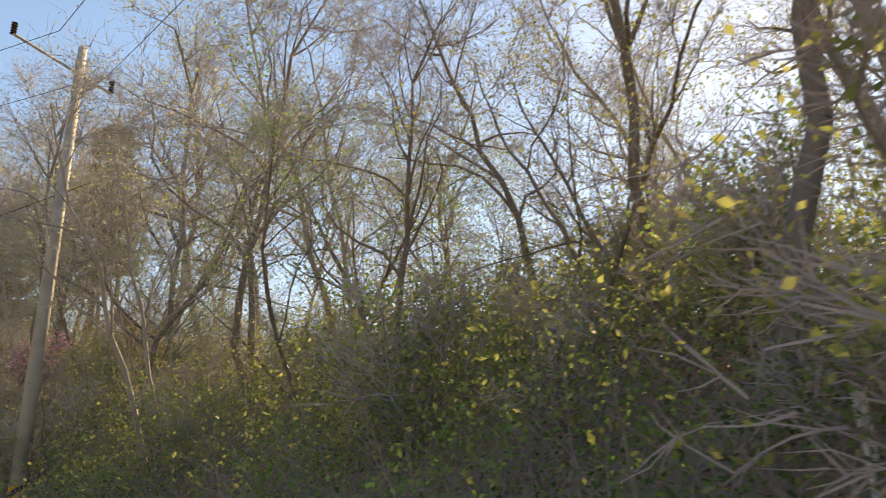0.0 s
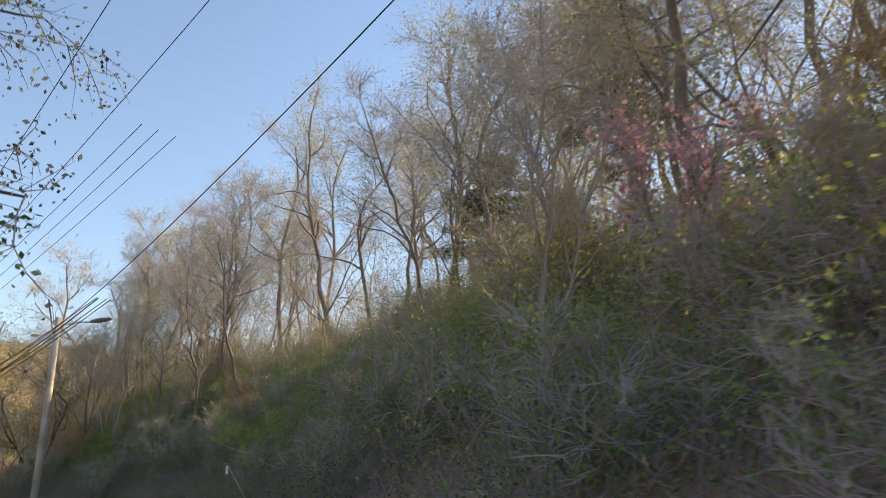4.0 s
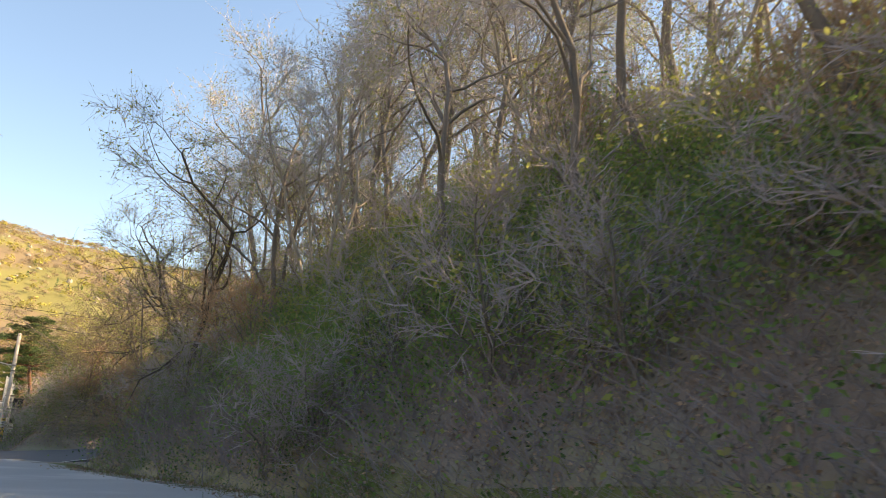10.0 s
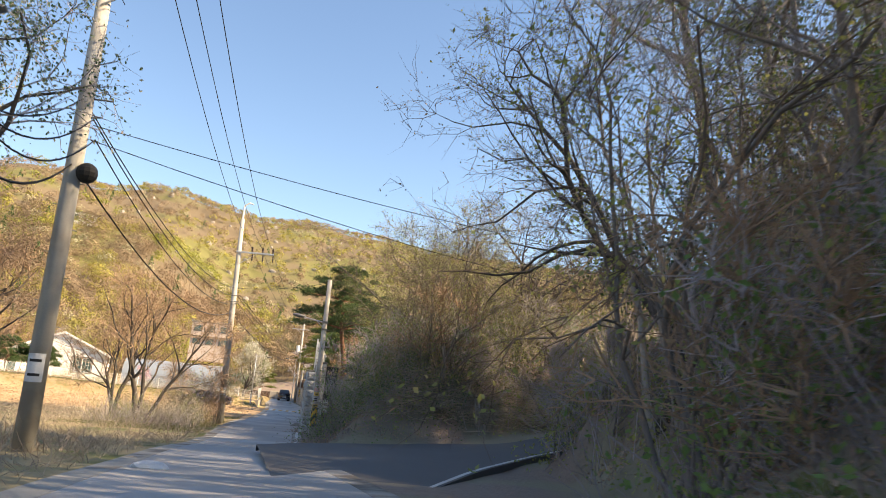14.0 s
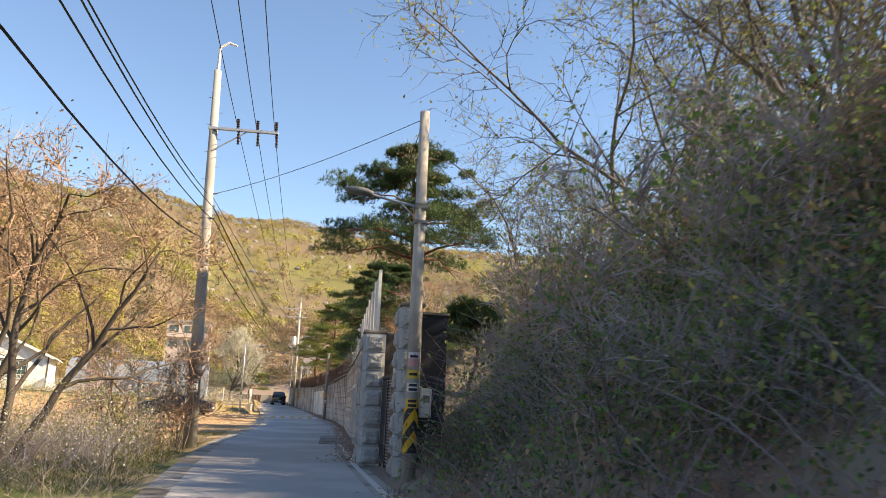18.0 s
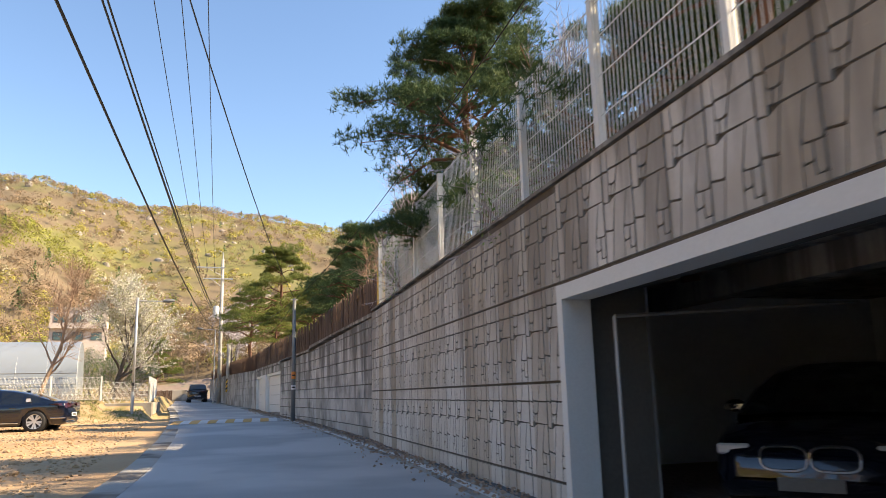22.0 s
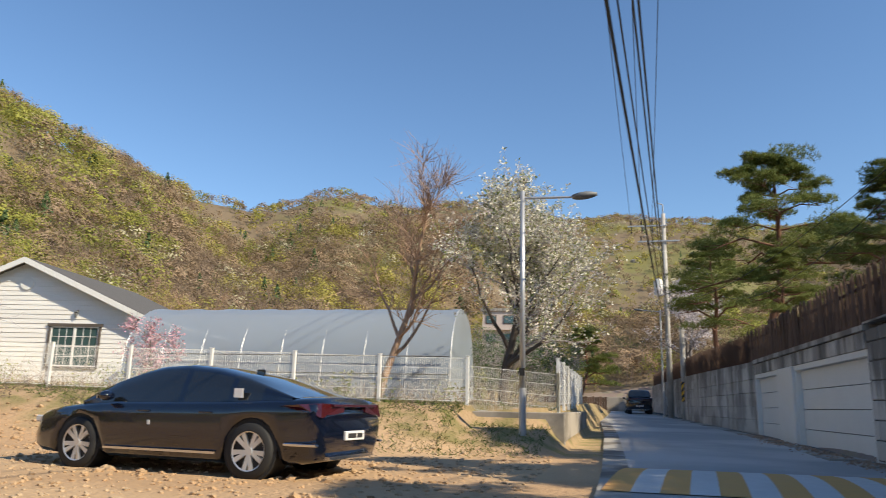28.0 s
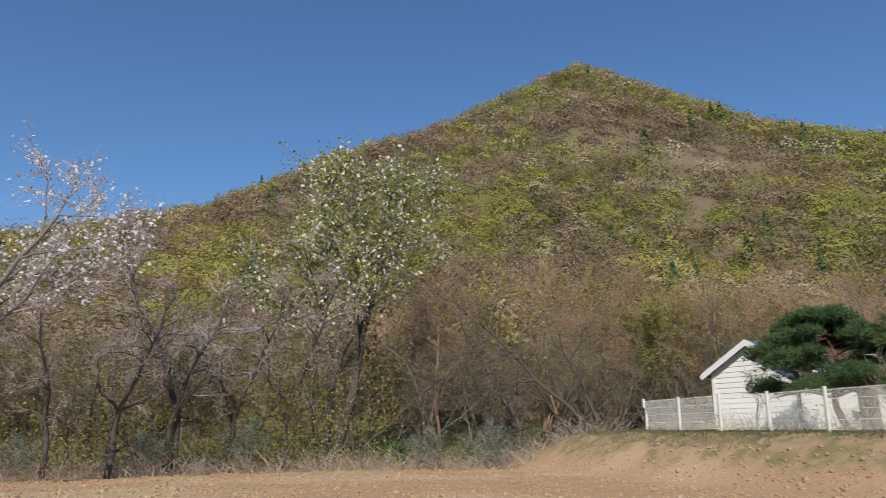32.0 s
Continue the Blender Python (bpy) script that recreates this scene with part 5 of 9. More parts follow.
def backing(name, p0, p1, z0, top0, top1, thick, material, parent, inset=0.0):
    m, ln = run_frame(p0, p1)
    bm = bmesh.new()
    pts = [(0, z0), (ln, z0), (ln, top1), (0, top0)]
    a = [bm.verts.new(m @ Vector((s, inset, z))) for s, z in pts]
    b = [bm.verts.new(m @ Vector((s, thick, z))) for s, z in pts]
    bm.faces.new(a)
    bm.faces.new(b[::-1])
    for i in range(4):
        j = (i + 1) % 4
        bm.faces.new((a[j], a[i], b[i], b[j]))
    bmesh.ops.recalc_face_normals(bm, faces=bm.faces)
    return part(name, bm, material, parent)


def lay(parent, meshes, p0, p1, cells, depth, rng, nm):
    m, ln = run_frame(p0, p1)
    for s0, s1, z0, z1 in cells:
        d = depth * rng.uniform(0.75, 1.25)
        mm = m @ Matrix.LocRotScale(((s0 + s1) / 2, -d / 2 + 0.03, (z0 + z1) / 2), None, (s1 - s0, d + 0.06, z1 - z0))
        part_mesh(nm, meshes[rng.randrange(len(meshes))], parent, m=mm)


# one formwork panel, 0.5 m wide and 0.95 m high: outlines of its cast stones, feet and notch
PATTERN = (
    ((0, .81), (.45, .81), (.41, .88), (.34, 1), (0, 1)), ((.41, .89), (.45, 1), (.35, 1)), ((.47, .81), (.77, .82), (.79, 1), (.46, 1), (.42, .88)),
    ((.78, .8), (1, .82), (1, 1), (.8, 1)), ((0, .56), (.58, .57), (.46, .8), (0, .8)),
    ((.58, .68), (.62, .67), (.75, .68), (.78, .71), (.77, .81), (.47, .8), (.54, .68)), ((.58, .57), (.69, .57), (.69, .66), (.56, .67)),
    ((.7, .58), (.79, .58), (.78, .69), (.7, .66)), ((.8, .52), (1, .54), (1, .81), (.78, .79)),
    ((.02, .27), (.05, .25), (.3, .26), (.33, .29), (.2, .56), (0, .56), (0, .29)), ((.37, 0), (.76, 0), (.68, .29), (.59, .56), (.21, .56), (.35, .27)),
    ((.7, .28), (.73, .27), (1, .29), (1, .53), (.79, .52), (.6, .56)), ((.77, 0), (1, 0), (1, .28), (.7, .26)),
    ((.02, .08), (.05, .06), (.14, .06), (.17, .09), (.17, .25), (0, .25)), ((.18, .16), (.22, .14), (.33, .14), (.36, .17), (.34, .26), (.18, .25)),
    ((0, 0), (.36, 0), (.36, .13), (.19, .14), (.17, .06), (0, .06)))
LOW = (((0, 0), (.55, 0), (.5, 1), (0, 1)), ((.56, 0), (1, 0), (1, 1), (.51, 1)))


def relief_mesh(k, ring, w, h):
    """A cast stone: a face tilted out of the wall plane, foot proud, and a worn bevel in the darker joint colour."""
    rng = random.Random(300 + k)
    mx = sum(u for u, v in ring) / len(ring) * w
    mz = sum(v for u, v in ring) / len(ring) * h
    pts = [(u * w + (0.007 if u == 0 else -0.007 if u == 1 else 0), v * h) for u, v in ring]
    n = len(pts)

    def inward(i, d):
        (ax, az), (bx, bz), (cx, cz) = pts[i - 1], pts[i], pts[(i + 1) % n]
        e, f = Vector((bx - ax, bz - az)).normalized(), Vector((cx - bx, cz - bz)).normalized()
        nn = Vector((-e.y - f.y, e.x + f.x)).normalized()
        k_ = d / max(0.55, nn.dot(Vector((-e.y, e.x))))
        return bx + nn.x * k_, bz + nn.y * k_
    tx, tz = rng.uniform(-0.015, 0.015), rng.uniform(0.0, 0.018)
    bm = bmesh.new()
    side = [bm.verts.new((inward(i, 0.001)[0], 0.014, inward(i, 0.001)[1])) for i in range(n)]
    face = []
    for i in range(n):
        x, z = inward(i, 0.0045)
        face.append(bm.verts.new((x, -0.01 - tx * (x - mx) - tz * (mz - z), z)))
    for i in range(n):
        q = (i + 1) % n
        bm.faces.new((side[i], side[q], face[q], face[i])).material_index = 1
    bm.faces.new(face)
    me = bpy.data.meshes.new("cast_stone")
    bm.to_mesh(me)
    bm.free()
    me.materials.append(M_WALL)
    me.materials.append(M_JOINT)
    return me


TALL = [relief_mesh(k, c, 0.5, 0.95) for k, c in enumerate(PATTERN)]
SHORT = [relief_mesh(40 + k, c, 0.5, 0.25) for k, c in enumerate(LOW)]


def formwork(wall, p0, p1, rows, joined=()):
    """Columns of cast panels between two points; the rows named in joined become one relief."""
    m, ln = run_frame(p0, p1)
    cols = max(1, round(ln / 0.49))
    sx = ln / cols / 0.5
    for r, (z0, z1) in enumerate(rows):
        kit = TALL if z1 - z0 > 0.4 else SHORT
        sz = (z1 - z0) / (0.95 if kit is TALL else 0.25)
        vs, fs, ids = [], [], []
        for c in range(cols):
            mm = m @ Matrix.Translation((c * ln / cols, 0, z0)) @ Matrix.Diagonal((sx, 1, sz, 1))
            for me in kit:
                if r in joined:
                    k = len(vs)
                    vs += [tuple(mm @ v.co) for v in me.vertices]
                    fs += [tuple(k + i for i in p.vertices) for p in me.polygons]
                    ids += [p.material_index for p in me.polygons]
                else:
                    part_mesh("cast_stone", me, wall, m=mm)
        if vs:
            me = bpy.data.meshes.new("cast_stones")
            me.from_pydata(vs, [], fs)
            me.materials.append(M_WALL)
            me.materials.append(M_JOINT)
            me.polygons.foreach_set("material_index", ids)
            tagged(part_mesh("cast_stones", me, wall), "", "", kind="stuff")


R = random.Random(3)
wx = lambda y: float(wall_x(y))  # noqa: E731
wall_a = tagged(new("wall_by_gate"), "weathered cast-stone concrete retaining wall beside the gate", "retaining wall", kind="structure")
A0, A1, A2, A3 = (wx(8.75), 8.75), (wx(16.2), 16.2), (wx(21.2), 21.2), (wx(32.3), 32.3)
TOP = 3.2
ROWS = [(0.0, 0.255), (0.275, 1.2), (1.22, 2.145), (2.165, 3.14)]
backing("backing", A0, A1, -0.2, TOP - 0.04, TOP - 0.04, 0.9, M_WALLBACK, wall_a, inset=0.012)
backing("coping", A0, A1, TOP - 0.04, TOP, TOP, 0.9, M_CAP, wall_a, inset=-0.03)
formwork(wall_a, A0, A1, ROWS, joined=(1, 3))
wall_m = tagged(new("wall_over_garage"), "cast-stone concrete lintel wall above the garage mouth", "retaining wall", kind="structure")
backing("backing", A1, A2, 2.12, TOP - 0.04, TOP - 0.04, 0.9, M_WALLBACK, wall_m, inset=0.012)
backing("coping", A1, A2, TOP - 0.04, TOP, TOP, 0.9, M_CAP, wall_m, inset=-0.03)
formwork(wall_m, A1, A2, [(2.165, 3.14)])
wall_b = tagged(new("wall_past_garage"), "weathered cast-stone concrete retaining wall past the garage", "retaining wall", kind="structure")
backing("backing", A2, A3, -0.2, TOP - 0.04, TOP - 0.12, 0.9, M_WALLBACK, wall_b, inset=0.012)
backing("coping", A2, A3, TOP - 0.04, TOP, TOP - 0.08, 0.9, M_CAP, wall_b, inset=-0.03)
formwork(wall_b, A2, A3, [(0.0, 0.255), (0.275, 1.2), (1.22, 2.145), (2.165, 3.07)], joined=(0, 1, 3))

# block wall with the roller doors
wall_c = tagged(new("wall_of_blocks"), "grey split-faced concrete block retaining wall with dark stains", "retaining wall", kind="structure")
JOG = (wx(32.3) + 0.05, 32.32)
C = [JOG, (2.82, 43.0), (2.47, 49.85)]
DOOR1, POST, DOOR2 = (49.85, 55.5), (55.5, 57.4), (57.4, 60.8)


def block_top(y):
    return 3.1 - 0.02 * (y - 32) if y < 50 else 2.74 + 0.0 * y


def courses(p0, p1, ztop0, ztop1, rng, zbase=0.0, zmin=None):
    m, ln = run_frame(p0, p1)
    cells = []
    h = 0.345
    rows = int((max(ztop0, ztop1) - zbase - 0.12) / h) + 1
    for r in range(rows):
        s = -0.33 * (r % 2)
        while s < ln:
            a, b = max(s, 0), min(s + 0.66, ln)
            t = ztop0 + (ztop1 - ztop0) * a / ln
            z0, z1 = zbase + r * h, min(zbase + (r + 1) * h, t - 0.1)
            if b - a > 0.08 and z1 - z0 > 0.06 and (zmin is None or z0 >= zmin - 0.02):
                cells.append((a + 0.009, b - 0.009, z0 + 0.007, z1 - 0.007))
            s = b if b > s else s + 0.4
    return cells


for i, (p0, p1) in enumerate(zip(C, C[1:])):
    t0, t1 = block_top(p0[1]), block_top(p1[1])
    backing("backing", p0, p1, -0.2, t0 - 0.1, t1 - 0.1, 0.9, M_WALLBACK, wall_c)
    backing("coping", p0, p1, t0 - 0.1, t0, t1, 0.95, M_CAP, wall_c, inset=-0.06)
    lay(wall_c, BLOCKS, p0, p1, courses(p0, p1, t0, t1, R), 0.02, R, "block")
wall_d = tagged(new("wall_with_garage_doors"), "grey block wall around two white garage doors", "retaining wall", kind="structure")
D0, D1 = (2.47, 49.85), (2.245, 60.8)
backing("lintel", D0, D1, 2.3, 2.64, 2.66, 0.9, M_WALLBACK, wall_d)
lay(wall_d, BLOCKS, D0, D1, [(a, b, 2.3, 2.62) for a, b in [(k * 0.6 + 0.006, k * 0.6 + 0.594) for k in range(18)]], 0.03, R, "block")
backing("coping", D0, D1, 2.64, 2.74, 2.76, 0.95, M_CAP, wall_d, inset=-0.06)
E0 = [D1, (1.5, 74.0), (0.9, 92.0), (0.6, 110.0)]
for p0, p1 in zip(E0, E0[1:]):
    t0, t1 = 2.76 + 0.012 * (p0[1] - 63), 2.76 + 0.012 * (p1[1] - 63)
    backing("backing", p0, p1, -0.2, t0, t1, 0.9, M_BLOCK, wall_d)
    if p0[1] < 80:
        lay(wall_d, BLOCKS, p0, p1, [(a * 2.4, a * 2.4 + 1.19 + 1.19 * 0.98, z, z + 0.42) for a in range(int(run_frame(p0, p1)[1] / 2.4)) for z in (0.45, 0.88, 1.31, 1.74, 2.17)], 0.03, R, "block")


def roller_door(y0, y1, z0, z1, n, label):
    x0, x1 = float(np.interp(y0, [49.85, 63.0], [2.47, 2.2])), float(np.interp(y1, [49.85, 63.0], [2.47, 2.2]))
    m, ln = run_frame((x0, y0), (x1, y1))
    ob = tagged(new("garage_door"), label, "garage door")
    ob.matrix_basis = m
    h = (z1 - z0) / n
    for i in range(n):
        bm = boxes((0.1, ln - 0.1, 0.14, 0.19, z0 + i * h + 0.008, z0 + (i + 1) * h - 0.008), bevel=0.006)
        part("panel", bm, M_GARAGEWHITE, ob)
    part("frame", boxes((0, 0.1, 0.0, 0.3, z0 - 0.3, z1 + 0.12), (ln - 0.1, ln, 0.0, 0.3, z0 - 0.3, z1 + 0.12), (0.1, ln - 0.1, 0.0, 0.3, z1, z1 + 0.12)), M_WHITEPAINT, ob)
    part("backing_board", boxes((0.1, ln - 0.1, 0.2, 0.25, z0 - 0.3, z1)), M_GREYSTEEL, ob)
    return ob


roller_door(*DOOR1, 0.26, 2.18, 4, "wide white sectional garage door, closed, in the block wall")
roller_door(DOOR2[0], DOOR2[1], 0.34, 2.18, 4, "narrow white sectional garage door, closed, in the block wall")
m, ln = run_frame((2.354, POST[0]), (2.315, POST[1]))
pier = tagged(new("door_pier"), "white rendered pier between the two garage doors", "pier", kind="structure")
pier.matrix_basis = m
part("pier_body", boxes((0.02, ln - 0.02, -0.06, 0.8, -0.2, 2.3), bevel=0.02), M_GARAGEWHITE, pier)
ramp = tagged(new("garage_apron", None), "pale concrete apron in front of the garage doors", "apron", kind="structure")
part("slab", boxes((1.75, 2.5, 50.2, 60.7, 0.1, 0.32), bevel=0.03), M_CONCRETE_EDGE, ramp)

# open garage with a dark car inside
gar = tagged(new("open_garage"), "open basement garage mouth with white steel frame", "garage", kind="structure")
m, ln = run_frame(A1, A2)
gar.matrix_basis = m
part("jamb", boxes((-0.02, 0.1, -0.05, 0.25, -0.1, 1.98)), M_WHITEPAINT, gar)
part("jamb", boxes((ln - 0.1, ln + 0.02, -0.05, 0.25, -0.1, 1.98)), M_WHITEPAINT, gar)
part("lintel", boxes((-0.02, ln + 0.02, -0.05, 0.25, 1.98, 2.12)), M_WHITEPAINT, gar)
part("side_wall", boxes((-0.3, -0.05, 0.25, 7.2, -0.2, 2.5)), M_INTERIOR, gar)
part("inner_jamb", boxes((ln + 0.05, ln + 0.3, 0.25, 0.89, -0.2, 2.5)), M_INTERIOR, gar)
part("side_wall", boxes((ln + 3.6, ln + 3.85, 0.92, 7.2, -0.2, 2.5)), M_INTERIOR, gar)
part("front_wall", boxes((ln + 0.3, ln + 3.85, 0.92, 1.1, -0.2, 2.5)), M_INTERIOR, gar)
part("back_wall", boxes((-0.3, ln + 3.85, 7.2, 7.45, -0.2, 2.5)), M_INTERIOR, gar)
part("ceiling_slab", boxes((-0.8, ln + 4.2, 0.91, 8.0, 2.5, 2.86)), M_CAP, gar)
part("ceiling_beam", boxes((-0.3, ln + 3.6, 2.6, 2.9, 2.2, 2.5)), M_CAP, gar)
part("door_track", tubes(((ln - 0.28, 0.4, 0), (ln - 0.28, 0.4, 1.8), 0.02), ((ln - 0.28, 0.4, 1.8), (ln - 0.28, 3.2, 1.95), 0.02), sides=6), M_STEEL, gar)
part("floor_slab", boxes((-0.3, ln + 0.3, -1.2, 0.9, -0.05, 0.065), (-0.3, ln + 3.6, 0.92, 7.2, -0.3, -0.1)), M_CONCRETE_EDGE, gar)

# notice board plate and letter box on the wall
notice = tagged(new("wall_plate"), "blank pale steel plate fixed to the wall", "plate")
m, _ = run_frame(A0, A1)
notice.matrix_basis = m
part("plate", boxes((6.75, 7.25, -0.075, -0.055, 1.35, 2.0), bevel=0.004), M_GARAGEWHITE, notice)
letter = tagged(new("letter_box"), "small red metal letter box hanging on the wall", "letter box")
letter.matrix_basis = m
part("box", boxes((0.12, 0.36, -0.2, -0.03, 1.4, 1.6), bevel=0.008), M_STICKR, letter)
bm = bmesh.new()
extrude_xz(bm, [(0.1, 1.6), (0.38, 1.6), (0.37, 1.635), (0.11, 1.635)], -0.225, -0.03)
part("lid", bm, M_STICKR, letter)
part("slot", boxes((0.15, 0.33, -0.204, -0.2, 1.53, 1.55)), M_BLACK, letter)
sticker = tagged(new("wall_sticker"), "small red sticker on the pillar side", "sticker")
sticker.matrix_basis = m
part("sheet", boxes((0.12, 0.34, -0.046, -0.04, 1.68, 1.92)), M_STICKR, sticker)
part("pale_edge", boxes((0.12, 0.34, -0.048, -0.04, 1.645, 1.678)), M_STICKW, sticker)
part("writing_bar", boxes((0.16, 0.3, -0.049, -0.046, 1.78, 1.83)), M_STICKW, sticker)
switch = tagged(new("bell_plate"), "small pale bell plate under the letter box", "bell plate")
switch.matrix_basis = m
part("plate", boxes((0.25, 0.36, -0.05, -0.03, 1.2, 1.34), bevel=0.006), M_GARAGEWHITE, switch)
part("button", tubes(((0.305, -0.05, 1.28), (0.305, -0.06, 1.28), 0.018), sides=10), M_GREYSTEEL, switch)


# gate pillars of rusticated granite
def pillar(x, y, h, w, d, rz, label):
    ob = thing("gate_pillar", label, "pillar", x, y, 0.0, rz, group="gate pillars")
    part("core", boxes((-w / 2, w / 2, -d / 2, d / 2, -0.2, h - 0.08)), M_GRANITE, ob)
    part("cap", boxes((-w / 2 - 0.05, w / 2 + 0.05, -d / 2 - 0.05, d / 2 + 0.05, h - 0.08, h), bevel=0.015), M_CAP, ob)
    n = round(h / 0.44)
    bh = (h - 0.1) / n
    for k in range(n):
        z0 = k * bh
        zc, zh = z0 + bh / 2, bh - 0.02
        r = R.randrange(4)
        mm = Matrix.LocRotScale((0, -d / 2 - 0.03, zc), None, (w * 0.94, 0.1, zh))
        part_mesh("granite_block", GRANITES[r], ob, m=mm)
        mm = Matrix.LocRotScale((-w / 2 - 0.03, 0, zc), Euler((0, 0, -math.pi / 2)), (d * 0.94, 0.1, zh))
        part_mesh("granite_block", GRANITES[(r + 1) % 4], ob, m=mm)
        part_mesh("boss", ROCKS[R.randrange(5)], ob, m=Matrix.LocRotScale((0, -d / 2 - 0.066, zc), None, (w * 0.8, 0.075, zh * 0.84)))
        part_mesh("boss", ROCKS[R.randrange(5)], ob, m=Matrix.LocRotScale((-w / 2 - 0.066, 0, zc), Euler((0, 0, -math.pi / 2)), (d * 0.8, 0.075, zh * 0.84)))
    return ob


PAX, PAY = 1.22, 8.42
pillar(PAX, PAY, 3.2, 0.5, 0.5, -4, "square gate pillar of rusticated grey granite blocks with a slate cap")
pillar(1.56, 5.28, 3.5, 0.42, 0.45, -4, "taller square gate pillar of rusticated grey granite blocks")
gate = thing("gate", "closed dark sheet-steel gate with rows of pale studs", "gate", 1.45, 8.16, 0.0, 0)
GL = 2.62
part("leaf", boxes((-0.02, 0.03, -GL, -1.05, 0.06, 2.02), bevel=0.008), M_GATE, gate)
part("wicket_door", boxes((-0.035, 0.015, -0.99, -0.06, 0.1, 1.98), bevel=0.008), M_GATE, gate)
for y0, y1, z1 in ((-0.055, 0.0, 2.06), (-1.04, -1.0, 2.08), (-GL, -GL + 0.06, 2.1)):
    part("frame_post", boxes((-0.05, 0.05, y0, y1, 0, z1), bevel=0.006), M_GATE, gate)
part("top_rail", boxes((-0.045, 0.045, -GL + 0.06, -0.06, 2.02, 2.09), bevel=0.006), M_GATE, gate)
bm = bmesh.new()
bmesh.ops.create_icosphere(bm, subdivisions=1, radius=0.014)
stud_mesh = bpy.data.meshes.new("stud")
bm.to_mesh(stud_mesh)
bm.free()
stud_mesh.materials.append(M_WHITEPAINT)
for yy in (-0.085, -0.94, -1.2, -1.46):
    for k in range(27):
        part_mesh("stud", stud_mesh, gate, m=Matrix.Translation((-0.04, yy, 0.14 + k * 0.07)))
for k in range(8):
    ys = -1.58 - k * 0.13
    bm = tubes(((0, ys, 2.09), (0, ys, 2.13), 0.012), ((0, ys, 2.13), (0, ys, 2.17), 0.012, 0.028), ((0, ys, 2.17), (0, ys, 2.26), 0.028, 0.003), sides=8)
    part("spike", bm, M_WHITEPAINT, gate, "pale painted spike")
part("hinge_plate", boxes((-0.055, -0.05, -0.9, -0.4, 1.93, 1.95)), M_GREYSTEEL, gate)
plate = thing("house_plate", "small dark blue enamel plate with white border, on the gate", "house plate", 1.45, 8.16, 0, 0)
bm = bmesh.new()
for sc_, dx in ((1.0, 0.0), (0.86, -0.004)):
    q = [(-0.115, -0.14), (0.115, -0.14), (0.115, 0.08), (0.0, 0.14), (-0.115, 0.08)]
    bm2 = bmesh.new()
    a = [bm2.verts.new((-0.026 + dx, -2.24 + u * sc_, 1.63 + v * sc_)) for u, v in q]
    b = [bm2.verts.new((-0.018 + dx, -2.24 + u * sc_, 1.63 + v * sc_)) for u, v in q]
    bm2.faces.new(a)
    bm2.faces.new(b[::-1])
    for i in range(5):
        bm2.faces.new((a[i], b[i], b[(i + 1) % 5], a[(i + 1) % 5]))
    bmesh.ops.recalc_face_normals(bm2, faces=bm2.faces)
    part("border" if dx == 0 else "enamel_field", bm2, M_STICKW if dx == 0 else M_ENAMEL, plate)
bm.free()
part("number_bar", boxes((-0.034, -0.03, -2.315, -2.165, 1.53, 1.61)), M_STICKW, plate)
part("text_bar", boxes((-0.034, -0.03, -2.285, -2.195, 1.65, 1.67)), M_STICKW, plate)
darkwall = tagged(new("wall_beside_gate"), "dark sheet-steel side wall beside the tall pillar", "wall", kind="structure")
part("body", boxes((1.8, 2.35, 5.34, 5.44, -0.2, 3.3)), M_GATE, darkwall)
part("cap", boxes((1.8, 2.38, 5.3, 5.48, 3.3, 3.36), bevel=0.01), M_CAP, darkwall)
boxm = thing("meter_box", "pale grey electric meter box beside the tall pillar", "meter box", 1.9, 5.34, 0, 0)
part("case", boxes((-0.1, 0.14, -0.16, 0.0, 1.2, 1.78), bevel=0.012), M_GARAGEWHITE, boxm)
part("window", boxes((-0.04, 0.1, -0.168, -0.16, 1.5, 1.64)), M_GREYSTEEL, boxm)


# ---- white mesh fence on the wall ----
def mesh_panel(ln, h, gap=0.05, wire=0.0035, hgaps=(0.02, 0.25, 0.5, 0.75, 0.98), fold=True):
    n = int(ln / gap)
    xs = np.linspace(0.04, ln - 0.04, n)
    p0 = np.stack([xs, np.zeros(n), np.zeros(n)], 1)
    p1 = p0 + (0, 0, h)
    hs = np.array(hgaps) * h
    q0 = np.stack([np.full(len(hs), 0.0), np.full(len(hs), -0.006), hs], 1)
    q1 = q0 + (ln, 0, 0)
    v, f, _ = merge(tube_arrays(p0, p1, np.full(n, wire), np.full(n, wire), 3), tube_arrays(q0, q1, np.full(len(hs), wire * 1.3), np.full(len(hs), wire * 1.3), 3))
    return mesh_arrays("mesh_panel", v, f, [M_WHITEPAINT])


def post_mesh(h, w=0.055):
    bm = boxes((-w / 2, w / 2, -w / 2, w / 2, 0, h), (-w / 2 - 0.006, w / 2 + 0.006, -w / 2 - 0.006, w / 2 + 0.006, h, h + 0.02), bevel=0.004)
    me = bpy.data.meshes.new("post")
    bm.to_mesh(me)
    bm.free()
    me.materials.append(M_WHITEPAINT)
    return me


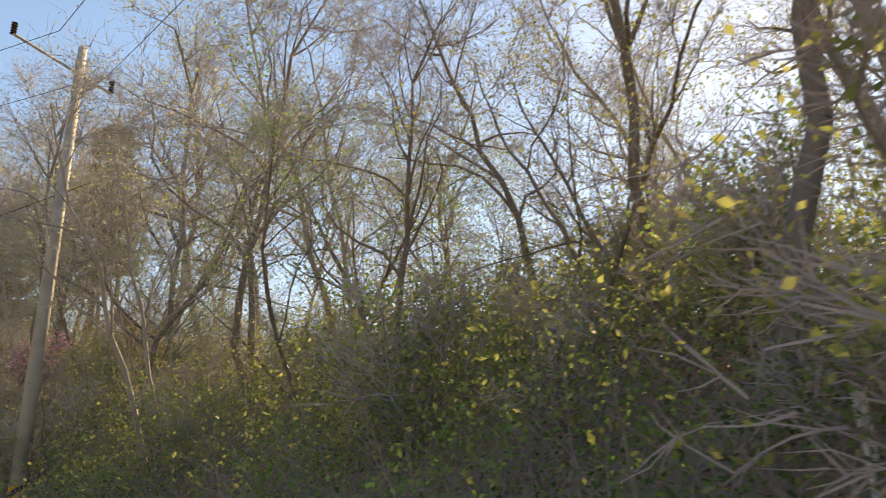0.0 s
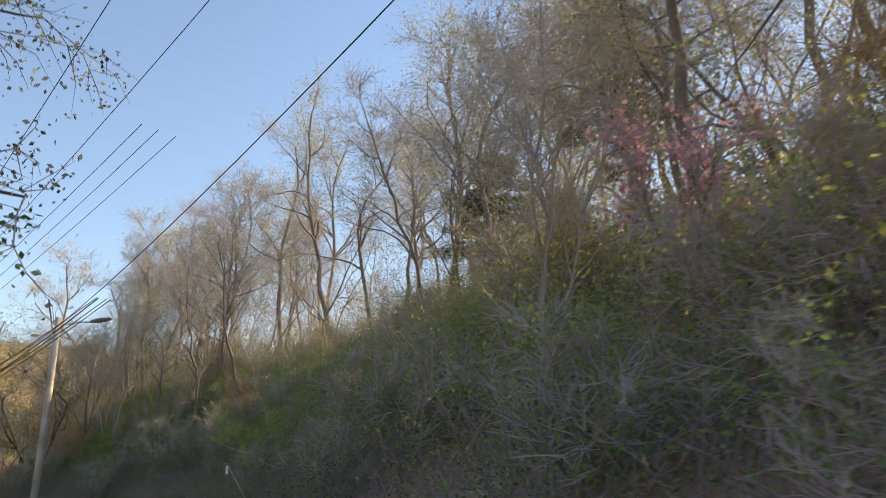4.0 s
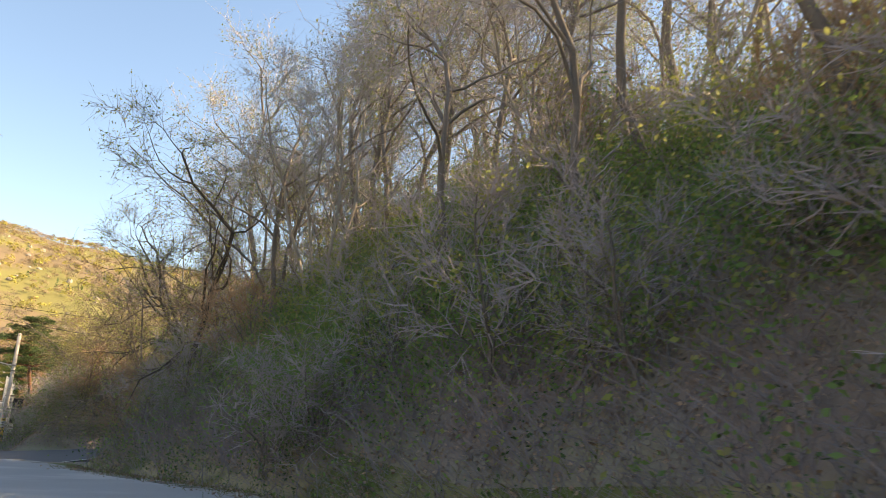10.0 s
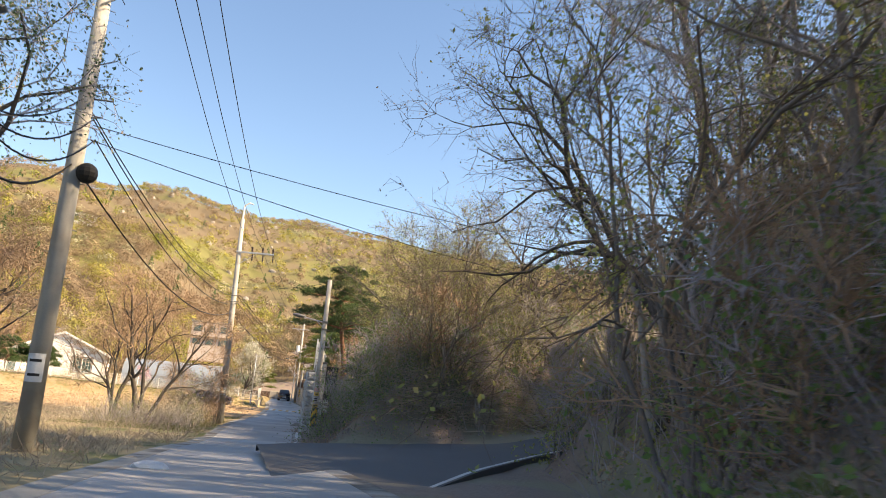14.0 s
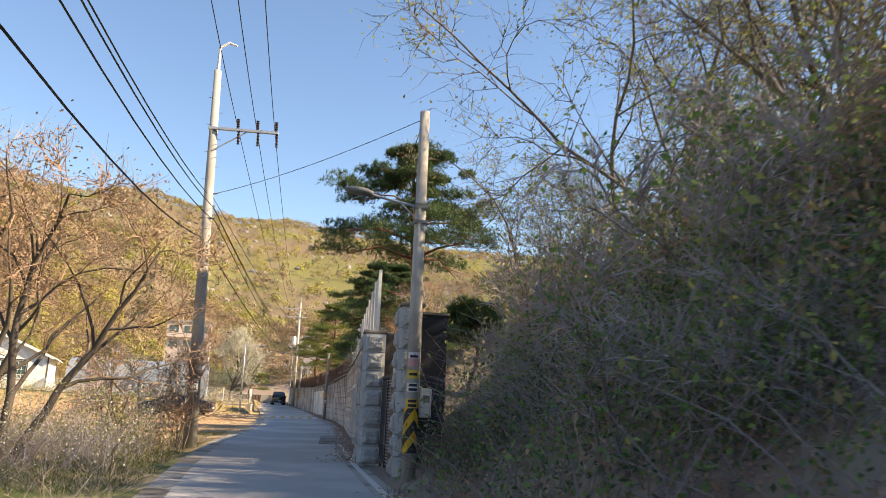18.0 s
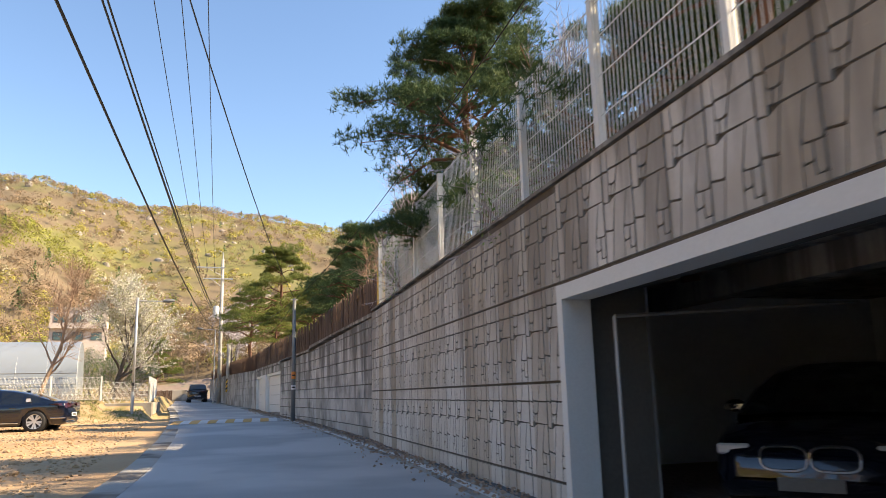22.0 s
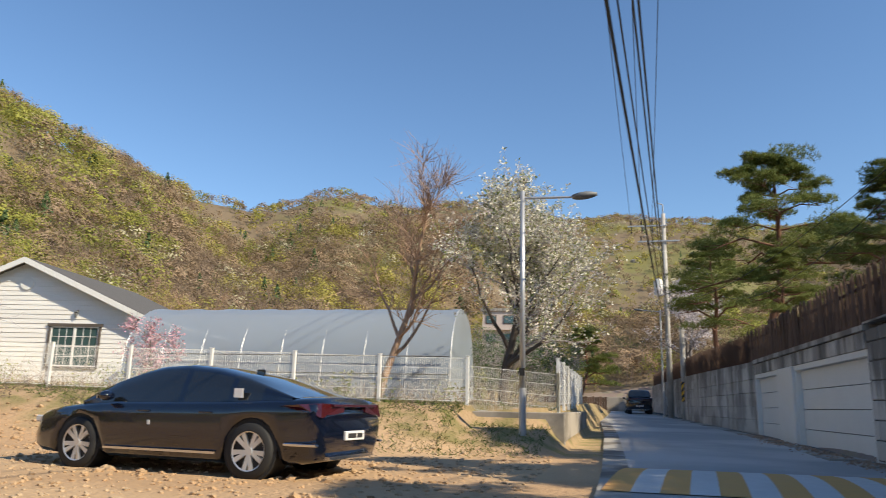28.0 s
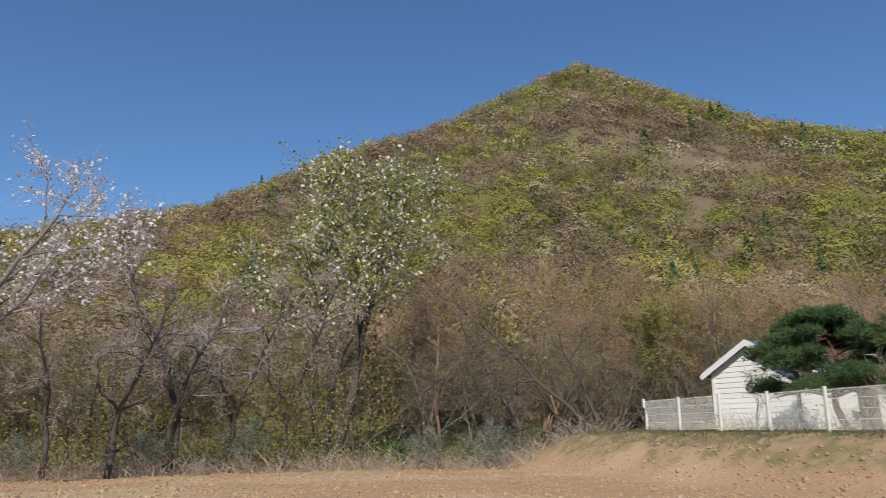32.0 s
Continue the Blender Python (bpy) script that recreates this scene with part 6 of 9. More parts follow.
def fence_line(name, label, pts, zfun, h, spacing, gap, wire=0.0035, post_w=0.055, sink=0.0):
    ob = tagged(new(name), label, "fence")
    pts = np.array(pts, float)
    d = np.r_[0, np.cumsum(np.hypot(*np.diff(pts, axis=0).T))]
    n = max(1, round(d[-1] / spacing))
    s = np.linspace(0, d[-1], n + 1)
    q = np.stack([np.interp(s, d, pts[:, 0]), np.interp(s, d, pts[:, 1])], 1)
    pm = post_mesh(h + 0.06 + sink, post_w)
    pan = mesh_panel(d[-1] / n, h, gap, wire)
    for i in range(n + 1):
        part_mesh("post", pm, ob, m=Matrix.Translation((q[i][0], q[i][1], zfun(*q[i]) - sink)))
        if i < n:
            dx, dy = q[i + 1] - q[i]
            dz = zfun(*q[i + 1]) - zfun(*q[i])
            ln = math.hypot(dx, dy)
            sh = Matrix(((dx / ln, -dy / ln, 0, q[i][0]), (dy / ln, dx / ln, 0, q[i][1]), (dz / ln, 0, 1, zfun(*q[i]) + 0.04), (0, 0, 0, 1)))
            part_mesh("mesh_panel", pan, ob, m=sh)
    return ob


fence_line("wall_fence", "white welded mesh fence on top of the retaining wall", [(wx(8.9) + 0.2, 8.9), (wx(21) + 0.2, 21), (wx(32.2) + 0.2, 32.2)], lambda x, y: TOP, 1.55, 1.95, 0.07, 0.0058, 0.08)

# ---- wooden picket fence on the block wall ----
picket = tagged(new("picket_fence"), "dark brown wooden picket fence on the block wall", "fence")
bm = bmesh.new()
extrude_xz(bm, [(-0.05, 0), (0.05, 0), (0.05, 1.02), (0.0, 1.1), (-0.05, 1.02)], -0.012, 0.012)
pk = bpy.data.meshes.new("picket")
bm.to_mesh(pk)
bm.free()
pk.materials.append(M_WOODFENCE)
y = 32.5
while y < 63:
    zt = block_top(y) if y < 50 else 2.75
    x = float(np.interp(y, [32.3, 43.0, 49.85, 63.0], [2.82, 2.82, 2.47, 2.2])) + 0.2
    mm = Matrix.LocRotScale((x, y, zt + R.uniform(-0.02, 0.03)), Euler((R.uniform(-0.03, 0.03), R.uniform(-0.03, 0.03), math.pi / 2 + 0.02)), (1, 1, R.uniform(0.93, 1.06)))
    part_mesh("picket", pk, picket, m=mm)
    y += 0.128
for zr in (0.3, 0.8):
    for (y0, x0), (y1, x1) in (((32.4, 3.05), (43.0, 3.05)), ((43.0, 3.05), (49.85, 2.7)), ((49.85, 2.7), (63.0, 2.43))):
        za, zb = block_top(y0) + zr, block_top(y1) + zr
        part("rail", tubes(((x0, y0, za), (x1, y1, zb), 0.035), sides=4), M_WOODFENCE, picket)
yp = thing("fence_end_post", "yellow-stained wooden end post of the picket fence", "post", 2.98, 32.42, 3.06)
part("post", boxes((-0.08, 0.08, -0.08, 0.08, 0, 1.35), bevel=0.01), M_STICKY, yp)
# dark brush pressed against the back of the pickets
rngb = np.random.default_rng(18)
nb_ = 5200
yb = rngb.uniform(32.6, 63, nb_)
xb = np.interp(yb, [32.3, 43.0, 49.85, 63.0], [2.82, 2.82, 2.47, 2.2]) + 0.32 + np.abs(rngb.normal(size=nb_)) * 0.08
zb_ = np.where(yb < 50, 3.02 - 0.016 * (yb - 32), 2.75)
pb = np.stack([xb, yb, zb_ - 0.05], 1)
scatter("fence_brush", "dark dry brush filling the gaps of the picket fence", "brush", tube_arrays(pb, pb + np.stack([rngb.normal(size=nb_) * 0.06, rngb.normal(size=nb_) * 0.12, rngb.uniform(0.4, 1.02, nb_)], 1), np.full(nb_, 0.012), np.full(nb_, 0.005), 3), M_WOODFENCE)
# brushwood fence beyond
rng = np.random.default_rng(8)
n = 5200
yy = rng.uniform(62.5, 110, n)
xx = np.interp(yy, [63, 74, 92, 110], [2.2, 1.5, 0.9, 0.6]) + 0.25 + rng.normal(size=n) * 0.06
p0 = np.stack([xx, yy, 2.6 + 0.012 * (yy - 63)], 1)
p1 = p0 + np.stack([rng.normal(size=n) * 0.06, rng.normal(size=n) * 0.08, rng.uniform(0.9, 1.25, n)], 1)
scatter("brushwood_fence", "dark brushwood screen fence on the far wall", "fence", tube_arrays(p0, p1, np.full(n, 0.014), np.full(n, 0.008), 3), M_WOODFENCE)

# ---------- poles, lamps and wires ----------
def insulator(bm, x, y, z, up=True, h=0.28, r=0.06):
    s = 1 if up else -1
    n, rings = 8, []
    for k in range(9):
        rr = r if k % 2 == 0 else r * 0.55
        rings.append([bm.verts.new((x + rr * math.cos(2 * math.pi * i / n), y + rr * math.sin(2 * math.pi * i / n), z + s * k * h / 8)) for i in range(n)])
    for a, b in zip(rings, rings[1:]):
        for i in range(n):
            bm.faces.new((a[i], a[(i + 1) % n], b[(i + 1) % n], b[i]))
    bm.faces.new(rings[0][::-1])
    bm.faces.new(rings[-1])
    bmesh.ops.recalc_face_normals(bm, faces=bm.faces)


def stripes(ob, z0, z1, r0, r1, bands=3):
    """A sleeve of slanted yellow and black bands round a pole."""
    n = 20
    h = (z1 - z0) / bands
    rad = lambda z: r0 + (r1 - r0) * (z - z0) / (z1 - z0) + 0.005  # noqa: E731
    for j in range(-3, bands + 1):
        for colour in (0, 1):
            bm = bmesh.new()
            for i in range(n):
                lo, hi = [], []
                for k in (i, i + 1):
                    off = 1.5 * h * abs((2.0 * k / n + 0.4) % 2.0 - 1.0)
                    a = z0 + (j + colour * 0.5) * h + off
                    lo.append(min(max(a, z0), z1))
                    hi.append(min(max(a + h * 0.5, z0), z1))
                if max(hi[0] - lo[0], hi[1] - lo[1]) < 1e-4:
                    continue
                pts = [(i, lo[0]), (i + 1, lo[1]), (i + 1, hi[1]), (i, hi[0])]
                bm.faces.new([bm.verts.new((rad(z) * math.cos(2 * math.pi * k / n), rad(z) * math.sin(2 * math.pi * k / n), z)) for k, z in pts])
            bmesh.ops.remove_doubles(bm, verts=bm.verts, dist=0.0005)
            if bm.faces:
                part("warning_band", bm, M_STRIPEY if colour == 0 else M_STRIPEK, ob)
            else:
                bm.free()


def label_sleeve(ob, z0, z1, r, material, a0=0.0, a1=2 * math.pi, bars=0):
    bm = bmesh.new()
    n = 12
    for i in range(n):
        p, q = a0 + (a1 - a0) * i / n, a0 + (a1 - a0) * (i + 1) / n
        bm.faces.new([bm.verts.new((r * math.cos(t), r * math.sin(t), z)) for t, z in ((p, z0), (q, z0), (q, z1), (p, z1))])
    pc = part("sticker", bm, material, ob)
    for b in range(bars):
        zb = z0 + (z1 - z0) * (b + 0.5) / bars
        bm = bmesh.new()
        mid, half = (a0 + a1) / 2, (a1 - a0) * 0.32
        for i in range(6):
            p, q = mid - half + 2 * half * i / 6, mid - half + 2 * half * (i + 1) / 6
            bm.faces.new([bm.verts.new(((r + 0.003) * math.cos(t), (r + 0.003) * math.sin(t), z)) for t, z in ((p, zb - 0.025), (q, zb - 0.025), (q, zb + 0.025), (p, zb + 0.025))])
        bmesh.ops.remove_doubles(bm, verts=bm.verts, dist=0.0005)
        part("printed_bar", bm, M_STRIPEK, pc)


def utility_pole(x, y, h, r0, r1, label, tilt=(0, 0), z=None):
    ob = thing("utility_pole", label, "utility pole")
    z = ground_at(x, y) if z is None else z
    ob.matrix_basis = pose(x, y, z, tilt[0], tilt[1], 0)
    part("shaft", tubes(((0, 0, -0.5), (0, 0, h), r0, r1), sides=18), M_POLE, ob, smooth=True)
    for k in range(int((h - 2.2) / 0.45)):
        a = math.pi * (k % 2) + 0.3
        zz = 2.2 + k * 0.45
        bm = tubes(((0, 0, zz), (0.24 * math.cos(a), 0.24 * math.sin(a), zz), 0.009), sides=5)
        part("step_bolt", bm, M_GREYSTEEL, ob)
    return ob


def crossarm(ob, z, x0, x1, pins, down=True, yoff=-0.15):
    part("crossarm", boxes((x0, x1, yoff - 0.045, yoff + 0.045, z - 0.045, z + 0.045), bevel=0.006), M_STEEL, ob, "galvanised steel crossarm")
    part("brace", tubes(((0, yoff, z - 0.75), (x0 + (x1 - x0) * 0.55 if abs(x1) > abs(x0) else x0 * 0.6, yoff, z - 0.04), 0.022), sides=6), M_STEEL, ob)
    for p in pins:
        bm = bmesh.new()
        insulator(bm, p, yoff, z + 0.05, True, 0.3)
        if down:
            part("insulator", bm, M_INSUL, ob, "dark brown porcelain insulator")
            bm = bmesh.new()
            insulator(bm, p + 0.03, yoff, z - 0.05, False, 0.42, 0.05)
        part("insulator", bm, M_INSUL, ob, "dark brown porcelain insulator")


def lamp_head(ob, x, y, z, ang, ln=0.55):
    bm = bmesh.new()
    n = 8
    ring = []
    for i in range(9):
        t = i / 8
        w = 0.05 + 0.1 * math.sin(math.pi * min(1, t * 0.9 + 0.08)) ** 0.8
        ring.append([bm.verts.new((t * ln, w * math.cos(2 * math.pi * k / n), 0.55 * w * math.sin(2 * math.pi * k / n))) for k in range(n)])
    for a, b in zip(ring, ring[1:]):
        for k in range(n):
            bm.faces.new((a[k], a[(k + 1) % n], b[(k + 1) % n], b[k]))
    bm.faces.new(ring[0][::-1])
    bm.faces.new(ring[-1])
    bmesh.ops.recalc_face_normals(bm, faces=bm.faces)
    bmesh.ops.transform(bm, matrix=pose(x, y, z, 0, -6, ang), verts=bm.verts)
    return part("lamp_head", bm, M_GREYSTEEL, ob, "grey cobra-head luminaire", smooth=True)


# pole with wires beside the dirt lot
P0 = utility_pole(-3.4, 13.2, 11.7, 0.2, 0.115, "weathered concrete utility pole with a steel crossarm on the verge", tilt=(0, -1.8), z=0)
crossarm(P0, 9.7, -0.15, 2.0, (0.75, 1.35, 1.93))
part("service_clamp", tubes(((-0.2, -0.12, 6.8), (0.25, -0.12, 6.8), 0.03), sides=6), M_GREYSTEEL, P0)
part("service_clamp", tubes(((0.0, 0.0, 7.6), (0.3, -0.1, 7.6), 0.02), sides=6), M_GREYSTEEL, P0)
label_sleeve(P0, 1.55, 1.95, 0.19, M_STICKW, -2.4, -0.8, 2)
label_sleeve(P0, 1.75, 1.93, 0.193, M_STICKR, -2.1, -1.5)
vine = np.random.default_rng(4)
part("top_hook", tubes(((0, 0, 11.7), (0.02, 0, 12.5), 0.06, 0.045), ((0.02, 0, 12.5), (0.3, 0, 12.7), 0.045), ((0.3, 0, 12.7), (0.55, 0, 12.62), 0.045, 0.035), sides=8), M_WHITEPAINT, P0)
# lamp pole in front of the gate
P1 = utility_pole(1.42, 4.0, 7.25, 0.138, 0.1, "concrete lamp pole with yellow-black warning band by the gate", z=0)
stripes(P1, 0.58, 1.38, 0.136, 0.131, 2)
for zz, mt, br in ((1.39, M_STICKY, 2), (1.68, M_STICKW, 2), (1.92, M_STICKY, 1), (2.13, M_STICKR, 0), (2.25, M_STICKW, 1)):
    label_sleeve(P1, zz, zz + 0.16, 0.141 - 0.0052 * zz, mt, -2.6, -0.7, br)
part("arm", tubes(((0, 0, 5.25), (-0.5, 0, 5.32), 0.028), ((-0.5, 0, 5.32), (-1.0, 0, 5.42), 0.028), ((0, 0, 4.95), (-0.4, 0, 5.3), 0.018), sides=8), M_STEEL, P1)
lamp_head(P1, -0.95, 0, 5.43, 180)
part("clamp", boxes((-0.13, 0.13, -0.13, 0.13, 5.2, 5.3)), M_GREYSTEEL, P1)
part("clamp", boxes((-0.13, 0.13, -0.13, 0.13, 4.9, 4.97)), M_GREYSTEEL, P1)
# thin pole against the block wall
P3 = thing("service_pole", "thin dark steel service pole with orange tape by the block wall", "pole", 2.25, 43.45, 0.1)
part("shaft", tubes(((0, 0, -0.3), (0, 0, 4.75), 0.09, 0.065), sides=14), M_GREYSTEEL, P3, smooth=True)
part("bracket", tubes(((-0.14, 0, 4.7), (0.14, 0, 4.7), 0.02), sides=6), M_STEEL, P3)
label_sleeve(P3, 1.68, 1.95, 0.086, M_ORANGE, -2.8, -0.4, 1)
label_sleeve(P3, 1.28, 1.45, 0.09, M_STICKW, -2.8, -0.4, 1)
# street lamp at the fence corner
L2 = thing("street_lamp", "slim galvanised street lamp with a long arm at the fence corner", "street lamp", -3.85, 50.1, 0.2)
part("base", tubes(((0, 0, -0.2), (0, 0, 0.1), 0.13, 0.1), ((0, 0, 0.1), (0, 0, 1.3), 0.075, 0.07), sides=12), M_STEEL, L2)
part("shaft", tubes(((0, 0, 1.3), (0, 0, 5.45), 0.06, 0.05), sides=12), M_STEEL, L2, smooth=True)
part("arm", tubes(((0, 0, 5.3), (1.15, 0.08, 5.3), 0.028, 0.024), sides=8), M_STEEL, L2)
lamp_head(L2, 1.05, 0.075, 5.3, 4, 0.52)
part("control_box", boxes((-0.06, 0.06, -0.1, -0.05, 1.55, 1.7)), M_BLACK, L2)
# tall pole with a transformer past the doors
P4 = utility_pole(0.75, 82.0, 12.7, 0.19, 0.12, "far concrete pole with two crossarms and a transformer can", z=0.6)
crossarm(P4, 11.9, -2.2, 0.2, (-2.0, -1.35, -0.7))
crossarm(P4, 10.9, -1.6, 0.9, (-1.4,), False)
part("transformer", tubes(((-0.45, 0, 7.5), (-0.45, 0, 8.4), 0.28), ((-0.45, 0, 8.4), (-0.45, 0, 8.5), 0.2), sides=14), M_WHITEPAINT, P4)
part("top_hook", tubes(((0, 0, 12.7), (0, 0, 13.3), 0.04), ((0, 0, 13.3), (-0.4, 0, 13.45), 0.035), sides=6), M_STEEL, P4)
P5 = utility_pole(1.35, 79.0, 5.2, 0.17, 0.14, "short concrete pole with a yellow-black warning band", z=0.6)
stripes(P5, 1.0, 2.1, 0.165, 0.16)
L5 = thing("street_lamp", "slim far street lamp beside the dark car", "street lamp", 0.25, 80.0, 0.6)
part("shaft", tubes(((0, 0, -0.2), (0, 0, 6.3), 0.06, 0.05), sides=10), M_STEEL, L5)
part("arm", tubes(((0, 0, 6.2), (-1.1, 0, 6.3), 0.026), sides=8), M_STEEL, L5)
lamp_head(L5, -1.0, 0, 6.3, 180, 0.5)
# two poles on the left before the side road
Q = utility_pole(-4.1, -15.8, 10.3, 0.19, 0.12, "concrete utility pole with steel crossarm on dry grass", tilt=(0, -1.0))
crossarm(Q, 9.25, -0.1, 1.95, (0.95, 1.4, 1.9), False)
part("top_hook", tubes(((0, 0, 10.3), (0.05, 0, 11.3), 0.07, 0.05), ((0.05, 0, 11.3), (0.4, 0, 11.5), 0.05), ((0.4, 0, 11.5), (0.65, 0, 11.45), 0.05, 0.04), sides=8), M_WHITEPAINT, Q)
bm = bmesh.new()
bmesh.ops.create_uvsphere(bm, u_segments=12, v_segments=8, radius=0.2, matrix=Matrix.Translation((0.26, -0.05, 5.1)))
part("cable_reel", bm, M_BLACK, Q)
part("service_arm", tubes(((0, 0, 6.6), (0.5, 0, 6.6), 0.02), ((0, 0, 6.2), (0.35, 0, 6.25), 0.02), sides=6), M_GREYSTEEL, Q)
label_sleeve(Q, 1.2, 1.7, 0.19, M_STICKW, -2.4, -0.7, 2)
K = utility_pole(-4.3, -21.95, 5.35, 0.14, 0.11, "short dark concrete pole with a street lamp on the verge", tilt=(0, -1.5))
part("arm", tubes(((0, 0, 4.8), (0.5, 0, 5.0), 0.025), sides=6), M_GREYSTEEL, K)
lamp_head(K, 0.45, 0, 5.0, 0, 0.75)
part("rack", tubes(((0, -0.12, 5.1), (-0.6, -0.12, 5.2), 0.02), ((0, -0.12, 4.7), (-0.25, -0.12, 4.75), 0.04), sides=6), M_BLACK, K)
# lamp pole on the inside of the bend, and the leaning pole on the bank
LP = utility_pole(-3.83, -50.58, 6.75, 0.12, 0.1, "slender concrete pole with a street lamp over the bend")
part("arm", tubes(((0, 0, 6.45), (0.5, -0.3, 6.6), 0.028), ((0.5, -0.3, 6.6), (0.85, -0.75, 6.6), 0.028), sides=8), M_STEEL, LP)
lamp_head(LP, 0.8, -0.7, 6.6, -52, 0.75)
LP2 = utility_pole(-6.2, -47.5, 7.0, 0.13, 0.11, "pale concrete pole with a yellow band inside the bend")
label_sleeve(LP2, 0.9, 1.5, 0.14, M_STICKY, -3, 0)
B = utility_pole(-8.62, -77.64, 12.75 - ground_at(-8.62, -77.64), 0.18, 0.11, "tall pale concrete utility pole at the foot of the bank")
BZ = 12.75 - ground_at(-8.62, -77.64)
part("crossarm", tubes(((-1.35, 0.9, BZ - 0.35), (0.7, -0.5, BZ - 1.05), 0.045), sides=4), M_POLE, B)
for px, py, pz in ((-1.35, 0.9, BZ - 0.35), (0.68, -0.48, BZ - 1.0)):
    bm = bmesh.new()
    insulator(bm, px, py, pz, True, 0.3, 0.08)
    part("insulator", bm, M_INSUL, B)
stripes(B, -0.35, 0.5, 0.182, 0.176)


def wire(name, label, pts, sag=0.5, r=0.012, n=14):
    """One continuous cable hanging between the given points."""
    rows = []
    for a, b in zip(pts, pts[1:]):
        a, b = np.array(a, float), np.array(b, float)
        t = np.linspace(0, 1, n)[:, None]
        seg = a + (b - a) * t
        seg[:, 2] -= 4 * sag * (t * (1 - t))[:, 0]
        rows.append(seg if not rows else seg[1:])
    p = np.concatenate(rows)
    d = np.gradient(p, axis=0)
    d /= np.linalg.norm(d, axis=1)[:, None]
    s1 = np.cross(d, (0, 0, 1.0))
    s1 /= np.linalg.norm(s1, axis=1)[:, None]
    s2 = np.cross(s1, d)
    v = np.stack([p + s1 * r, p + s2 * r, p - s1 * r, p - s2 * r], 1).reshape(-1, 3)
    k = np.arange(len(p) - 1)[:, None] * 4
    i = np.arange(4)
    f = np.stack([k + i, k + (i + 1) % 4, k + 4 + (i + 1) % 4, k + 4 + i], -1).reshape(-1, 4)
    ob = new(name, mesh_arrays(name, v, f, [M_CABLE]))
    return tagged(ob, label, "cable")


for dq, d0, d4 in ((0.95, 0.66, -2.0), (1.4, 1.26, -1.35), (1.9, 1.84, -0.7)):
    wire("power_line", "black overhead power line strung between the pole crossarms", [(-4.3 + dq - 2.5, -60, 10.6), (-4.1 + dq, -15.95, 10.05), (-3.7 + d0, 13.05, 10.05), (0.75 + d4, 81.85, 12.75)], 0.6, 0.011)
for dx, dz, sg in ((-0.15, 7.0, 0.8), (0.1, 6.6, 0.9), (0.2, 6.2, 1.0), (-0.1, 5.7, 1.1)):
    wire("communication_cable", "black communication cable sagging between the poles", [(-5.5 + dx, -58, 6.4), (-4.3 + dx, -21.95, min(dz, 5.7)), (-4.1 + dx, -15.85, dz + 0.1), (-3.55 + dx, 13.1, dz * 1.1 - 0.1), (0.6 + dx, 82, dz + 1.2)], sg, 0.016 if dz > 6 else 0.022)
wire("service_cable", "thin service cable from the pole to the garden lamp pole", [(-3.5, 13.2, 7.6), (1.4, 4.0, 7.1)], 0.15, 0.009)
wire("service_cable", "thin service cable crossing from the pole over the wall", [(-3.5, 13.2, 7.5), (2.3, 43.45, 4.8), (2.6, 70, 6.2)], 0.9, 0.01)
wire("service_cable", "thin service cable from the gate pole along the wall", [(1.42, 4.0, 7.15), (2.3, 43.45, 4.85), (0.75, 82.0, 8.0)], 1.0, 0.009)
wire("service_cable", "thin service cable crossing the road to the wooded slope", [(-4.0, -15.8, 6.6), (14, -6.5, 7.5)], 0.3, 0.009)
wire("service_cable", "second thin service cable crossing to the wooded slope", [(-4.0, -15.8, 6.3), (14, -4, 6.6)], 0.4, 0.009)
for dx in (-1.3, 0.68):
    wire("power_line", "overhead line along the bend, hung from the leaning pole", [(-24 + dx, -100, 13.5), (-8.64 + dx, -78.0, 12.3), (-5.0 + dx * 0.5, -40, 10.8), (-4.3 + dx * 0.3, -15, 9.6)], 0.5, 0.011)
wire("communication_cable", "cable along the bend between the lamp poles", [(-8.2, -78.05, 9.0), (-4.5, -51.4, 6.6), (-4.55, -21.3, 5.2)], 0.5, 0.014)

# ---------- house, shed, greenhouse, fence ----------
M_SIDING = mat("white_clapboard", (0.8, 0.79, 0.75), (0.7, 0.69, 0.66), rough=0.6, scale=1.5, fine=18, bump=0.1, rand=0.04)
M_ROOF = mat("grey_shingle", (0.13, 0.125, 0.12), (0.08, 0.078, 0.075), rough=0.9, scale=3, fine=30, bump=0.5)
M_BLUEROOF = mat("blue_metal_roof", (0.1, 0.16, 0.24), (0.08, 0.13, 0.2), rough=0.5, scale=2, fine=20, bump=0.1)
M_TRIM = mat("dark_window_trim", (0.12, 0.1, 0.085), (0.08, 0.07, 0.06), rough=0.6, bump=0.1)
M_FILM = bpy.data.materials.new("greenhouse_film")
fn, fl = nodes_of(M_FILM)
fb = fn["Principled BSDF"]
fb.inputs["Base Color"].default_value, fb.inputs["Roughness"].default_value = (0.3, 0.35, 0.41, 1), 0.3
fnoise = fn.new("ShaderNodeTexNoise")
fnoise.inputs["Scale"].default_value = 1.4
fbump = fn.new("ShaderNodeBump")
fbump.inputs["Strength"].default_value, fbump.inputs["Distance"].default_value = 0.5, 0.08
fl.new(fnoise.outputs["Fac"], fbump.inputs["Height"])
fl.new(fbump.outputs["Normal"], fb.inputs["Normal"])
ftr = fn.new("ShaderNodeBsdfTransparent")
fms = fn.new("ShaderNodeMixShader")
fmr = fn.new("ShaderNodeMapRange")
fmr.inputs["To Min"].default_value, fmr.inputs["To Max"].default_value = 0.62, 0.9
fl.new(fnoise.outputs["Fac"], fmr.inputs["Value"])
fl.new(fmr.outputs["Result"], fms.inputs[0])
fl.new(ftr.outputs[0], fms.inputs[1])
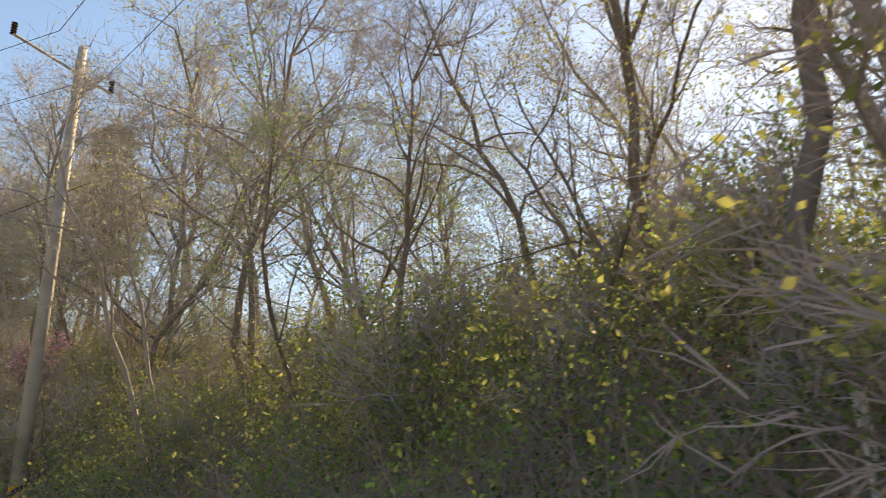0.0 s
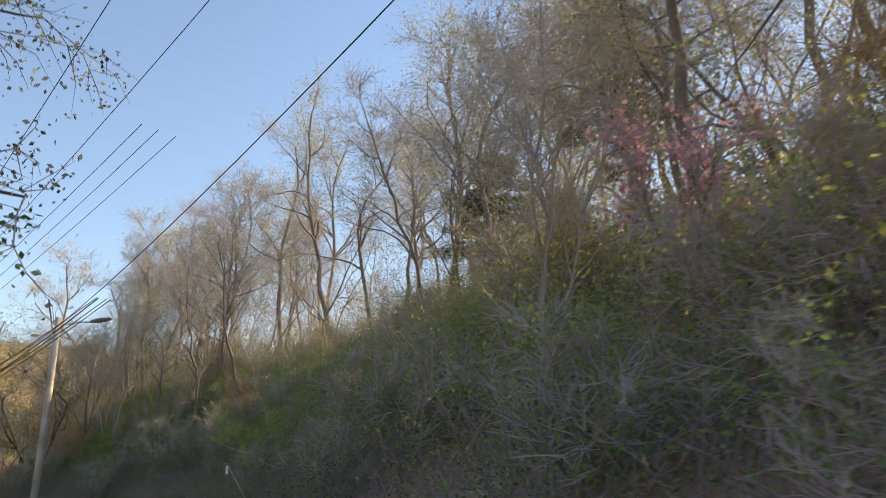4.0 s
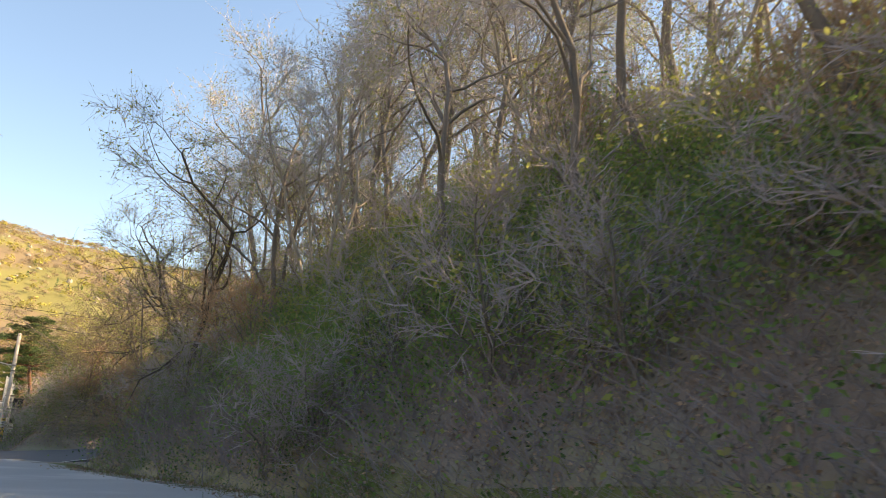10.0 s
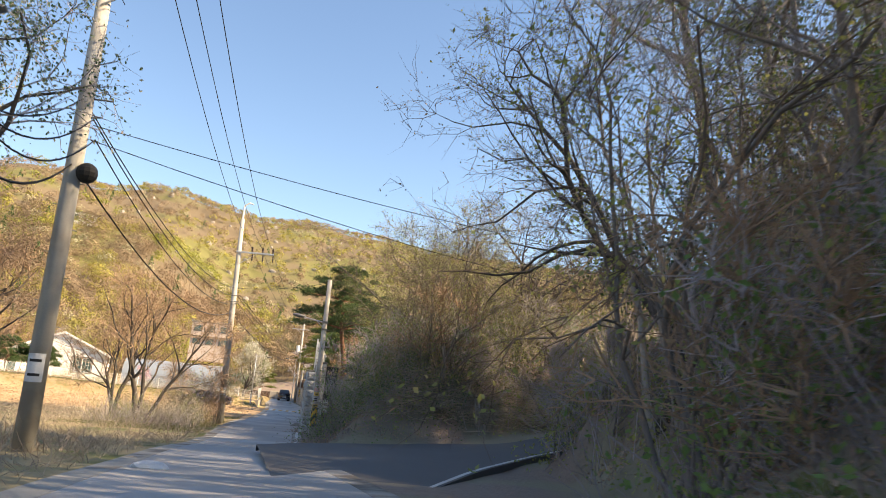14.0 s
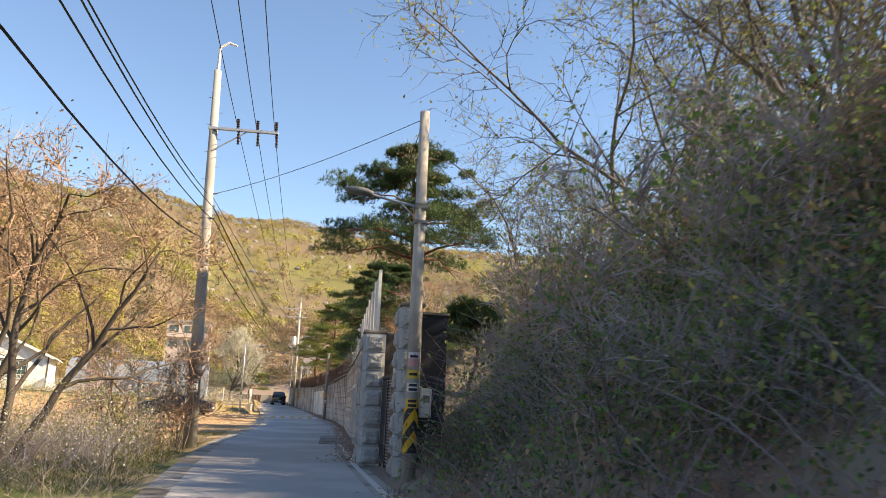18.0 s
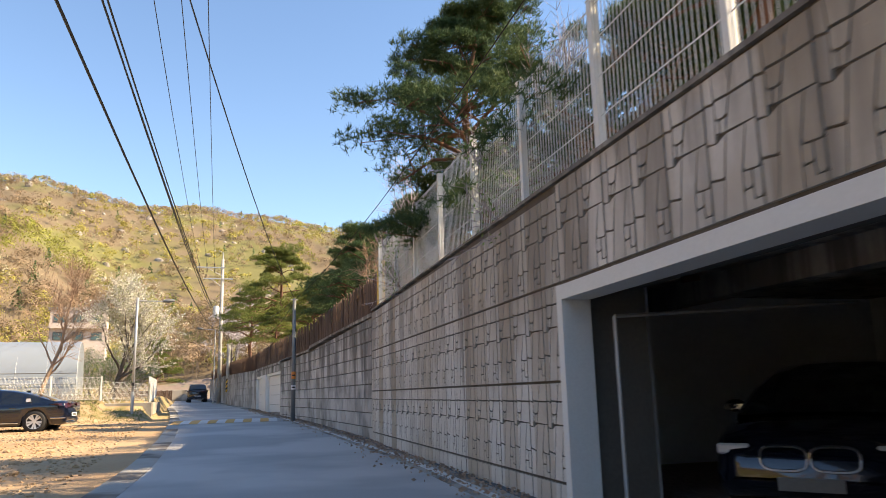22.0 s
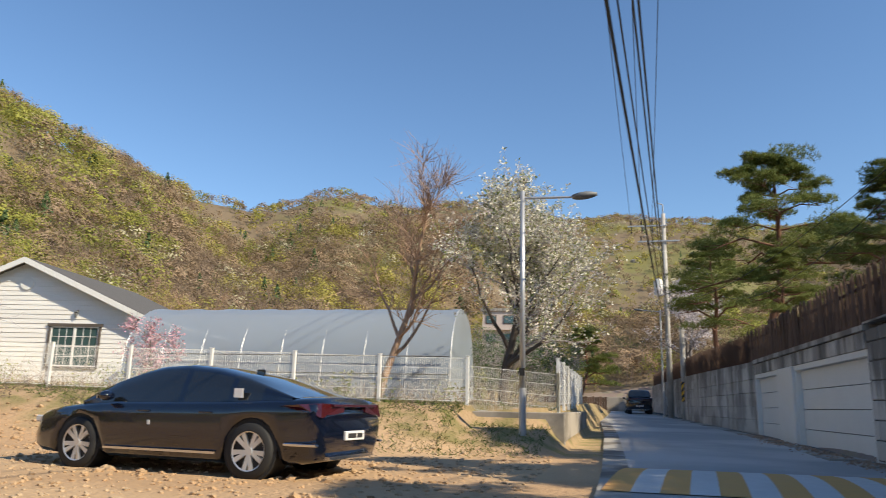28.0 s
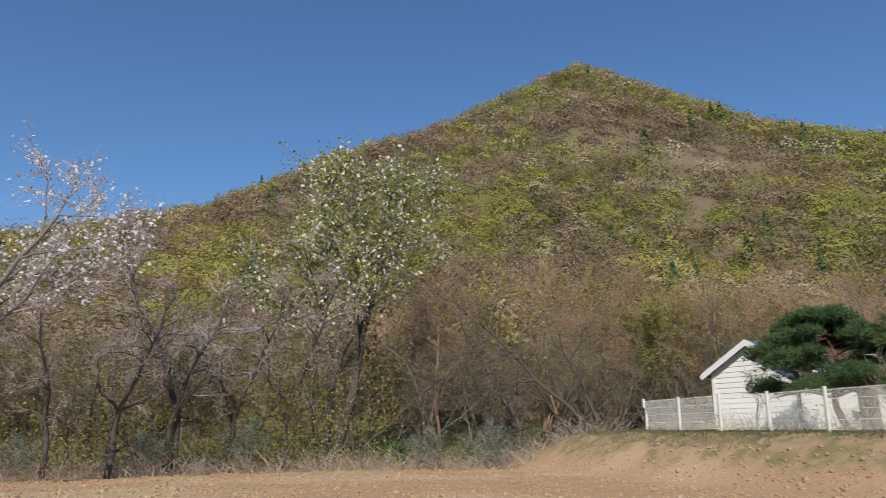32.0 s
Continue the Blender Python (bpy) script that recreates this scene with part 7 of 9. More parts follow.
fl.new(fb.outputs[0], fms.inputs[2])
fl.new(fms.outputs[0], fn["Material Output"].inputs["Surface"])
M_GLASS = bpy.data.materials.new("dark_window_glass")
gn, gl = nodes_of(M_GLASS)
gb = gn["Principled BSDF"]
gb.inputs["Base Color"].default_value, gb.inputs["Roughness"].default_value, gb.inputs["Specular IOR Level"].default_value = (0.05, 0.09, 0.09, 1), 0.06, 0.8


def clapboard(ob, x0, x1, y, z0, height_at, step=0.19, gaps=()):
    """Overlapping boards on a wall facing local -y; height_at(x) bounds the gable; gaps are openings (xa, xb, za, zb)."""
    n = int(max(height_at(x0), height_at(x1), height_at((x0 + x1) / 2)) / step) + 1
    for k in range(n):
        za, zb = z0 + k * step, z0 + (k + 1) * step
        xs = np.linspace(x0, x1, 60)
        ok = [x for x in xs if z0 + height_at(x) >= zb - step * 0.4]
        if len(ok) < 2:
            continue
        runs = [(ok[0], ok[-1])]
        for ga, gb_, gz0, gz1 in gaps:
            if za < gz1 and zb > gz0:
                runs = [r for a, b in runs for r in ((a, min(b, ga)), (max(a, gb_), b)) if r[1] - r[0] > 0.02]
        for a, b in runs:
            bm = bmesh.new()
            vs = [bm.verts.new(p) for p in ((a, y - 0.03, za), (b, y - 0.03, za), (b, y - 0.008, zb), (a, y - 0.008, zb), (a, y, za), (b, y, za))]
            bm.faces.new((vs[0], vs[1], vs[2], vs[3]))
            bm.faces.new((vs[4], vs[5], vs[1], vs[0]))
            part("board", bm, M_SIDING, ob)


def window_unit(ob, x0, x1, y, z0, z1, bars=True):
    w = part("window", boxes((x0 - 0.09, x0, y - 0.07, y, z0 - 0.09, z1 + 0.12), (x1, x1 + 0.09, y - 0.07, y, z0 - 0.09, z1 + 0.12), (x0 - 0.14, x1 + 0.14, y - 0.09, y, z1, z1 + 0.12), (x0, x1, y - 0.07, y, z0 - 0.09, z0)), M_TRIM, ob, "dark trimmed window surround")
    part("sash", boxes((x0, x0 + 0.05, y - 0.04, y + 0.02, z0, z1), (x1 - 0.05, x1, y - 0.04, y + 0.02, z0, z1), ((x0 + x1) / 2 - 0.05, (x0 + x1) / 2 + 0.05, y - 0.045, y + 0.02, z0, z1), (x0, x1, y - 0.04, y + 0.02, z0, z0 + 0.05), (x0, x1, y - 0.04, y + 0.02, z1 - 0.05, z1)), M_WHITEPAINT, w, "white window sash")
    for xa, xb in ((x0 + 0.05, (x0 + x1) / 2 - 0.05), ((x0 + x1) / 2 + 0.05, x1 - 0.05)):
        part("pane", boxes((xa, xb, y - 0.01, y, z0 + 0.05, z1 - 0.05)), M_GLASS, w)
        if bars:
            bm = bmesh.new()
            for t in (1 / 3, 2 / 3):
                box(bm, xa + (xb - xa) * t - 0.01, xa + (xb - xa) * t + 0.01, y - 0.02, y - 0.01, z0 + 0.05, z1 - 0.05)
            for t in (0.25, 0.5, 0.75):
                zz = z0 + (z1 - z0) * t
                box(bm, xa, xb, y - 0.02, y - 0.01, zz - 0.01, zz + 0.01)
            part("glazing_bars", bm, M_WHITEPAINT, w)


def gable_house(name, label, x, y, z, rz, w, length, eave, ridge, roof_mat, over=0.35, windows=(), side_windows=()):
    ob = thing(name, label, "house", x, y, z, rz)
    bm = bmesh.new()
    extrude_xz(bm, [(0, -0.6), (w, -0.6), (w, eave), (w / 2, ridge), (0, eave)], 0.0, length)
    part("wall", bm, M_SIDING, ob)
    gaps = [(a - 0.05, b + 0.05, c - 0.05, d + 0.1) for a, b, c, d in windows]
    clapboard(ob, 0, w, -0.002, 0.0, lambda q: eave + (ridge - eave) * (1 - abs(q - w / 2) / (w / 2)) - 0.02, gaps=gaps)
    sl = (ridge - eave) / (w / 2)
    for sgn in (-1, 1):
        bm = bmesh.new()
        t = 0.1
        xo = w / 2 + sgn * (w / 2 + over)
        zo = eave - sl * over
        extrude_xz(bm, [(w / 2, ridge + 0.03), (xo, zo + 0.03), (xo, zo + 0.03 + t), (w / 2, ridge + 0.03 + t)], -over, length + over)
        part("roof", bm, roof_mat, ob)
        bm = bmesh.new()
        extrude_xz(bm, [(w / 2, ridge - 0.1), (xo, zo - 0.1), (xo, zo + 0.135), (w / 2, ridge + 0.135)], -over - 0.04, -over)
        part("barge_board", bm, M_WHITEPAINT, ob, "white barge board")
        part("gutter", boxes((min(xo, xo + sgn * 0.09), max(xo, xo + sgn * 0.09), -over, length + over, zo - 0.02, zo + 0.08)), M_WHITEPAINT, ob)
        cx = 0.0 if sgn < 0 else w
        part("corner_trim", boxes((cx - 0.06, cx + 0.06, -0.045, 0.06, -0.4, eave - 0.02)), M_TRIM if sgn > 0 else M_WHITEPAINT, ob)
    for wdw in windows:
        window_unit(ob, wdw[0], wdw[1], -0.012, wdw[2], wdw[3])
    return ob


HU = 11.0
HX, HY = -30.4, 58.95
house = gable_house("house", "white clapboard bungalow with a grey shingle gable roof behind the fence", HX, HY, 1.35, HU, 9.7, 9.0, 3.05, 5.2, M_ROOF, 0.45, windows=((6.1, 8.1, 0.95, 2.55), (1.8, 3.2, 1.25, 2.6)))
part("vent", tubes(((4.85, -0.02, 4.3), (4.85, -0.08, 4.3), 0.28), sides=16), M_WHITEPAINT, house, "round white gable vent")
part("wall_lamp", tubes(((7.1, -0.02, 3.2), (7.1, -0.1, 3.1), 0.05, 0.08), ((7.1, -0.1, 3.1), (7.1, -0.1, 2.9), 0.07, 0.03), sides=8), M_GREYSTEEL, house)
shed = gable_house("shed", "small white clapboard shed with a blue metal roof behind the fence", -34.9, 51.4, 1.75, 28, 3.2, 4.5, 2.3, 3.25, M_BLUEROOF, 0.3)
annex = thing("house_annex", "low white annex wall and door beside the bungalow", "annex", -32.3, 56.2, 1.5, 22)
part("wall", boxes((0, 3.6, 0, 3, -0.5, 2.2)), M_SIDING, annex)
for k in range(11):
    part("board", boxes((0, 3.6, -0.03, 0, k * 0.2, k * 0.2 + 0.19)), M_SIDING, annex)
part("roof", boxes((-0.2, 3.8, -0.4, 3.2, 2.2, 2.32)), M_WHITEPAINT, annex)
part("door", boxes((2.4, 3.2, -0.06, -0.03, 0, 2.0)), M_GLASS, annex)

# greenhouse with film over hoops
gh = thing("greenhouse", "long polytunnel greenhouse of cloudy film over steel hoops", "greenhouse", -7.1, 57.3, 1.05, 180 + 4)
GLN, GW, GH = 11.2, 5.6, 3.35


def arch(t, w=GW, h=GH):
    """A point of the hoop: upright sides, round top."""
    a = math.pi * t
    return w / 2 - w / 2 * math.copysign(abs(math.cos(a)) ** 0.8, math.cos(a)), h * math.sin(a) ** 0.75


AR = [arch(k / 22) for k in range(23)]
bm = bmesh.new()
rows = []
for i in range(int(GLN / 0.7) + 1):
    xx = i * 0.7
    sagk = 0.05 if i % 2 else 0.0
    rows.append([bm.verts.new((xx, -w, h - sagk * math.sin(math.pi * k / 22))) for k, (w, h) in enumerate(AR)])
for a, b in zip(rows, rows[1:]):
    for k in range(22):
        bm.faces.new((a[k], a[k + 1], b[k + 1], b[k]))
part("film", bm, M_FILM, gh, "cloudy translucent film cover", smooth=True)
for xx in (0.0, int(GLN / 0.7) * 0.7):
    bm = bmesh.new()
    bm.faces.new([bm.verts.new((xx, -w, h)) for w, h in AR])
    part("end_film", bm, M_FILM, gh)
for i in range(0, int(GLN / 1.4) + 1):
    bm = bmesh.new()
    rings = []
    for k, (w0, h0) in enumerate(AR):
        wa, ha = AR[max(k - 1, 0)]
        wb, hb = AR[min(k + 1, len(AR) - 1)]
        dn = Vector((0, hb - ha, wb - wa)).normalized()
        rings.append([bm.verts.new(Vector((i * 1.4, -w0, h0 - 0.03)) + Vector((1, 0, 0)) * 0.018 * math.cos(a) + dn * 0.018 * math.sin(a)) for a in (0, 1.57, 3.14, 4.71)])
    for a, b in zip(rings, rings[1:]):
        for k in range(4):
            bm.faces.new((a[k], a[(k + 1) % 4], b[(k + 1) % 4], b[k]))
    part("hoop", bm, M_STEEL, gh)
for zz in (1.0, 1.55):
    for yy in (0.02,):
        part("side_rail", tubes(((0, -arch(0.03)[0] + 0.06, zz), (GLN - 0.4, -arch(0.03)[0] + 0.06, zz), 0.025), sides=6), M_GREYSTEEL, gh)
        part("side_rail", tubes(((0, -GW - 0.02, zz), (GLN - 0.4, -GW - 0.02, zz), 0.025), sides=6), M_GREYSTEEL, gh)

# white mesh fence round the terrace
fz = lambda x, y: ground_at(x, y + 0.35) + 0.02  # noqa: E731
fence_line("terrace_fence", "white welded mesh fence round the raised terrace", [(-3.26, 51.56), (-33.1, 47.68)], fz, 0.98, 2.0, 0.05, 0.0045, 0.07, sink=0.12)
fence_line("terrace_fence", "white mesh fence returning along the road", [(-3.26, 51.56), (-3.6, 66.0)], lambda x, y: ground_at(-4.2, y) + 0.02, 0.98, 2.0, 0.05, 0.0045, 0.07, sink=0.12)
fence_line("terrace_fence", "white mesh fence stepping down at the terrace end", [(-33.1, 47.68), (-37.5, 49.8)], lambda x, y: ground_at(-33.1, 48.2) - 0.25, 0.98, 2.0, 0.05, 0.0045, 0.07, sink=0.3)
M_PLINTH = mat("stained_concrete", (0.42, 0.38, 0.32), (0.3, 0.27, 0.23), rough=0.9, scale=1.5, fine=20, bump=0.4, c=(0.2, 0.18, 0.15), cscale=0.9)
pl = tagged(new("corner_wall"), "stained concrete retaining corner under the white fence", "retaining wall", kind="structure")
part("front", boxes((-5.1, -3.1, 51.2, 51.45, -0.2, 1.02), bevel=0.015), M_PLINTH, pl)
part("return", boxes((-3.35, -3.1, 51.46, 60.0, -0.2, 1.02), bevel=0.015), M_PLINTH, pl)


# ---------- cars ----------
def paint(name, col, rough=0.25):
    m = bpy.data.materials.new(name)
    n, l = nodes_of(m)
    b = n["Principled BSDF"]
    b.inputs["Base Color"].default_value, b.inputs["Roughness"].default_value = (*col, 1), rough
    b.inputs["Coat Weight"].default_value, b.inputs["Coat Roughness"].default_value = 1.0, 0.04
    noise_ = n.new("ShaderNodeTexNoise")
    noise_.inputs["Scale"].default_value = 6
    mr = n.new("ShaderNodeMapRange")
    mr.inputs["To Min"].default_value, mr.inputs["To Max"].default_value = rough * 0.8, rough * 1.4
    l.new(noise_.outputs["Fac"], mr.inputs["Value"])
    l.new(mr.outputs["Result"], b.inputs["Roughness"])
    return m


M_CARPAINT = paint("black_car_paint", (0.003, 0.005, 0.014), 0.12)
M_CARGLASS = paint("tinted_car_glass", (0.01, 0.012, 0.014), 0.05)
M_CHROME = mat("chrome", (0.75, 0.75, 0.76), (0.68, 0.68, 0.7), rough=0.15, metal=1.0, bump=0)
M_ALLOY = mat("alloy_wheel", (0.7, 0.7, 0.7), (0.6, 0.6, 0.6), rough=0.35, metal=0.7, bump=0.05)
M_TAIL = paint("red_tail_lamp", (0.05, 0.005, 0.007), 0.15)
M_HEAD = paint("clear_head_lamp", (0.5, 0.52, 0.54), 0.1)


def loft(bm, sections, closed=True):
    rings = [[bm.verts.new(p) for p in s] for s in sections]
    n = len(rings[0])
    for a, b in zip(rings, rings[1:]):
        for k in range(n if closed else n - 1):
            bm.faces.new((a[k], a[(k + 1) % n], b[(k + 1) % n], b[k]))
    return rings


def wheel(parent, x, y, side, r=0.355, w=0.235):
    """A wheel whose outer face looks along side (+1 or -1) in y."""
    wh = new("wheel")
    wh.parent = parent
    wh.matrix_basis = Matrix.Translation((x, y, r))
    bm = bmesh.new()
    prof = [(r * 0.70, -w / 2), (r * 0.93, -w / 2), (r, -w / 2 + 0.035), (r, w / 2 - 0.035), (r * 0.93, w / 2), (r * 0.70, w / 2)]
    n = 36
    rings = [[bm.verts.new((rr * math.cos(2 * math.pi * i / n), yy, rr * math.sin(2 * math.pi * i / n))) for rr, yy in prof] for i in range(n)]
    for i in range(n):
        a, b = rings[i], rings[(i + 1) % n]
        for k in range(len(prof) - 1):
            bm.faces.new((a[k], b[k], b[k + 1], a[k + 1]))
    bmesh.ops.recalc_face_normals(bm, faces=bm.faces)
    part("tyre", bm, M_BLACK, wh, smooth=True)
    bm = bmesh.new()
    o = side * (w / 2 - 0.02)
    tube(bm, (0, -side * 0.05, 0), (0, o * 0.3, 0), r * 0.69, r * 0.69, 32)
    part("rim_barrel", bm, M_GREYSTEEL, wh)
    bm = bmesh.new()
    for k in range(10):
        a = 2 * math.pi * k / 10 + (0.1 if k % 2 else -0.1)
        ca, sa = math.cos(a), math.sin(a)
        wd0, wd1 = 0.02, 0.034
        pts = []
        for rad, wd, yy in ((0.05, wd0, o), (r * 0.67, wd1, o + side * 0.008)):
            pts += [(rad * ca - wd * sa, yy, rad * sa + wd * ca), (rad * ca + wd * sa, yy, rad * sa - wd * ca)]
        vs = [bm.verts.new(p) for p in pts] + [bm.verts.new((p[0], p[1] - side * 0.04, p[2])) for p in pts]
        for f in ((0, 1, 3, 2), (4, 6, 7, 5), (0, 2, 6, 4), (1, 5, 7, 3), (0, 4, 5, 1), (2, 3, 7, 6)):
            bm.faces.new([vs[i] for i in f])
    bmesh.ops.recalc_face_normals(bm, faces=bm.faces)
    part("spokes", bm, M_ALLOY, wh)
    bm = bmesh.new()
    n = 32
    a = [bm.verts.new((r * 0.66 * math.cos(2 * math.pi * i / n), o + side * 0.008, r * 0.66 * math.sin(2 * math.pi * i / n))) for i in range(n)]
    b = [bm.verts.new((r * 0.715 * math.cos(2 * math.pi * i / n), o + side * 0.016, r * 0.715 * math.sin(2 * math.pi * i / n))) for i in range(n)]
    for i in range(n):
        bm.faces.new((a[i], a[(i + 1) % n], b[(i + 1) % n], b[i]))
    tube(bm, (0, o - side * 0.02, 0), (0, o + side * 0.012, 0), 0.06, 0.055, 14)
    part("rim", bm, M_ALLOY, wh, "silver alloy rim")
    return wh


def sedan(label, x, y, z, rz, suv=False):
    """A fastback saloon, nose towards local +x; origin on the ground at the middle of the wheelbase."""
    ob = thing("car", label, "car", x, y, z, rz)
    L0, L1 = (-2.45, 2.55) if not suv else (-2.2, 2.45)
    W = 0.93 if not suv else 0.92
    # stations: x, half width at sill, half width at belt, z bottom, z belt, z centre of the deck
    st = [(L0, 0.72, 0.74, 0.42, 0.80, 0.84), (L0 + 0.06, 0.80, 0.84, 0.28, 0.98, 1.03), (L0 + 0.22, 0.86, 0.89, 0.22, 1.01, 1.065), (-1.75, 0.90, 0.915, 0.2, 1.0, 1.06), (-1.0, 0.92, 0.93, 0.19, 0.965, 1.0), (0.0, 0.925, 0.935, 0.19, 0.945, 0.98),
          (0.9, 0.925, 0.93, 0.19, 0.93, 0.97), (1.35, 0.915, 0.915, 0.2, 0.90, 0.955), (1.9, 0.90, 0.885, 0.2, 0.84, 0.9), (2.25, 0.86, 0.83, 0.22, 0.77, 0.82), (L1 - 0.12, 0.78, 0.75, 0.26, 0.68, 0.72), (L1, 0.62, 0.6, 0.36, 0.56, 0.58)]
    if suv:
        st = [(a, b, c, d + 0.03, e + 0.14, f + 0.15) for a, b, c, d, e, f in st]
    secs = []
    for sx, ws, wb, zb, zt, zc in st:
        half = [(ws * 0.9, zb), (ws, zb + 0.07), (ws + 0.012, (zb + zt) * 0.5 - 0.04), (wb + 0.018, zt - 0.16), (wb, zt - 0.05), (wb * 0.93, zt), (wb * 0.6, (zt + zc) / 2 + 0.012), (0, zc)]
        ring = [(sx, yy, zz) for yy, zz in half] + [(sx, -yy, zz) for yy, zz in half[-2::-1]]
        secs.append(ring)
    bm = bmesh.new()
    # finer stations for smooth lines
    arr = np.array(secs)
    xs = arr[:, 0, 0]
    fine = np.linspace(xs[0], xs[-1], 56)
    secs2 = [[tuple(np.interp(fx, xs, arr[:, k, c]) for c in range(3)) for k in range(arr.shape[1])] for fx in fine]
    rings = loft(bm, secs2)
    bm.faces.new(rings[0])
    bm.faces.new(rings[-1][::-1])
    WB0, WB1, AR_ = -1.45, 1.45, 0.405
    for v in bm.verts:
        for wxx in (WB0, WB1):
            dx, dz = v.co.x - wxx, v.co.z - 0.355
            if abs(v.co.y) > 0.6 and math.hypot(dx, dz) < AR_:
                k = AR_ / max(math.hypot(dx, dz), 1e-3)
                v.co.z = max(v.co.z, 0.355 + math.sqrt(max(AR_**2 - dx * dx, 0)))
    bmesh.ops.recalc_face_normals(bm, faces=bm.faces)
    part("body", bm, M_CARPAINT, ob, "glossy black painted body", smooth=True)
    # wheel wells
    bm = bmesh.new()
    for wxx in (WB0, WB1):
        for sy in (-1, 1):
            bm = bmesh.new()
            tube(bm, (wxx, sy * 0.55, 0.37), (wxx, sy * (W - 0.035), 0.37), 0.4, 0.4, 24)
            part("wheel_arch", bm, M_BLACK, ob)
    # cabin
    roof = 1.46 if not suv else 1.72
    cab = [(-2.0, 0.62, 1.04), (-1.6, 0.66, 1.17), (-1.15, 0.665, 1.31), (-0.6, 0.655, roof - 0.045), (-0.1, 0.645, roof), (0.3, 0.64, roof - 0.02), (0.6, 0.645, roof - 0.09), (0.95, 0.66, 1.25), (1.3, 0.68, 1.06), (1.5, 0.69, 0.94)]
    if suv:
        cab = [(-2.12, 0.7, 1.2), (-2.0, 0.69, 1.45), (-1.8, 0.68, roof - 0.05), (-1.0, 0.67, roof), (0.0, 0.66, roof), (0.5, 0.66, roof - 0.08), (0.9, 0.67, 1.45), (1.35, 0.69, 1.15)]
    arr = np.array(cab)
    fine = np.linspace(arr[0, 0], arr[-1, 0], 40)
    secs2 = []
    base = lambda q: float(np.interp(q, xs, [s[4] for s in st])) - 0.02  # noqa: E731
    wbelt = lambda q: float(np.interp(q, xs, [s[2] for s in st])) * 0.925  # noqa: E731
    for fx in fine:
        wr, zr = np.interp(fx, arr[:, 0], arr[:, 1]), np.interp(fx, arr[:, 0], arr[:, 2])
        zb, wb = base(fx), wbelt(fx)
        zr = max(zr, zb + 0.02)
        wr = min(wb, wb + (wr - wb) * (zr - zb) / (roof - zb) * 1.0)
        half = [(wb, zb), (wb + (wr - wb) * 0.45 + 0.012, zb + (zr - zb) * 0.45), (wr + 0.02, zb + (zr - zb) * 0.86), (wr * 0.9, zr - 0.012), (wr * 0.5, zr + 0.012), (0, zr + 0.018)]
        secs2.append([(fx, yy, zz) for yy, zz in half] + [(fx, -yy, zz) for yy, zz in half[-2::-1]])
    bm = bmesh.new()
    rings = loft(bm, secs2, closed=False)
    bmesh.ops.recalc_face_normals(bm, faces=bm.faces)
    bm.faces.ensure_lookup_table()
    nk = len(rings[0]) - 1
    for i in range(len(rings) - 1):
        fx = (fine[i] + fine[i + 1]) / 2
        for k in range(nk):
            f = bm.faces[i * nk + k]
            side_ = k in (0, 1, nk - 2, nk - 1)
            pillar_ = abs(fx + 0.22) < 0.05 or fx > 1.12 or fx < (-1.55 if not suv else -1.9) or abs(fx + 1.08) < 0.04
            top_ = not side_ and (-1.0 < fx < 0.42)
            f.material_index = 0 if ((side_ and pillar_) or top_ or (k in (2, nk - 3) and -1.0 < fx < 0.5)) else 1
    part("cabin", bm, [M_CARPAINT, M_CARGLASS], ob, "dark tinted glass cabin with black roof", smooth=True)
    for wxx in (WB0, WB1):
        for sy in (-1, 1):
            wheel(ob, wxx, sy * (W - 0.11), sy)
    for sy in (-1, 1):
        part("sill_strip", boxes((-0.95, 0.95, min(sy * 0.935, sy * 0.95), max(sy * 0.935, sy * 0.95), 0.3, 0.33)), M_CHROME, ob, "chrome sill strip")
        for hx in (-0.75, 0.28):
            part("door_handle", boxes((hx - 0.11, hx + 0.11, min(sy * 0.93, sy * 0.965), max(sy * 0.93, sy * 0.965), 0.81, 0.84), bevel=0.01), M_CARPAINT, ob)
        bm = bmesh.new()
        bmesh.ops.create_uvsphere(bm, u_segments=12, v_segments=8, radius=1, matrix=Matrix.LocRotScale((0.92, sy * 1.0, 1.01 + (0.12 if suv else 0)), None, (0.09, 0.12, 0.07)))
        part("wing_mirror", bm, M_CARPAINT, ob, smooth=True)
        part("mirror_cap", boxes((0.98, 1.0, min(sy * 0.9, sy * 1.1), max(sy * 0.9, sy * 1.1), 0.97 + (0.12 if suv else 0), 1.03 + (0.12 if suv else 0))), M_CHROME, ob)
        zl = 0.88 + (0.12 if suv else 0)
        bm = bmesh.new()
        vs = [(L0 + 0.02, sy * 0.3, zl - 0.02), (L0 + 0.02, sy * 0.3, zl + 0.07), (L0 + 0.07, sy * 0.78, zl + 0.09), (L0 + 0.32, sy * 0.93, zl + 0.07), (L0 + 0.55, sy * 0.945, zl + 0.05), (L0 + 0.3, sy * 0.935, zl), (L0 + 0.05, sy * 0.82, zl - 0.09)]
        a = [bm.verts.new((p[0] - 0.03, p[1] * 1.012, p[2])) for p in vs]
        b = [bm.verts.new((p[0] + 0.06, p[1] * 0.95, p[2])) for p in vs]
        bm.faces.new(a)
        bm.faces.new(b[::-1])
        for i in range(len(a)):
            bm.faces.new((a[i], a[(i + 1) % len(a)], b[(i + 1) % len(a)], b[i]))
        bmesh.ops.recalc_face_normals(bm, faces=bm.faces)
        part("tail_lamp", bm, M_TAIL, ob, "dark red tail lamp")
        part("head_lamp", boxes((L1 - 0.42, L1 - 0.1, min(sy * 0.5, sy * 0.8), max(sy * 0.5, sy * 0.8), zl - 0.27, zl - 0.17), bevel=0.02), M_HEAD, ob)
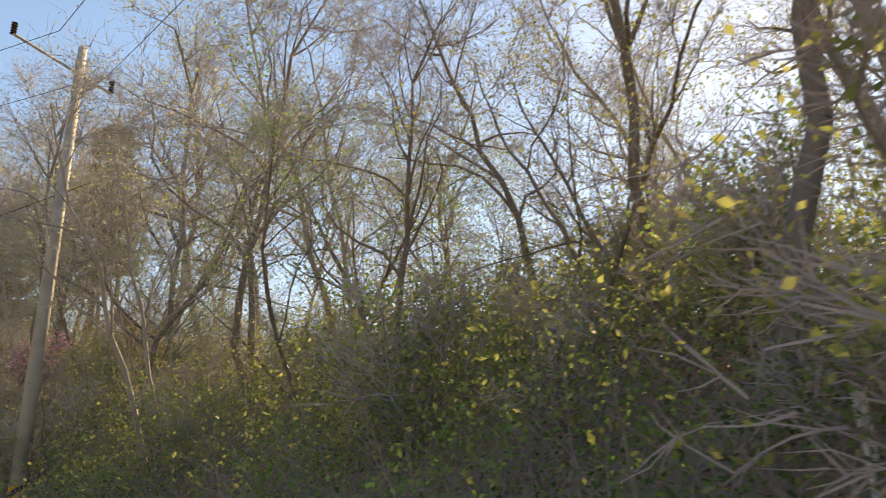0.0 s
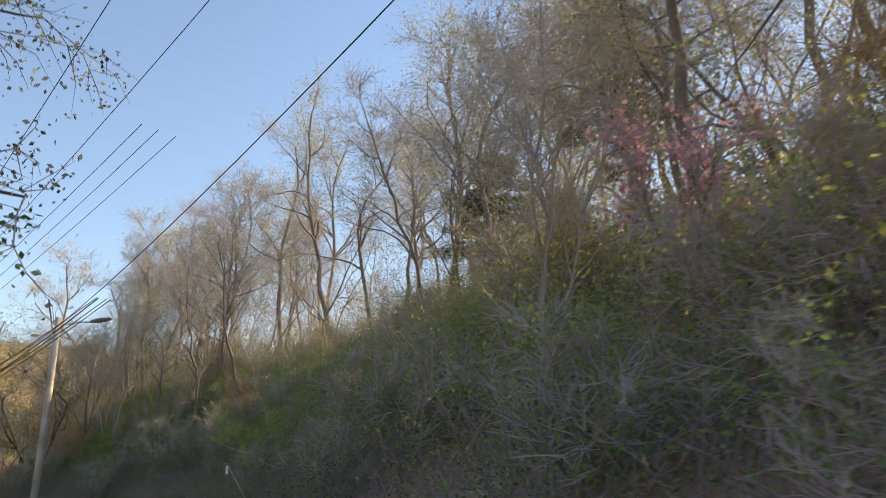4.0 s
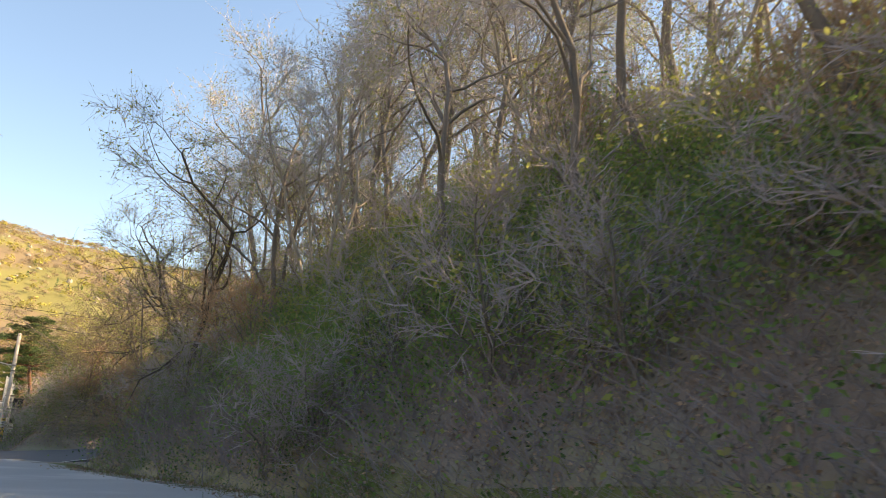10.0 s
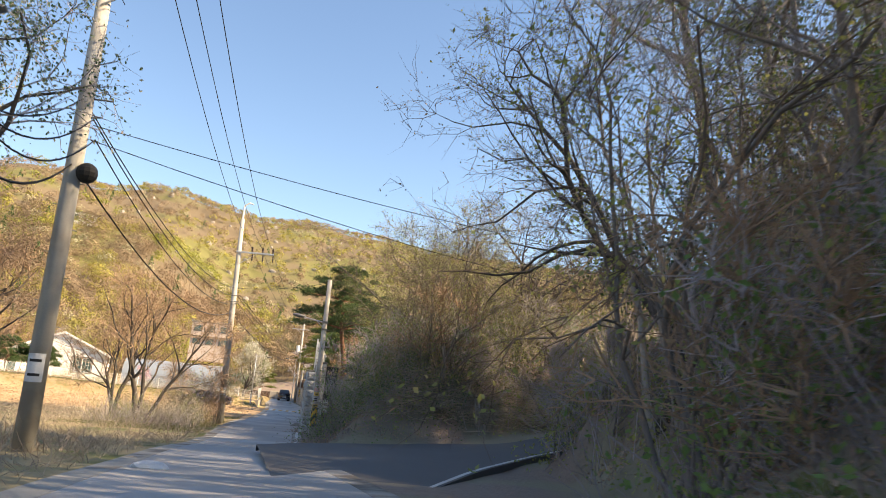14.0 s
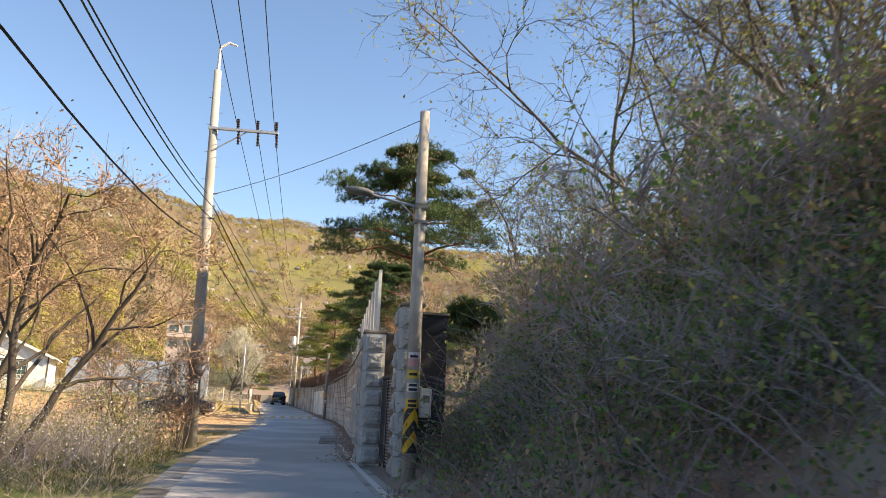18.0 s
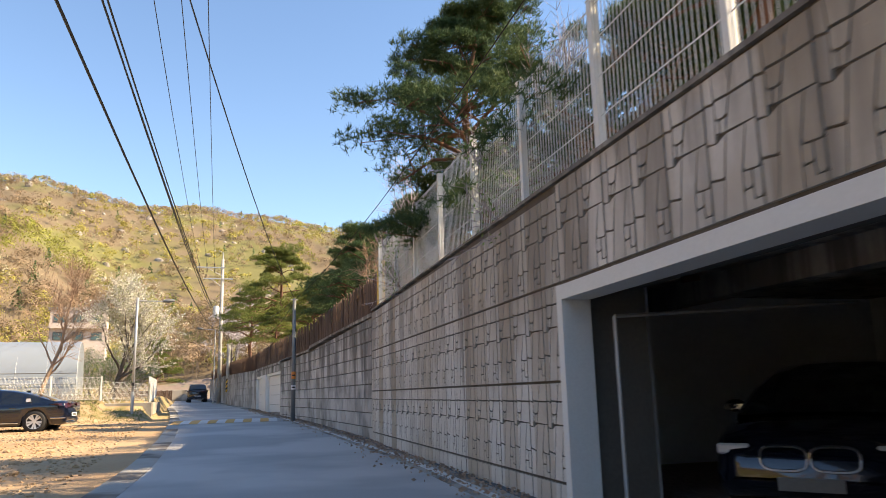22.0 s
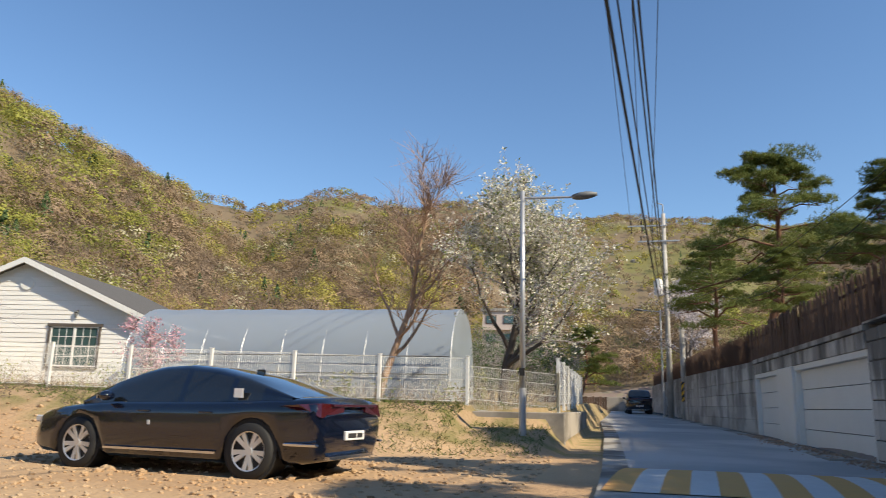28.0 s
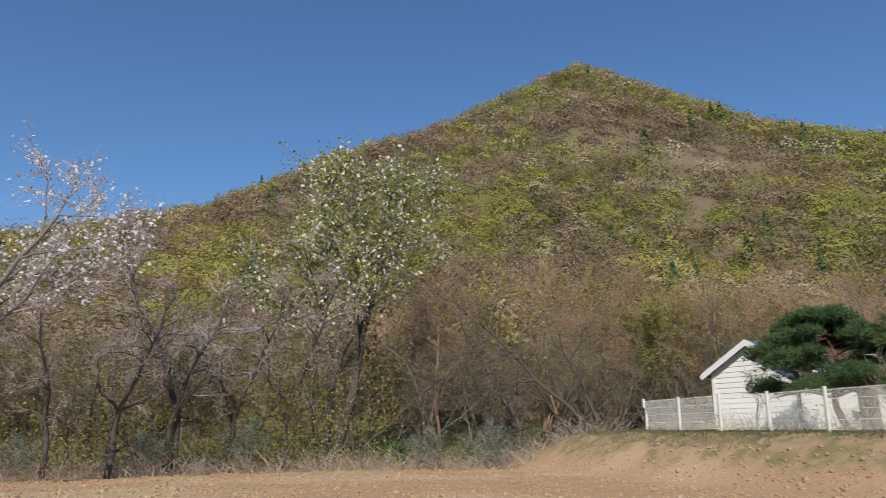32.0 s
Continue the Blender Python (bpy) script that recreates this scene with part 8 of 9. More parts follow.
        part("rear_corner_trim", boxes((L0 + 0.02, L0 + 0.5, min(sy * 0.86, sy * 0.925), max(sy * 0.86, sy * 0.925), 0.44, 0.475), bevel=0.008), M_CHROME, ob)
    part("tail_strip", boxes((L0 - 0.025, L0 + 0.03, -0.6, 0.6, 0.93 + (0.12 if suv else 0), 0.96 + (0.12 if suv else 0))), M_TAIL, ob)
    pln = part("number_plate", boxes((L0 - 0.03, L0 + 0.02, -0.26, 0.26, 0.5, 0.62), bevel=0.006), M_STICKW, ob, "white number plate with dark bars")
    part("printed_bar", boxes((L0 - 0.034, L0 - 0.03, -0.2, -0.05, 0.53, 0.59), (L0 - 0.034, L0 - 0.03, -0.02, 0.2, 0.53, 0.59)), M_STRIPEK, pln)
    part("bumper_trim", boxes((L0 + 0.0, L0 + 0.12, -0.6, 0.6, 0.27, 0.31)), M_CHROME, ob)
    part("roof_fin", boxes((-0.98, -0.84, -0.012, 0.012, roof - 0.14, roof - 0.035), bevel=0.006), M_CARPAINT, ob)
    return ob


car1 = sedan("glossy black fastback saloon car parked on the sandy lot", -7.8, 44.9, 0.15, 172.5)
part("parking_sticker", boxes((-1.28, -1.14, 0.885, 0.895, 1.02, 1.14)), M_STICKW, car1)
part("door_guard", boxes((0.16, 0.2, 0.948, 0.956, 0.64, 0.7)), M_STICKW, car1)
sedan("dark sport utility car standing far up the road", -1.0, 92.8, 0.8, 92, suv=True)
car3 = sedan("dark car with chrome twin-ring grille inside the open garage", 3.75 + 2.45 * math.cos(math.radians(35)), 20.1 + 2.45 * math.sin(math.radians(35)), -0.1, 215)
for sy in (-0.205, 0.205):
    bm = bmesh.new()
    n = 20
    ring = [(0.19 * math.copysign(abs(math.cos(t)) ** 0.6, math.cos(t)), 0.105 * math.copysign(abs(math.sin(t)) ** 0.6, math.sin(t))) for t in np.linspace(0, 2 * math.pi, n, endpoint=False)]
    for i in range(n):
        a, b = ring[i], ring[(i + 1) % n]
        tube(bm, (2.56, sy + a[0], 0.6 + a[1]), (2.56, sy + b[0], 0.6 + b[1]), 0.014, sides=5)
    part("grille_ring", bm, M_CHROME, car3, "chrome grille surround")
part("front_plate", boxes((2.56, 2.59, -0.26, 0.26, 0.33, 0.44)), M_GREYSTEEL, car3)


# ---------- pines ----------
def pine_meshes(name, seed, height, radius, pads, spread, bend=0.25, first=0.45, needle=None, tuft=0.13, per=46, flat=0.38, dens=1.0):
    """A garden pine: crooked trunk, spreading limbs, cloud-like pads of needle tufts."""
    rng = np.random.default_rng(seed)
    segs, p, d = [], np.array([0, 0, -0.4]), np.array([0.0, 0.0, 1.0])
    n = 12
    pts = []
    ph = rng.uniform(0, 6)
    for i in range(n):
        d = d + np.array([math.cos(ph + i * 0.7), math.sin(ph + i * 0.9), 0]) * bend * 0.35 + (0, 0, 0.15)
        d /= np.linalg.norm(d)
        q = p + d * (height + 0.4) / n
        segs.append((p, q, radius * (1 - 0.8 * i / n), radius * (1 - 0.8 * (i + 1) / n)))
        pts.append((q, radius * (1 - 0.8 * (i + 1) / n)))
        p = q
    centres, sizes, tw = [], [], []
    for k in range(pads):
        f = first + (1 - first) * (k + rng.uniform(0, 0.7)) / pads
        q, r = pts[min(int(f * n), n - 1)]
        a = k * 2.4 + rng.normal() * 0.3
        ln = spread * (1.12 - 0.85 * (f - first) / (1 - first)) * rng.uniform(0.55, 1.1)
        e = q + np.array([math.cos(a) * ln, math.sin(a) * ln, rng.uniform(-0.08, 0.22) * ln])
        m = (q + e) / 2 + np.array([0, 0, 0.12 * ln]) + rng.normal(size=3) * 0.1
        segs += [(q, m, r * 0.5, r * 0.35), (m, e, r * 0.35, r * 0.12)]
        for w in range(4):
            c = m + (e - m) * rng.uniform(0.2, 1.1) + np.array([rng.normal() * 0.28 * ln, rng.normal() * 0.28 * ln, rng.uniform(0.02, 0.25)])
            segs.append((m + (e - m) * 0.5, c, r * 0.15, 0.01))
            centres.append(c)
            sizes.append(max(0.35, ln * rng.uniform(0.22, 0.38)))
    top = pts[-1][0]
    for w in range(5):
        centres.append(top + np.array([rng.normal() * 0.4, rng.normal() * 0.4, rng.uniform(-0.1, 0.4)]))
        sizes.append(spread * 0.28)
    s = [np.array([x[i] for x in segs]) for i in range(4)]
    v, f = tube_arrays(s[0], s[1], s[2], s[3], 7)
    trunk = mesh_arrays(name + "_trunk", v, f, [M_PINEBARK], smooth=True)
    C, S = np.array(centres), np.array(sizes)
    per = int(per * dens)
    c = np.repeat(C, per, 0)
    sz = np.repeat(S, per)
    off = rng.normal(size=(len(c), 3))
    off /= np.linalg.norm(off, axis=1)[:, None]
    off *= (rng.uniform(0.2, 1.0, len(c)) ** 0.5)[:, None]
    off[:, 2] = np.abs(off[:, 2]) * 1.1 - 0.2
    c = c + off * sz[:, None] * (1, 1, flat)
    nb = 9
    o = np.repeat(c, nb, 0)
    dirs = rng.normal(size=(len(o), 3)) + (0, 0, 0.7)
    dirs /= np.linalg.norm(dirs, axis=1)[:, None]
    side_ = np.cross(dirs, rng.normal(size=(len(o), 3)))
    side_ /= np.linalg.norm(side_, axis=1)[:, None]
    ln = tuft * rng.uniform(0.7, 1.3, len(o))[:, None]
    v = np.stack([o - side_ * 0.009, o + side_ * 0.009, o + dirs * ln], 1).reshape(-1, 3)
    f = np.arange(len(v)).reshape(-1, 3)
    crown = mesh_arrays(name + "_crown", v, f, [needle or M_NEEDLE])
    return trunk, crown


PINE_BIG = pine_meshes("pine_a", 3, 7.0, 0.2, 34, 3.0, 0.5, 0.42, M_NEEDLE, 0.16, 90, 0.62)
PINE_MID = pine_meshes("pine_b", 4, 5.6, 0.16, 30, 2.5, 0.6, 0.2, M_NEEDLE, 0.15, 80, 0.6)
PINE_LIGHT = pine_meshes("pine_c", 5, 6.4, 0.17, 28, 2.8, 0.5, 0.3, M_NEEDLE_LIGHT, 0.15, 80, 0.5)
PINE_SLIM = pine_meshes("pine_e", 7, 12.0, 0.2, 44, 2.0, 0.15, 0.3, M_NEEDLE, 0.16, 70, 0.7)
PINE_LOW = pine_meshes("pine_d", 6, 2.6, 0.11, 22, 2.2, 0.6, 0.3, M_NEEDLE, 0.14, 90, 0.6)
GP = "garden pines above the wall"
plant_tree(PINE_BIG, "tall dark garden pine with a crooked reddish trunk behind the gate", 2.95, 11.2, 0.86, 40, name="pine_tree", group=GP)
plant_tree(PINE_BIG, "spreading garden pine behind the wall fence", 3.3, 26.6, 0.76, 330, name="pine_tree", group=GP)
PINE_DOME = pine_meshes("pine_f", 8, 3.4, 0.12, 26, 2.0, 0.5, 0.55, M_NEEDLE, 0.14, 90, 0.6)
plant_tree(PINE_BIG, "dark pine with an open crown behind the wall fence", 3.95, 19.8, 0.58, 60, z=2.88, name="pine_tree", group=GP)
plant_tree(PINE_DOME, "low broad domed pine inside the gate", 4.05, 10.0, 0.68, 120, name="pine_tree", group=GP)
plant_tree(PINE_MID, "dark layered pine above the picket fence", 5.5, 39.6, 0.85, 10, name="pine_tree", group=GP)
plant_tree(PINE_MID, "dark layered pine leaning over the picket fence", 5.3, 43.4, 0.82, 95, name="pine_tree", group=GP)
plant_tree(PINE_MID, "dark pine above the block wall", 5.0, 47.8, 0.72, 250, name="pine_tree", group=GP)
plant_tree(PINE_LIGHT, "yellow-green cloud-pruned pine past the garage doors", 3.3, 64.5, 1.15, 30, name="pine_tree", group=GP)
plant_tree(PINE_LIGHT, "yellow-green pine past the garage doors", 5.2, 55.2, 0.62, 160, name="pine_tree", group=GP)
plant_tree(PINE_LIGHT, "tall yellowish pine standing over the far wall", 3.2, 77.0, 1.0, 260, name="pine_tree", group=GP)
plant_tree(PINE_LIGHT, "small yellow-green pine past the garage doors", 3.3, 61.5, 0.5, 70, name="pine_tree", group=GP)
plant_tree(PINE_BIG, "broad pine on the far garden terrace", 7.5, 55.0, 0.9, 300, name="pine_tree", group=GP)
plant_tree(PINE_LIGHT, "small pine far up the road", -4.8, 84.0, 0.75, 15, name="pine_tree", group=GP)
plant_tree(PINE_LOW, "low spreading pine in front of the bungalow", -28.0, 51.6, 1.2, 0, name="pine_tree")
plant_tree(PINE_LOW, "low spreading pine beside the bungalow", -25.6, 51.9, 1.05, 140, name="pine_tree")

plant_tree(PINE_SLIM, "tall slim dark pine among the bare trees on the bank", 8.6, -66.0, 1.05, 60, name="pine_tree", group="pines in the wood")
plant_tree(PINE_MID, "dark slender pine high on the wooded bank", 14.0, -56.0, 1.2, 200, name="pine_tree", group="pines in the wood")

# ---------- garden and verge trees ----------
for hx, hy, hs, hk in ((4.9, 6.6, 1.0, 2), (4.7, 8.0, 0.9, 2), (5.3, 7.2, 1.1, 0), (3.2, 13.0, 0.8, 0), (3.3, 15.2, 0.9, 1), (3.4, 23.4, 0.9, 2), (3.5, 24.6, 0.8, 0), (3.6, 29.9, 0.85, 2), (3.7, 28.4, 0.8, 1), (3.8, 31.3, 0.7, 1), (3.3, 22.0, 0.8, 1), (3.9, 34.5, 0.9, 1)):
    plant_tree(BUSH[hk], ["olive garden shrub behind the wall fence", "leafless garden shrub behind the wall fence", "dense green garden shrub behind the wall"][hk], hx, hy, hs, hx * 90, z=max(2.88, ground_at(hx, hy)) if hy > 9 else None, name="garden_shrub", category="shrub", group="garden shrubs")
GARDENBARE = tree_meshes("garden_bare", 61, leaves=0, bark=M_BARK, height=5.4, radius=0.1, limbs=13, spread=0.5, first=0.3, subs=6, twigs=6, up=1.0, twig_len=0.6)
plant_tree(GARDENBARE, "bare grey garden tree behind the wall fence end", 4.6, 35.2, 0.85, 30, name="bare_tree")
plant_tree(GARDENBARE, "bare grey garden tree behind the fence", 4.8, 25.0, 0.7, 130, z=2.88, name="bare_tree")
plant_tree(PINE_LOW, "low dark pine behind the wall fence", 4.6, 22.6, 1.1, 20, z=2.88, name="pine_tree", group=GP)
plant_tree(PINE_LOW, "low dark pine behind the wall fence", 4.4, 28.0, 1.0, 220, name="pine_tree", group=GP)
PLUM = tree_meshes("plum", 31, bark=M_BARKDARK, leaves=22000, leaf=0.042, leaf_mat=M_BLOSSOM, leaf2=M_LEAF_YELLOW, frac2=0.22, cluster=0.05, height=5.0, radius=0.16, limbs=20, spread=0.62, first=0.16, subs=8, twigs=8, up=1.5, twig_len=0.8, lowest=1.2)
plant_tree(PLUM, "white-blossoming plum tree behind the fence corner", -4.95, 54.2, 0.9, 20, name="plum_tree")
BARE = tree_meshes("zelkova", 32, leaves=0, twig_mat=M_REDTWIG, bark=M_REDTWIG, height=5.2, radius=0.11, limbs=15, spread=0.5, first=0.22, subs=8, twigs=9, up=1.5, twig_len=0.7)
plant_tree(BARE, "bare reddish-brown upright garden tree by the greenhouse", -8.2, 53.9, 1.05, 230, name="bare_tree")
PINKB = tree_meshes("peach", 33, leaves=1500, leaf=0.04, leaf_mat=M_PINK, cluster=0.06, height=1.9, radius=0.05, stems=3, limbs=6, spread=0.55, first=0.15, subs=5, twigs=5, twig_len=0.35)
plant_tree(PINKB, "small pink-blossoming shrub by the greenhouse", -15.4, 54.2, 1.0, 0, name="blossom_shrub")
plant_tree(PINKB, "pink azalea shrub on the wooded slope", -3.3, -73.1, 1.35, 70, name="blossom_shrub")
HOUSETREE = tree_meshes("persimmon", 34, leaves=0, bark=M_BARKDARK, height=5.0, radius=0.14, limbs=10, spread=0.6, first=0.3, subs=6, twigs=6, wig=0.22, twig_len=0.6)
plant_tree(HOUSETREE, "bare dark persimmon tree in front of the bungalow", -21.2, 52.6, 1.0, 200, name="bare_tree")
SMALLBARE = tree_meshes("sapling", 35, leaves=0, bark=M_BARKPALE, twig_mat=M_STEMS, height=1.7, radius=0.04, limbs=8, spread=0.6, first=0.3, subs=4, twigs=3, twig_len=0.3)
plant_tree(SMALLBARE, "small leafless sapling behind the fence", -29.6, 49.6, 1.0, 0, name="sapling")
plant_tree(SMALLBARE, "small leafless sapling by the shed", -24.9, 50.4, 0.9, 100, name="sapling")
FARBLOSSOM = tree_meshes("magnolia", 36, leaves=3600, leaf=0.055, leaf_mat=M_BLOSSOM_COOL, cluster=0.08, height=6.0, radius=0.14, limbs=12, spread=0.45, first=0.25, subs=6, twigs=6, twig_len=0.6)
plant_tree(FARBLOSSOM, "grey-white magnolia past the garage doors", 1.95, 80.0, 0.9, 0, name="magnolia_tree")
plant_tree(FARBLOSSOM, "grey-white blossoming tree far up the road", 2.2, 86.0, 1.0, 120, name="magnolia_tree")
# edge of the wood beyond the sandy lot
CHERRY = tree_meshes("cherry", 37, bark=M_BARKDARK, leaves=17000, leaf=0.06, leaf_mat=M_F_GREEN, leaf2=M_BLOSSOM, frac2=0.25, cluster=0.12, height=9.4, radius=0.17, stems=2, limbs=14, spread=0.42, first=0.3, subs=7, twigs=7, up=1.0, twig_len=0.7)
plant_tree(CHERRY, "tall cherry with white blossom and yellow-green new leaves", -40.2, 37.0, 1.5, 0, name="cherry_tree")
CHERRY2 = tree_meshes("cherry_b", 38, leaves=3000, leaf=0.06, leaf_mat=M_BLOSSOM_COOL, cluster=0.1, height=8.0, radius=0.16, limbs=13, spread=0.5, first=0.35, subs=7, twigs=7, lean=(0.1, 0.25), twig_len=0.7)
plant_tree(CHERRY2, "pale pink cherry leaning over the lot edge", -32.5, 24.6, 1.12, 40, name="cherry_tree")
DARKT = tree_meshes("locust", 39, bark=M_BARKDARK, leaves=600, leaf=0.05, leaf_mat=M_LEAF_DRY, height=7.5, radius=0.14, limbs=12, spread=0.35, first=0.3, subs=6, twigs=7, wig=0.2, twig_len=0.5)
plant_tree(DARKT, "dark gnarled tree at the lot edge", -39.2, 31.5, 1.15, 0, name="tree")
plant_tree(DARKT, "thin dark tree at the lot edge", -39.6, 33.2, 1.0, 140, name="tree")
for i, (tx, ty) in enumerate(((-37.8, 24.5), (-39.0, 26.8), (-37.6, 29.3), (-38.6, 31.0), (-40.6, 28.6), (-41.5, 33.4), (-36.9, 22.0), (-40.0, 35.2))):
    plant_tree(DARKT, "dark thin-branched tree in the thicket at the lot edge", tx, ty, 0.75 + 0.09 * (i % 4), 70 * i, name="tree", group="trees at the wood edge")
for i, (tx, ty) in enumerate(((-37.4, 26.0), (-37.9, 30.2), (-38.3, 34.0), (-37.6, 41.2), (-38.6, 44.0), (-37.2, 23.2))):
    plant_tree(EVER, "dark shrub in the thicket at the lot edge", tx, ty, 0.32 + 0.05 * (i % 3), 50 * i, name="evergreen_shrub", category="shrub", group="shrubs at the lot edge")
rngt = np.random.default_rng(91)
for i in range(84):
    bb = math.radians(rngt.uniform(52, 116))
    r = rngt.uniform(36, 48)
    x, y = -5 - math.sin(bb) * r, 36 + math.cos(bb) * r
    if x > -37.5:
        continue
    k = int(rngt.choice(3, p=[0.35, 0.3, 0.35]))
    plant_tree(DARKWOOD[k], DARKWOOD_LABELS[k] + " at the wood edge",
               x, y, rngt.uniform(0.5, 0.9), rngt.uniform(0, 360), name="elm_tree", group="trees at the wood edge")
# full young oaks at the foot of the mountain, behind the fence and the shed
SLOPEOAK = [tree_meshes("slope_oak_a", 71, leaves=2600, leaf=0.085, leaf_mat=M_F_OLIVE, bark=M_BARK, twig_mat=M_REDTWIG, cluster=0.2, height=8.5, radius=0.1, stems=3, limbs=10, spread=0.42, first=0.2, subs=6, twigs=7, up=1.2, twig_len=0.8),
            tree_meshes("slope_oak_b", 72, leaves=500, leaf=0.07, leaf_mat=M_F_BROWN, bark=M_REDTWIG, twig_mat=M_REDTWIG, cluster=0.2, height=9.0, radius=0.1, stems=3, limbs=10, spread=0.4, first=0.2, subs=7, twigs=9, up=1.4, twig_len=0.8),
            tree_meshes("slope_oak_c", 73, leaves=4200, leaf=0.09, leaf_mat=M_F_GREEN, bark=M_BARK, twig_mat=M_REDTWIG, cluster=0.22, height=8.0, radius=0.1, stems=2, limbs=12, spread=0.46, first=0.25, subs=6, twigs=6, up=1.0, twig_len=0.8)]
SLOPEOAK_LABELS = ["many-stemmed oak with olive buds at the mountain foot", "leafless reddish-brown oak at the mountain foot", "yellow-green leafing oak at the mountain foot"]
for i in range(120):
    bb = math.radians(rngt.uniform(20, 84))
    r = float(lerp_table(math.degrees(bb), [(row[0], row[3]) for row in SKYLINE])) + rngt.uniform(1, 22)
    x, y = -5 - math.sin(bb) * r, 36 + math.cos(bb) * r
    k = int(rngt.choice(3, p=[0.4, 0.42, 0.18]))
    plant_tree(SLOPEOAK[k], SLOPEOAK_LABELS[k], x, y, rngt.uniform(0.75, 1.1), rngt.uniform(0, 360), name="young_oak", group="oaks at the mountain foot")
bx, by = rngt.uniform(-45, -37.6, 150), rngt.uniform(18, 40, 150)
scatter("edge_leaves", "olive new leaves through the thicket at the lot edge", "shrub", leaf_arrays(clumps(0, 150, 1.6, rngt, (bx, by), 0.3, 6.5), 0.06, rngt, 0.6), M_F_OLIVE)
for hx, hy, hs in ((-7.4, 64.0, 0.55), (-6.6, 65.6, 0.6), (-5.7, 64.8, 0.55), (-4.9, 66.0, 0.6), (-7.6, 68.5, 0.6)):
    plant_tree(EVER, "dark clipped shrub behind the greenhouse end", hx, hy, hs, hx * 70, name="evergreen_shrub", category="shrub", group="shrubs behind the greenhouse")
# left verge trees before the lot
ACACIA = tree_meshes("acacia", 40, bark=M_BARKDARK, leaves=5200, leaf=0.036, leaf_mat=M_LEAF_DRY, twig_mat=M_REDTWIG, cluster=0.14, height=5.6, radius=0.13, stems=3, limbs=9, spread=0.6, first=0.25, subs=7, twigs=8, wig=0.18, twig_len=0.6)
plant_tree(ACACIA, "brown-twigged roadside tree with withered leaves", -6.8, 8.2, 1.2, 0, name="roadside_tree", group="roadside trees")
plant_tree(ACACIA, "brown-twigged roadside tree on dry grass", -9.0, 13.5, 1.1, 110, name="roadside_tree", group="roadside trees")
plant_tree(ACACIA, "brown-twigged roadside tree near the poles", -8.6, -8.0, 0.95, 220, name="roadside_tree", group="roadside trees")
plant_tree(ACACIA, "brown-twigged tree at the field edge", -12.5, -2.0, 0.9, 300, name="roadside_tree", group="roadside trees")
plant_tree(BUSH[1], "leafless brown bush growing round the pole foot", -3.75, 12.5, 0.95, 0, name="bush", category="bush", group="roadside bushes")
plant_tree(BUSH[0], "olive-leaved bush beside the pole foot", -4.7, 11.6, 1.0, 70, name="bush", category="bush", group="roadside bushes")
plant_tree(BUSH[1], "leafless brown bush on the verge", -5.6, 13.4, 1.0, 150, name="bush", category="bush", group="roadside bushes")
LOCUST = tree_meshes("black_locust", 41, bark=M_BARKDARK, leaves=7000, leaf=0.034, leaf_mat=M_DARKHERB, leaf2=M_BUD, frac2=0.5, cluster=0.1, height=8.5, radius=0.15, limbs=13, spread=0.5, first=0.35, subs=6, twigs=7, wig=0.2, droop=0.6, twig_len=0.7)
plant_tree(LOCUST, "dark overhanging roadside tree by the short lamp pole", -5.5, -17.8, 1.05, 0, name="roadside_tree", group="roadside trees")
plant_tree(LOCUST, "dark overhanging tree on the inside of the bend", -10.5, -58.0, 1.1, 90, name="roadside_tree", group="roadside trees")
plant_tree(LOCUST, "dark overhanging tree beside the bend", -4.6, -36.0, 0.95, 200, name="roadside_tree", group="roadside trees")
plant_tree(LOCUST, "dark leafy tree overhanging the inside of the bend", -12.8, -65.6, 1.05, 150, name="roadside_tree", group="roadside trees")
plant_tree(LOCUST, "dark leafy tree beside the straight past the bend", -6.0, -49.3, 1.0, 30, name="roadside_tree", group="roadside trees")
plant_tree(LOCUST, "dark roadside tree at the start of the bend", -13.8, -69.6, 1.0, 320, name="roadside_tree", group="roadside trees")


# ---------- far buildings ----------
def block_building(name, label, x, y, z, rz, w, d, h, storeys, bays, wall, roof_h=0.5):
    ob = thing(name, label, "house", x, y, z, rz)
    part("wall", boxes((-w / 2, w / 2, 0, d, -3, h)), wall, ob)
    part("roof", boxes((-w / 2 - 0.3, w / 2 + 0.3, -0.3, d + 0.3, h, h + roof_h), bevel=0.05), M_CAP if storeys > 1 else M_ROOF, ob)
    sh = h / storeys
    for s in range(storeys):
        for b in range(bays):
            cx = -w / 2 + (b + 0.5) * w / bays
            wn_ = part("window", boxes((cx - w / bays * 0.3, cx + w / bays * 0.3, -0.1, 0.0, s * sh + sh * 0.32, s * sh + sh * 0.78)), M_TRIM, ob)
            part("pane", boxes((cx - w / bays * 0.26, cx + w / bays * 0.26, -0.14, -0.1, s * sh + sh * 0.36, s * sh + sh * 0.74)), M_GLASS, wn_)
        if s:
            part("balcony", boxes((-w / 2, w / 2, -1.0, 0, s * sh - 0.12, s * sh + 0.08), (-w / 2, w / 2, -1.0, -0.92, s * sh + 0.08, s * sh + 0.8)), wall, ob)
    return ob


M_PINKWALL = mat("pale_pink_render", (0.62, 0.52, 0.46), (0.5, 0.42, 0.38), rough=0.8, scale=0.5, fine=8, bump=0.2)
block_building("far_house", "pale pink two-storey villa on the valley slope", -22.0, 165.0, 11.2, 3, 9.5, 8, 6.6, 2, 3, M_PINKWALL)
block_building("far_house", "small white house high on the far slope", -110.0, 330.0, ground_at(-110, 330) + 0.5, 25, 9, 7, 5, 1, 3, M_SIDING)
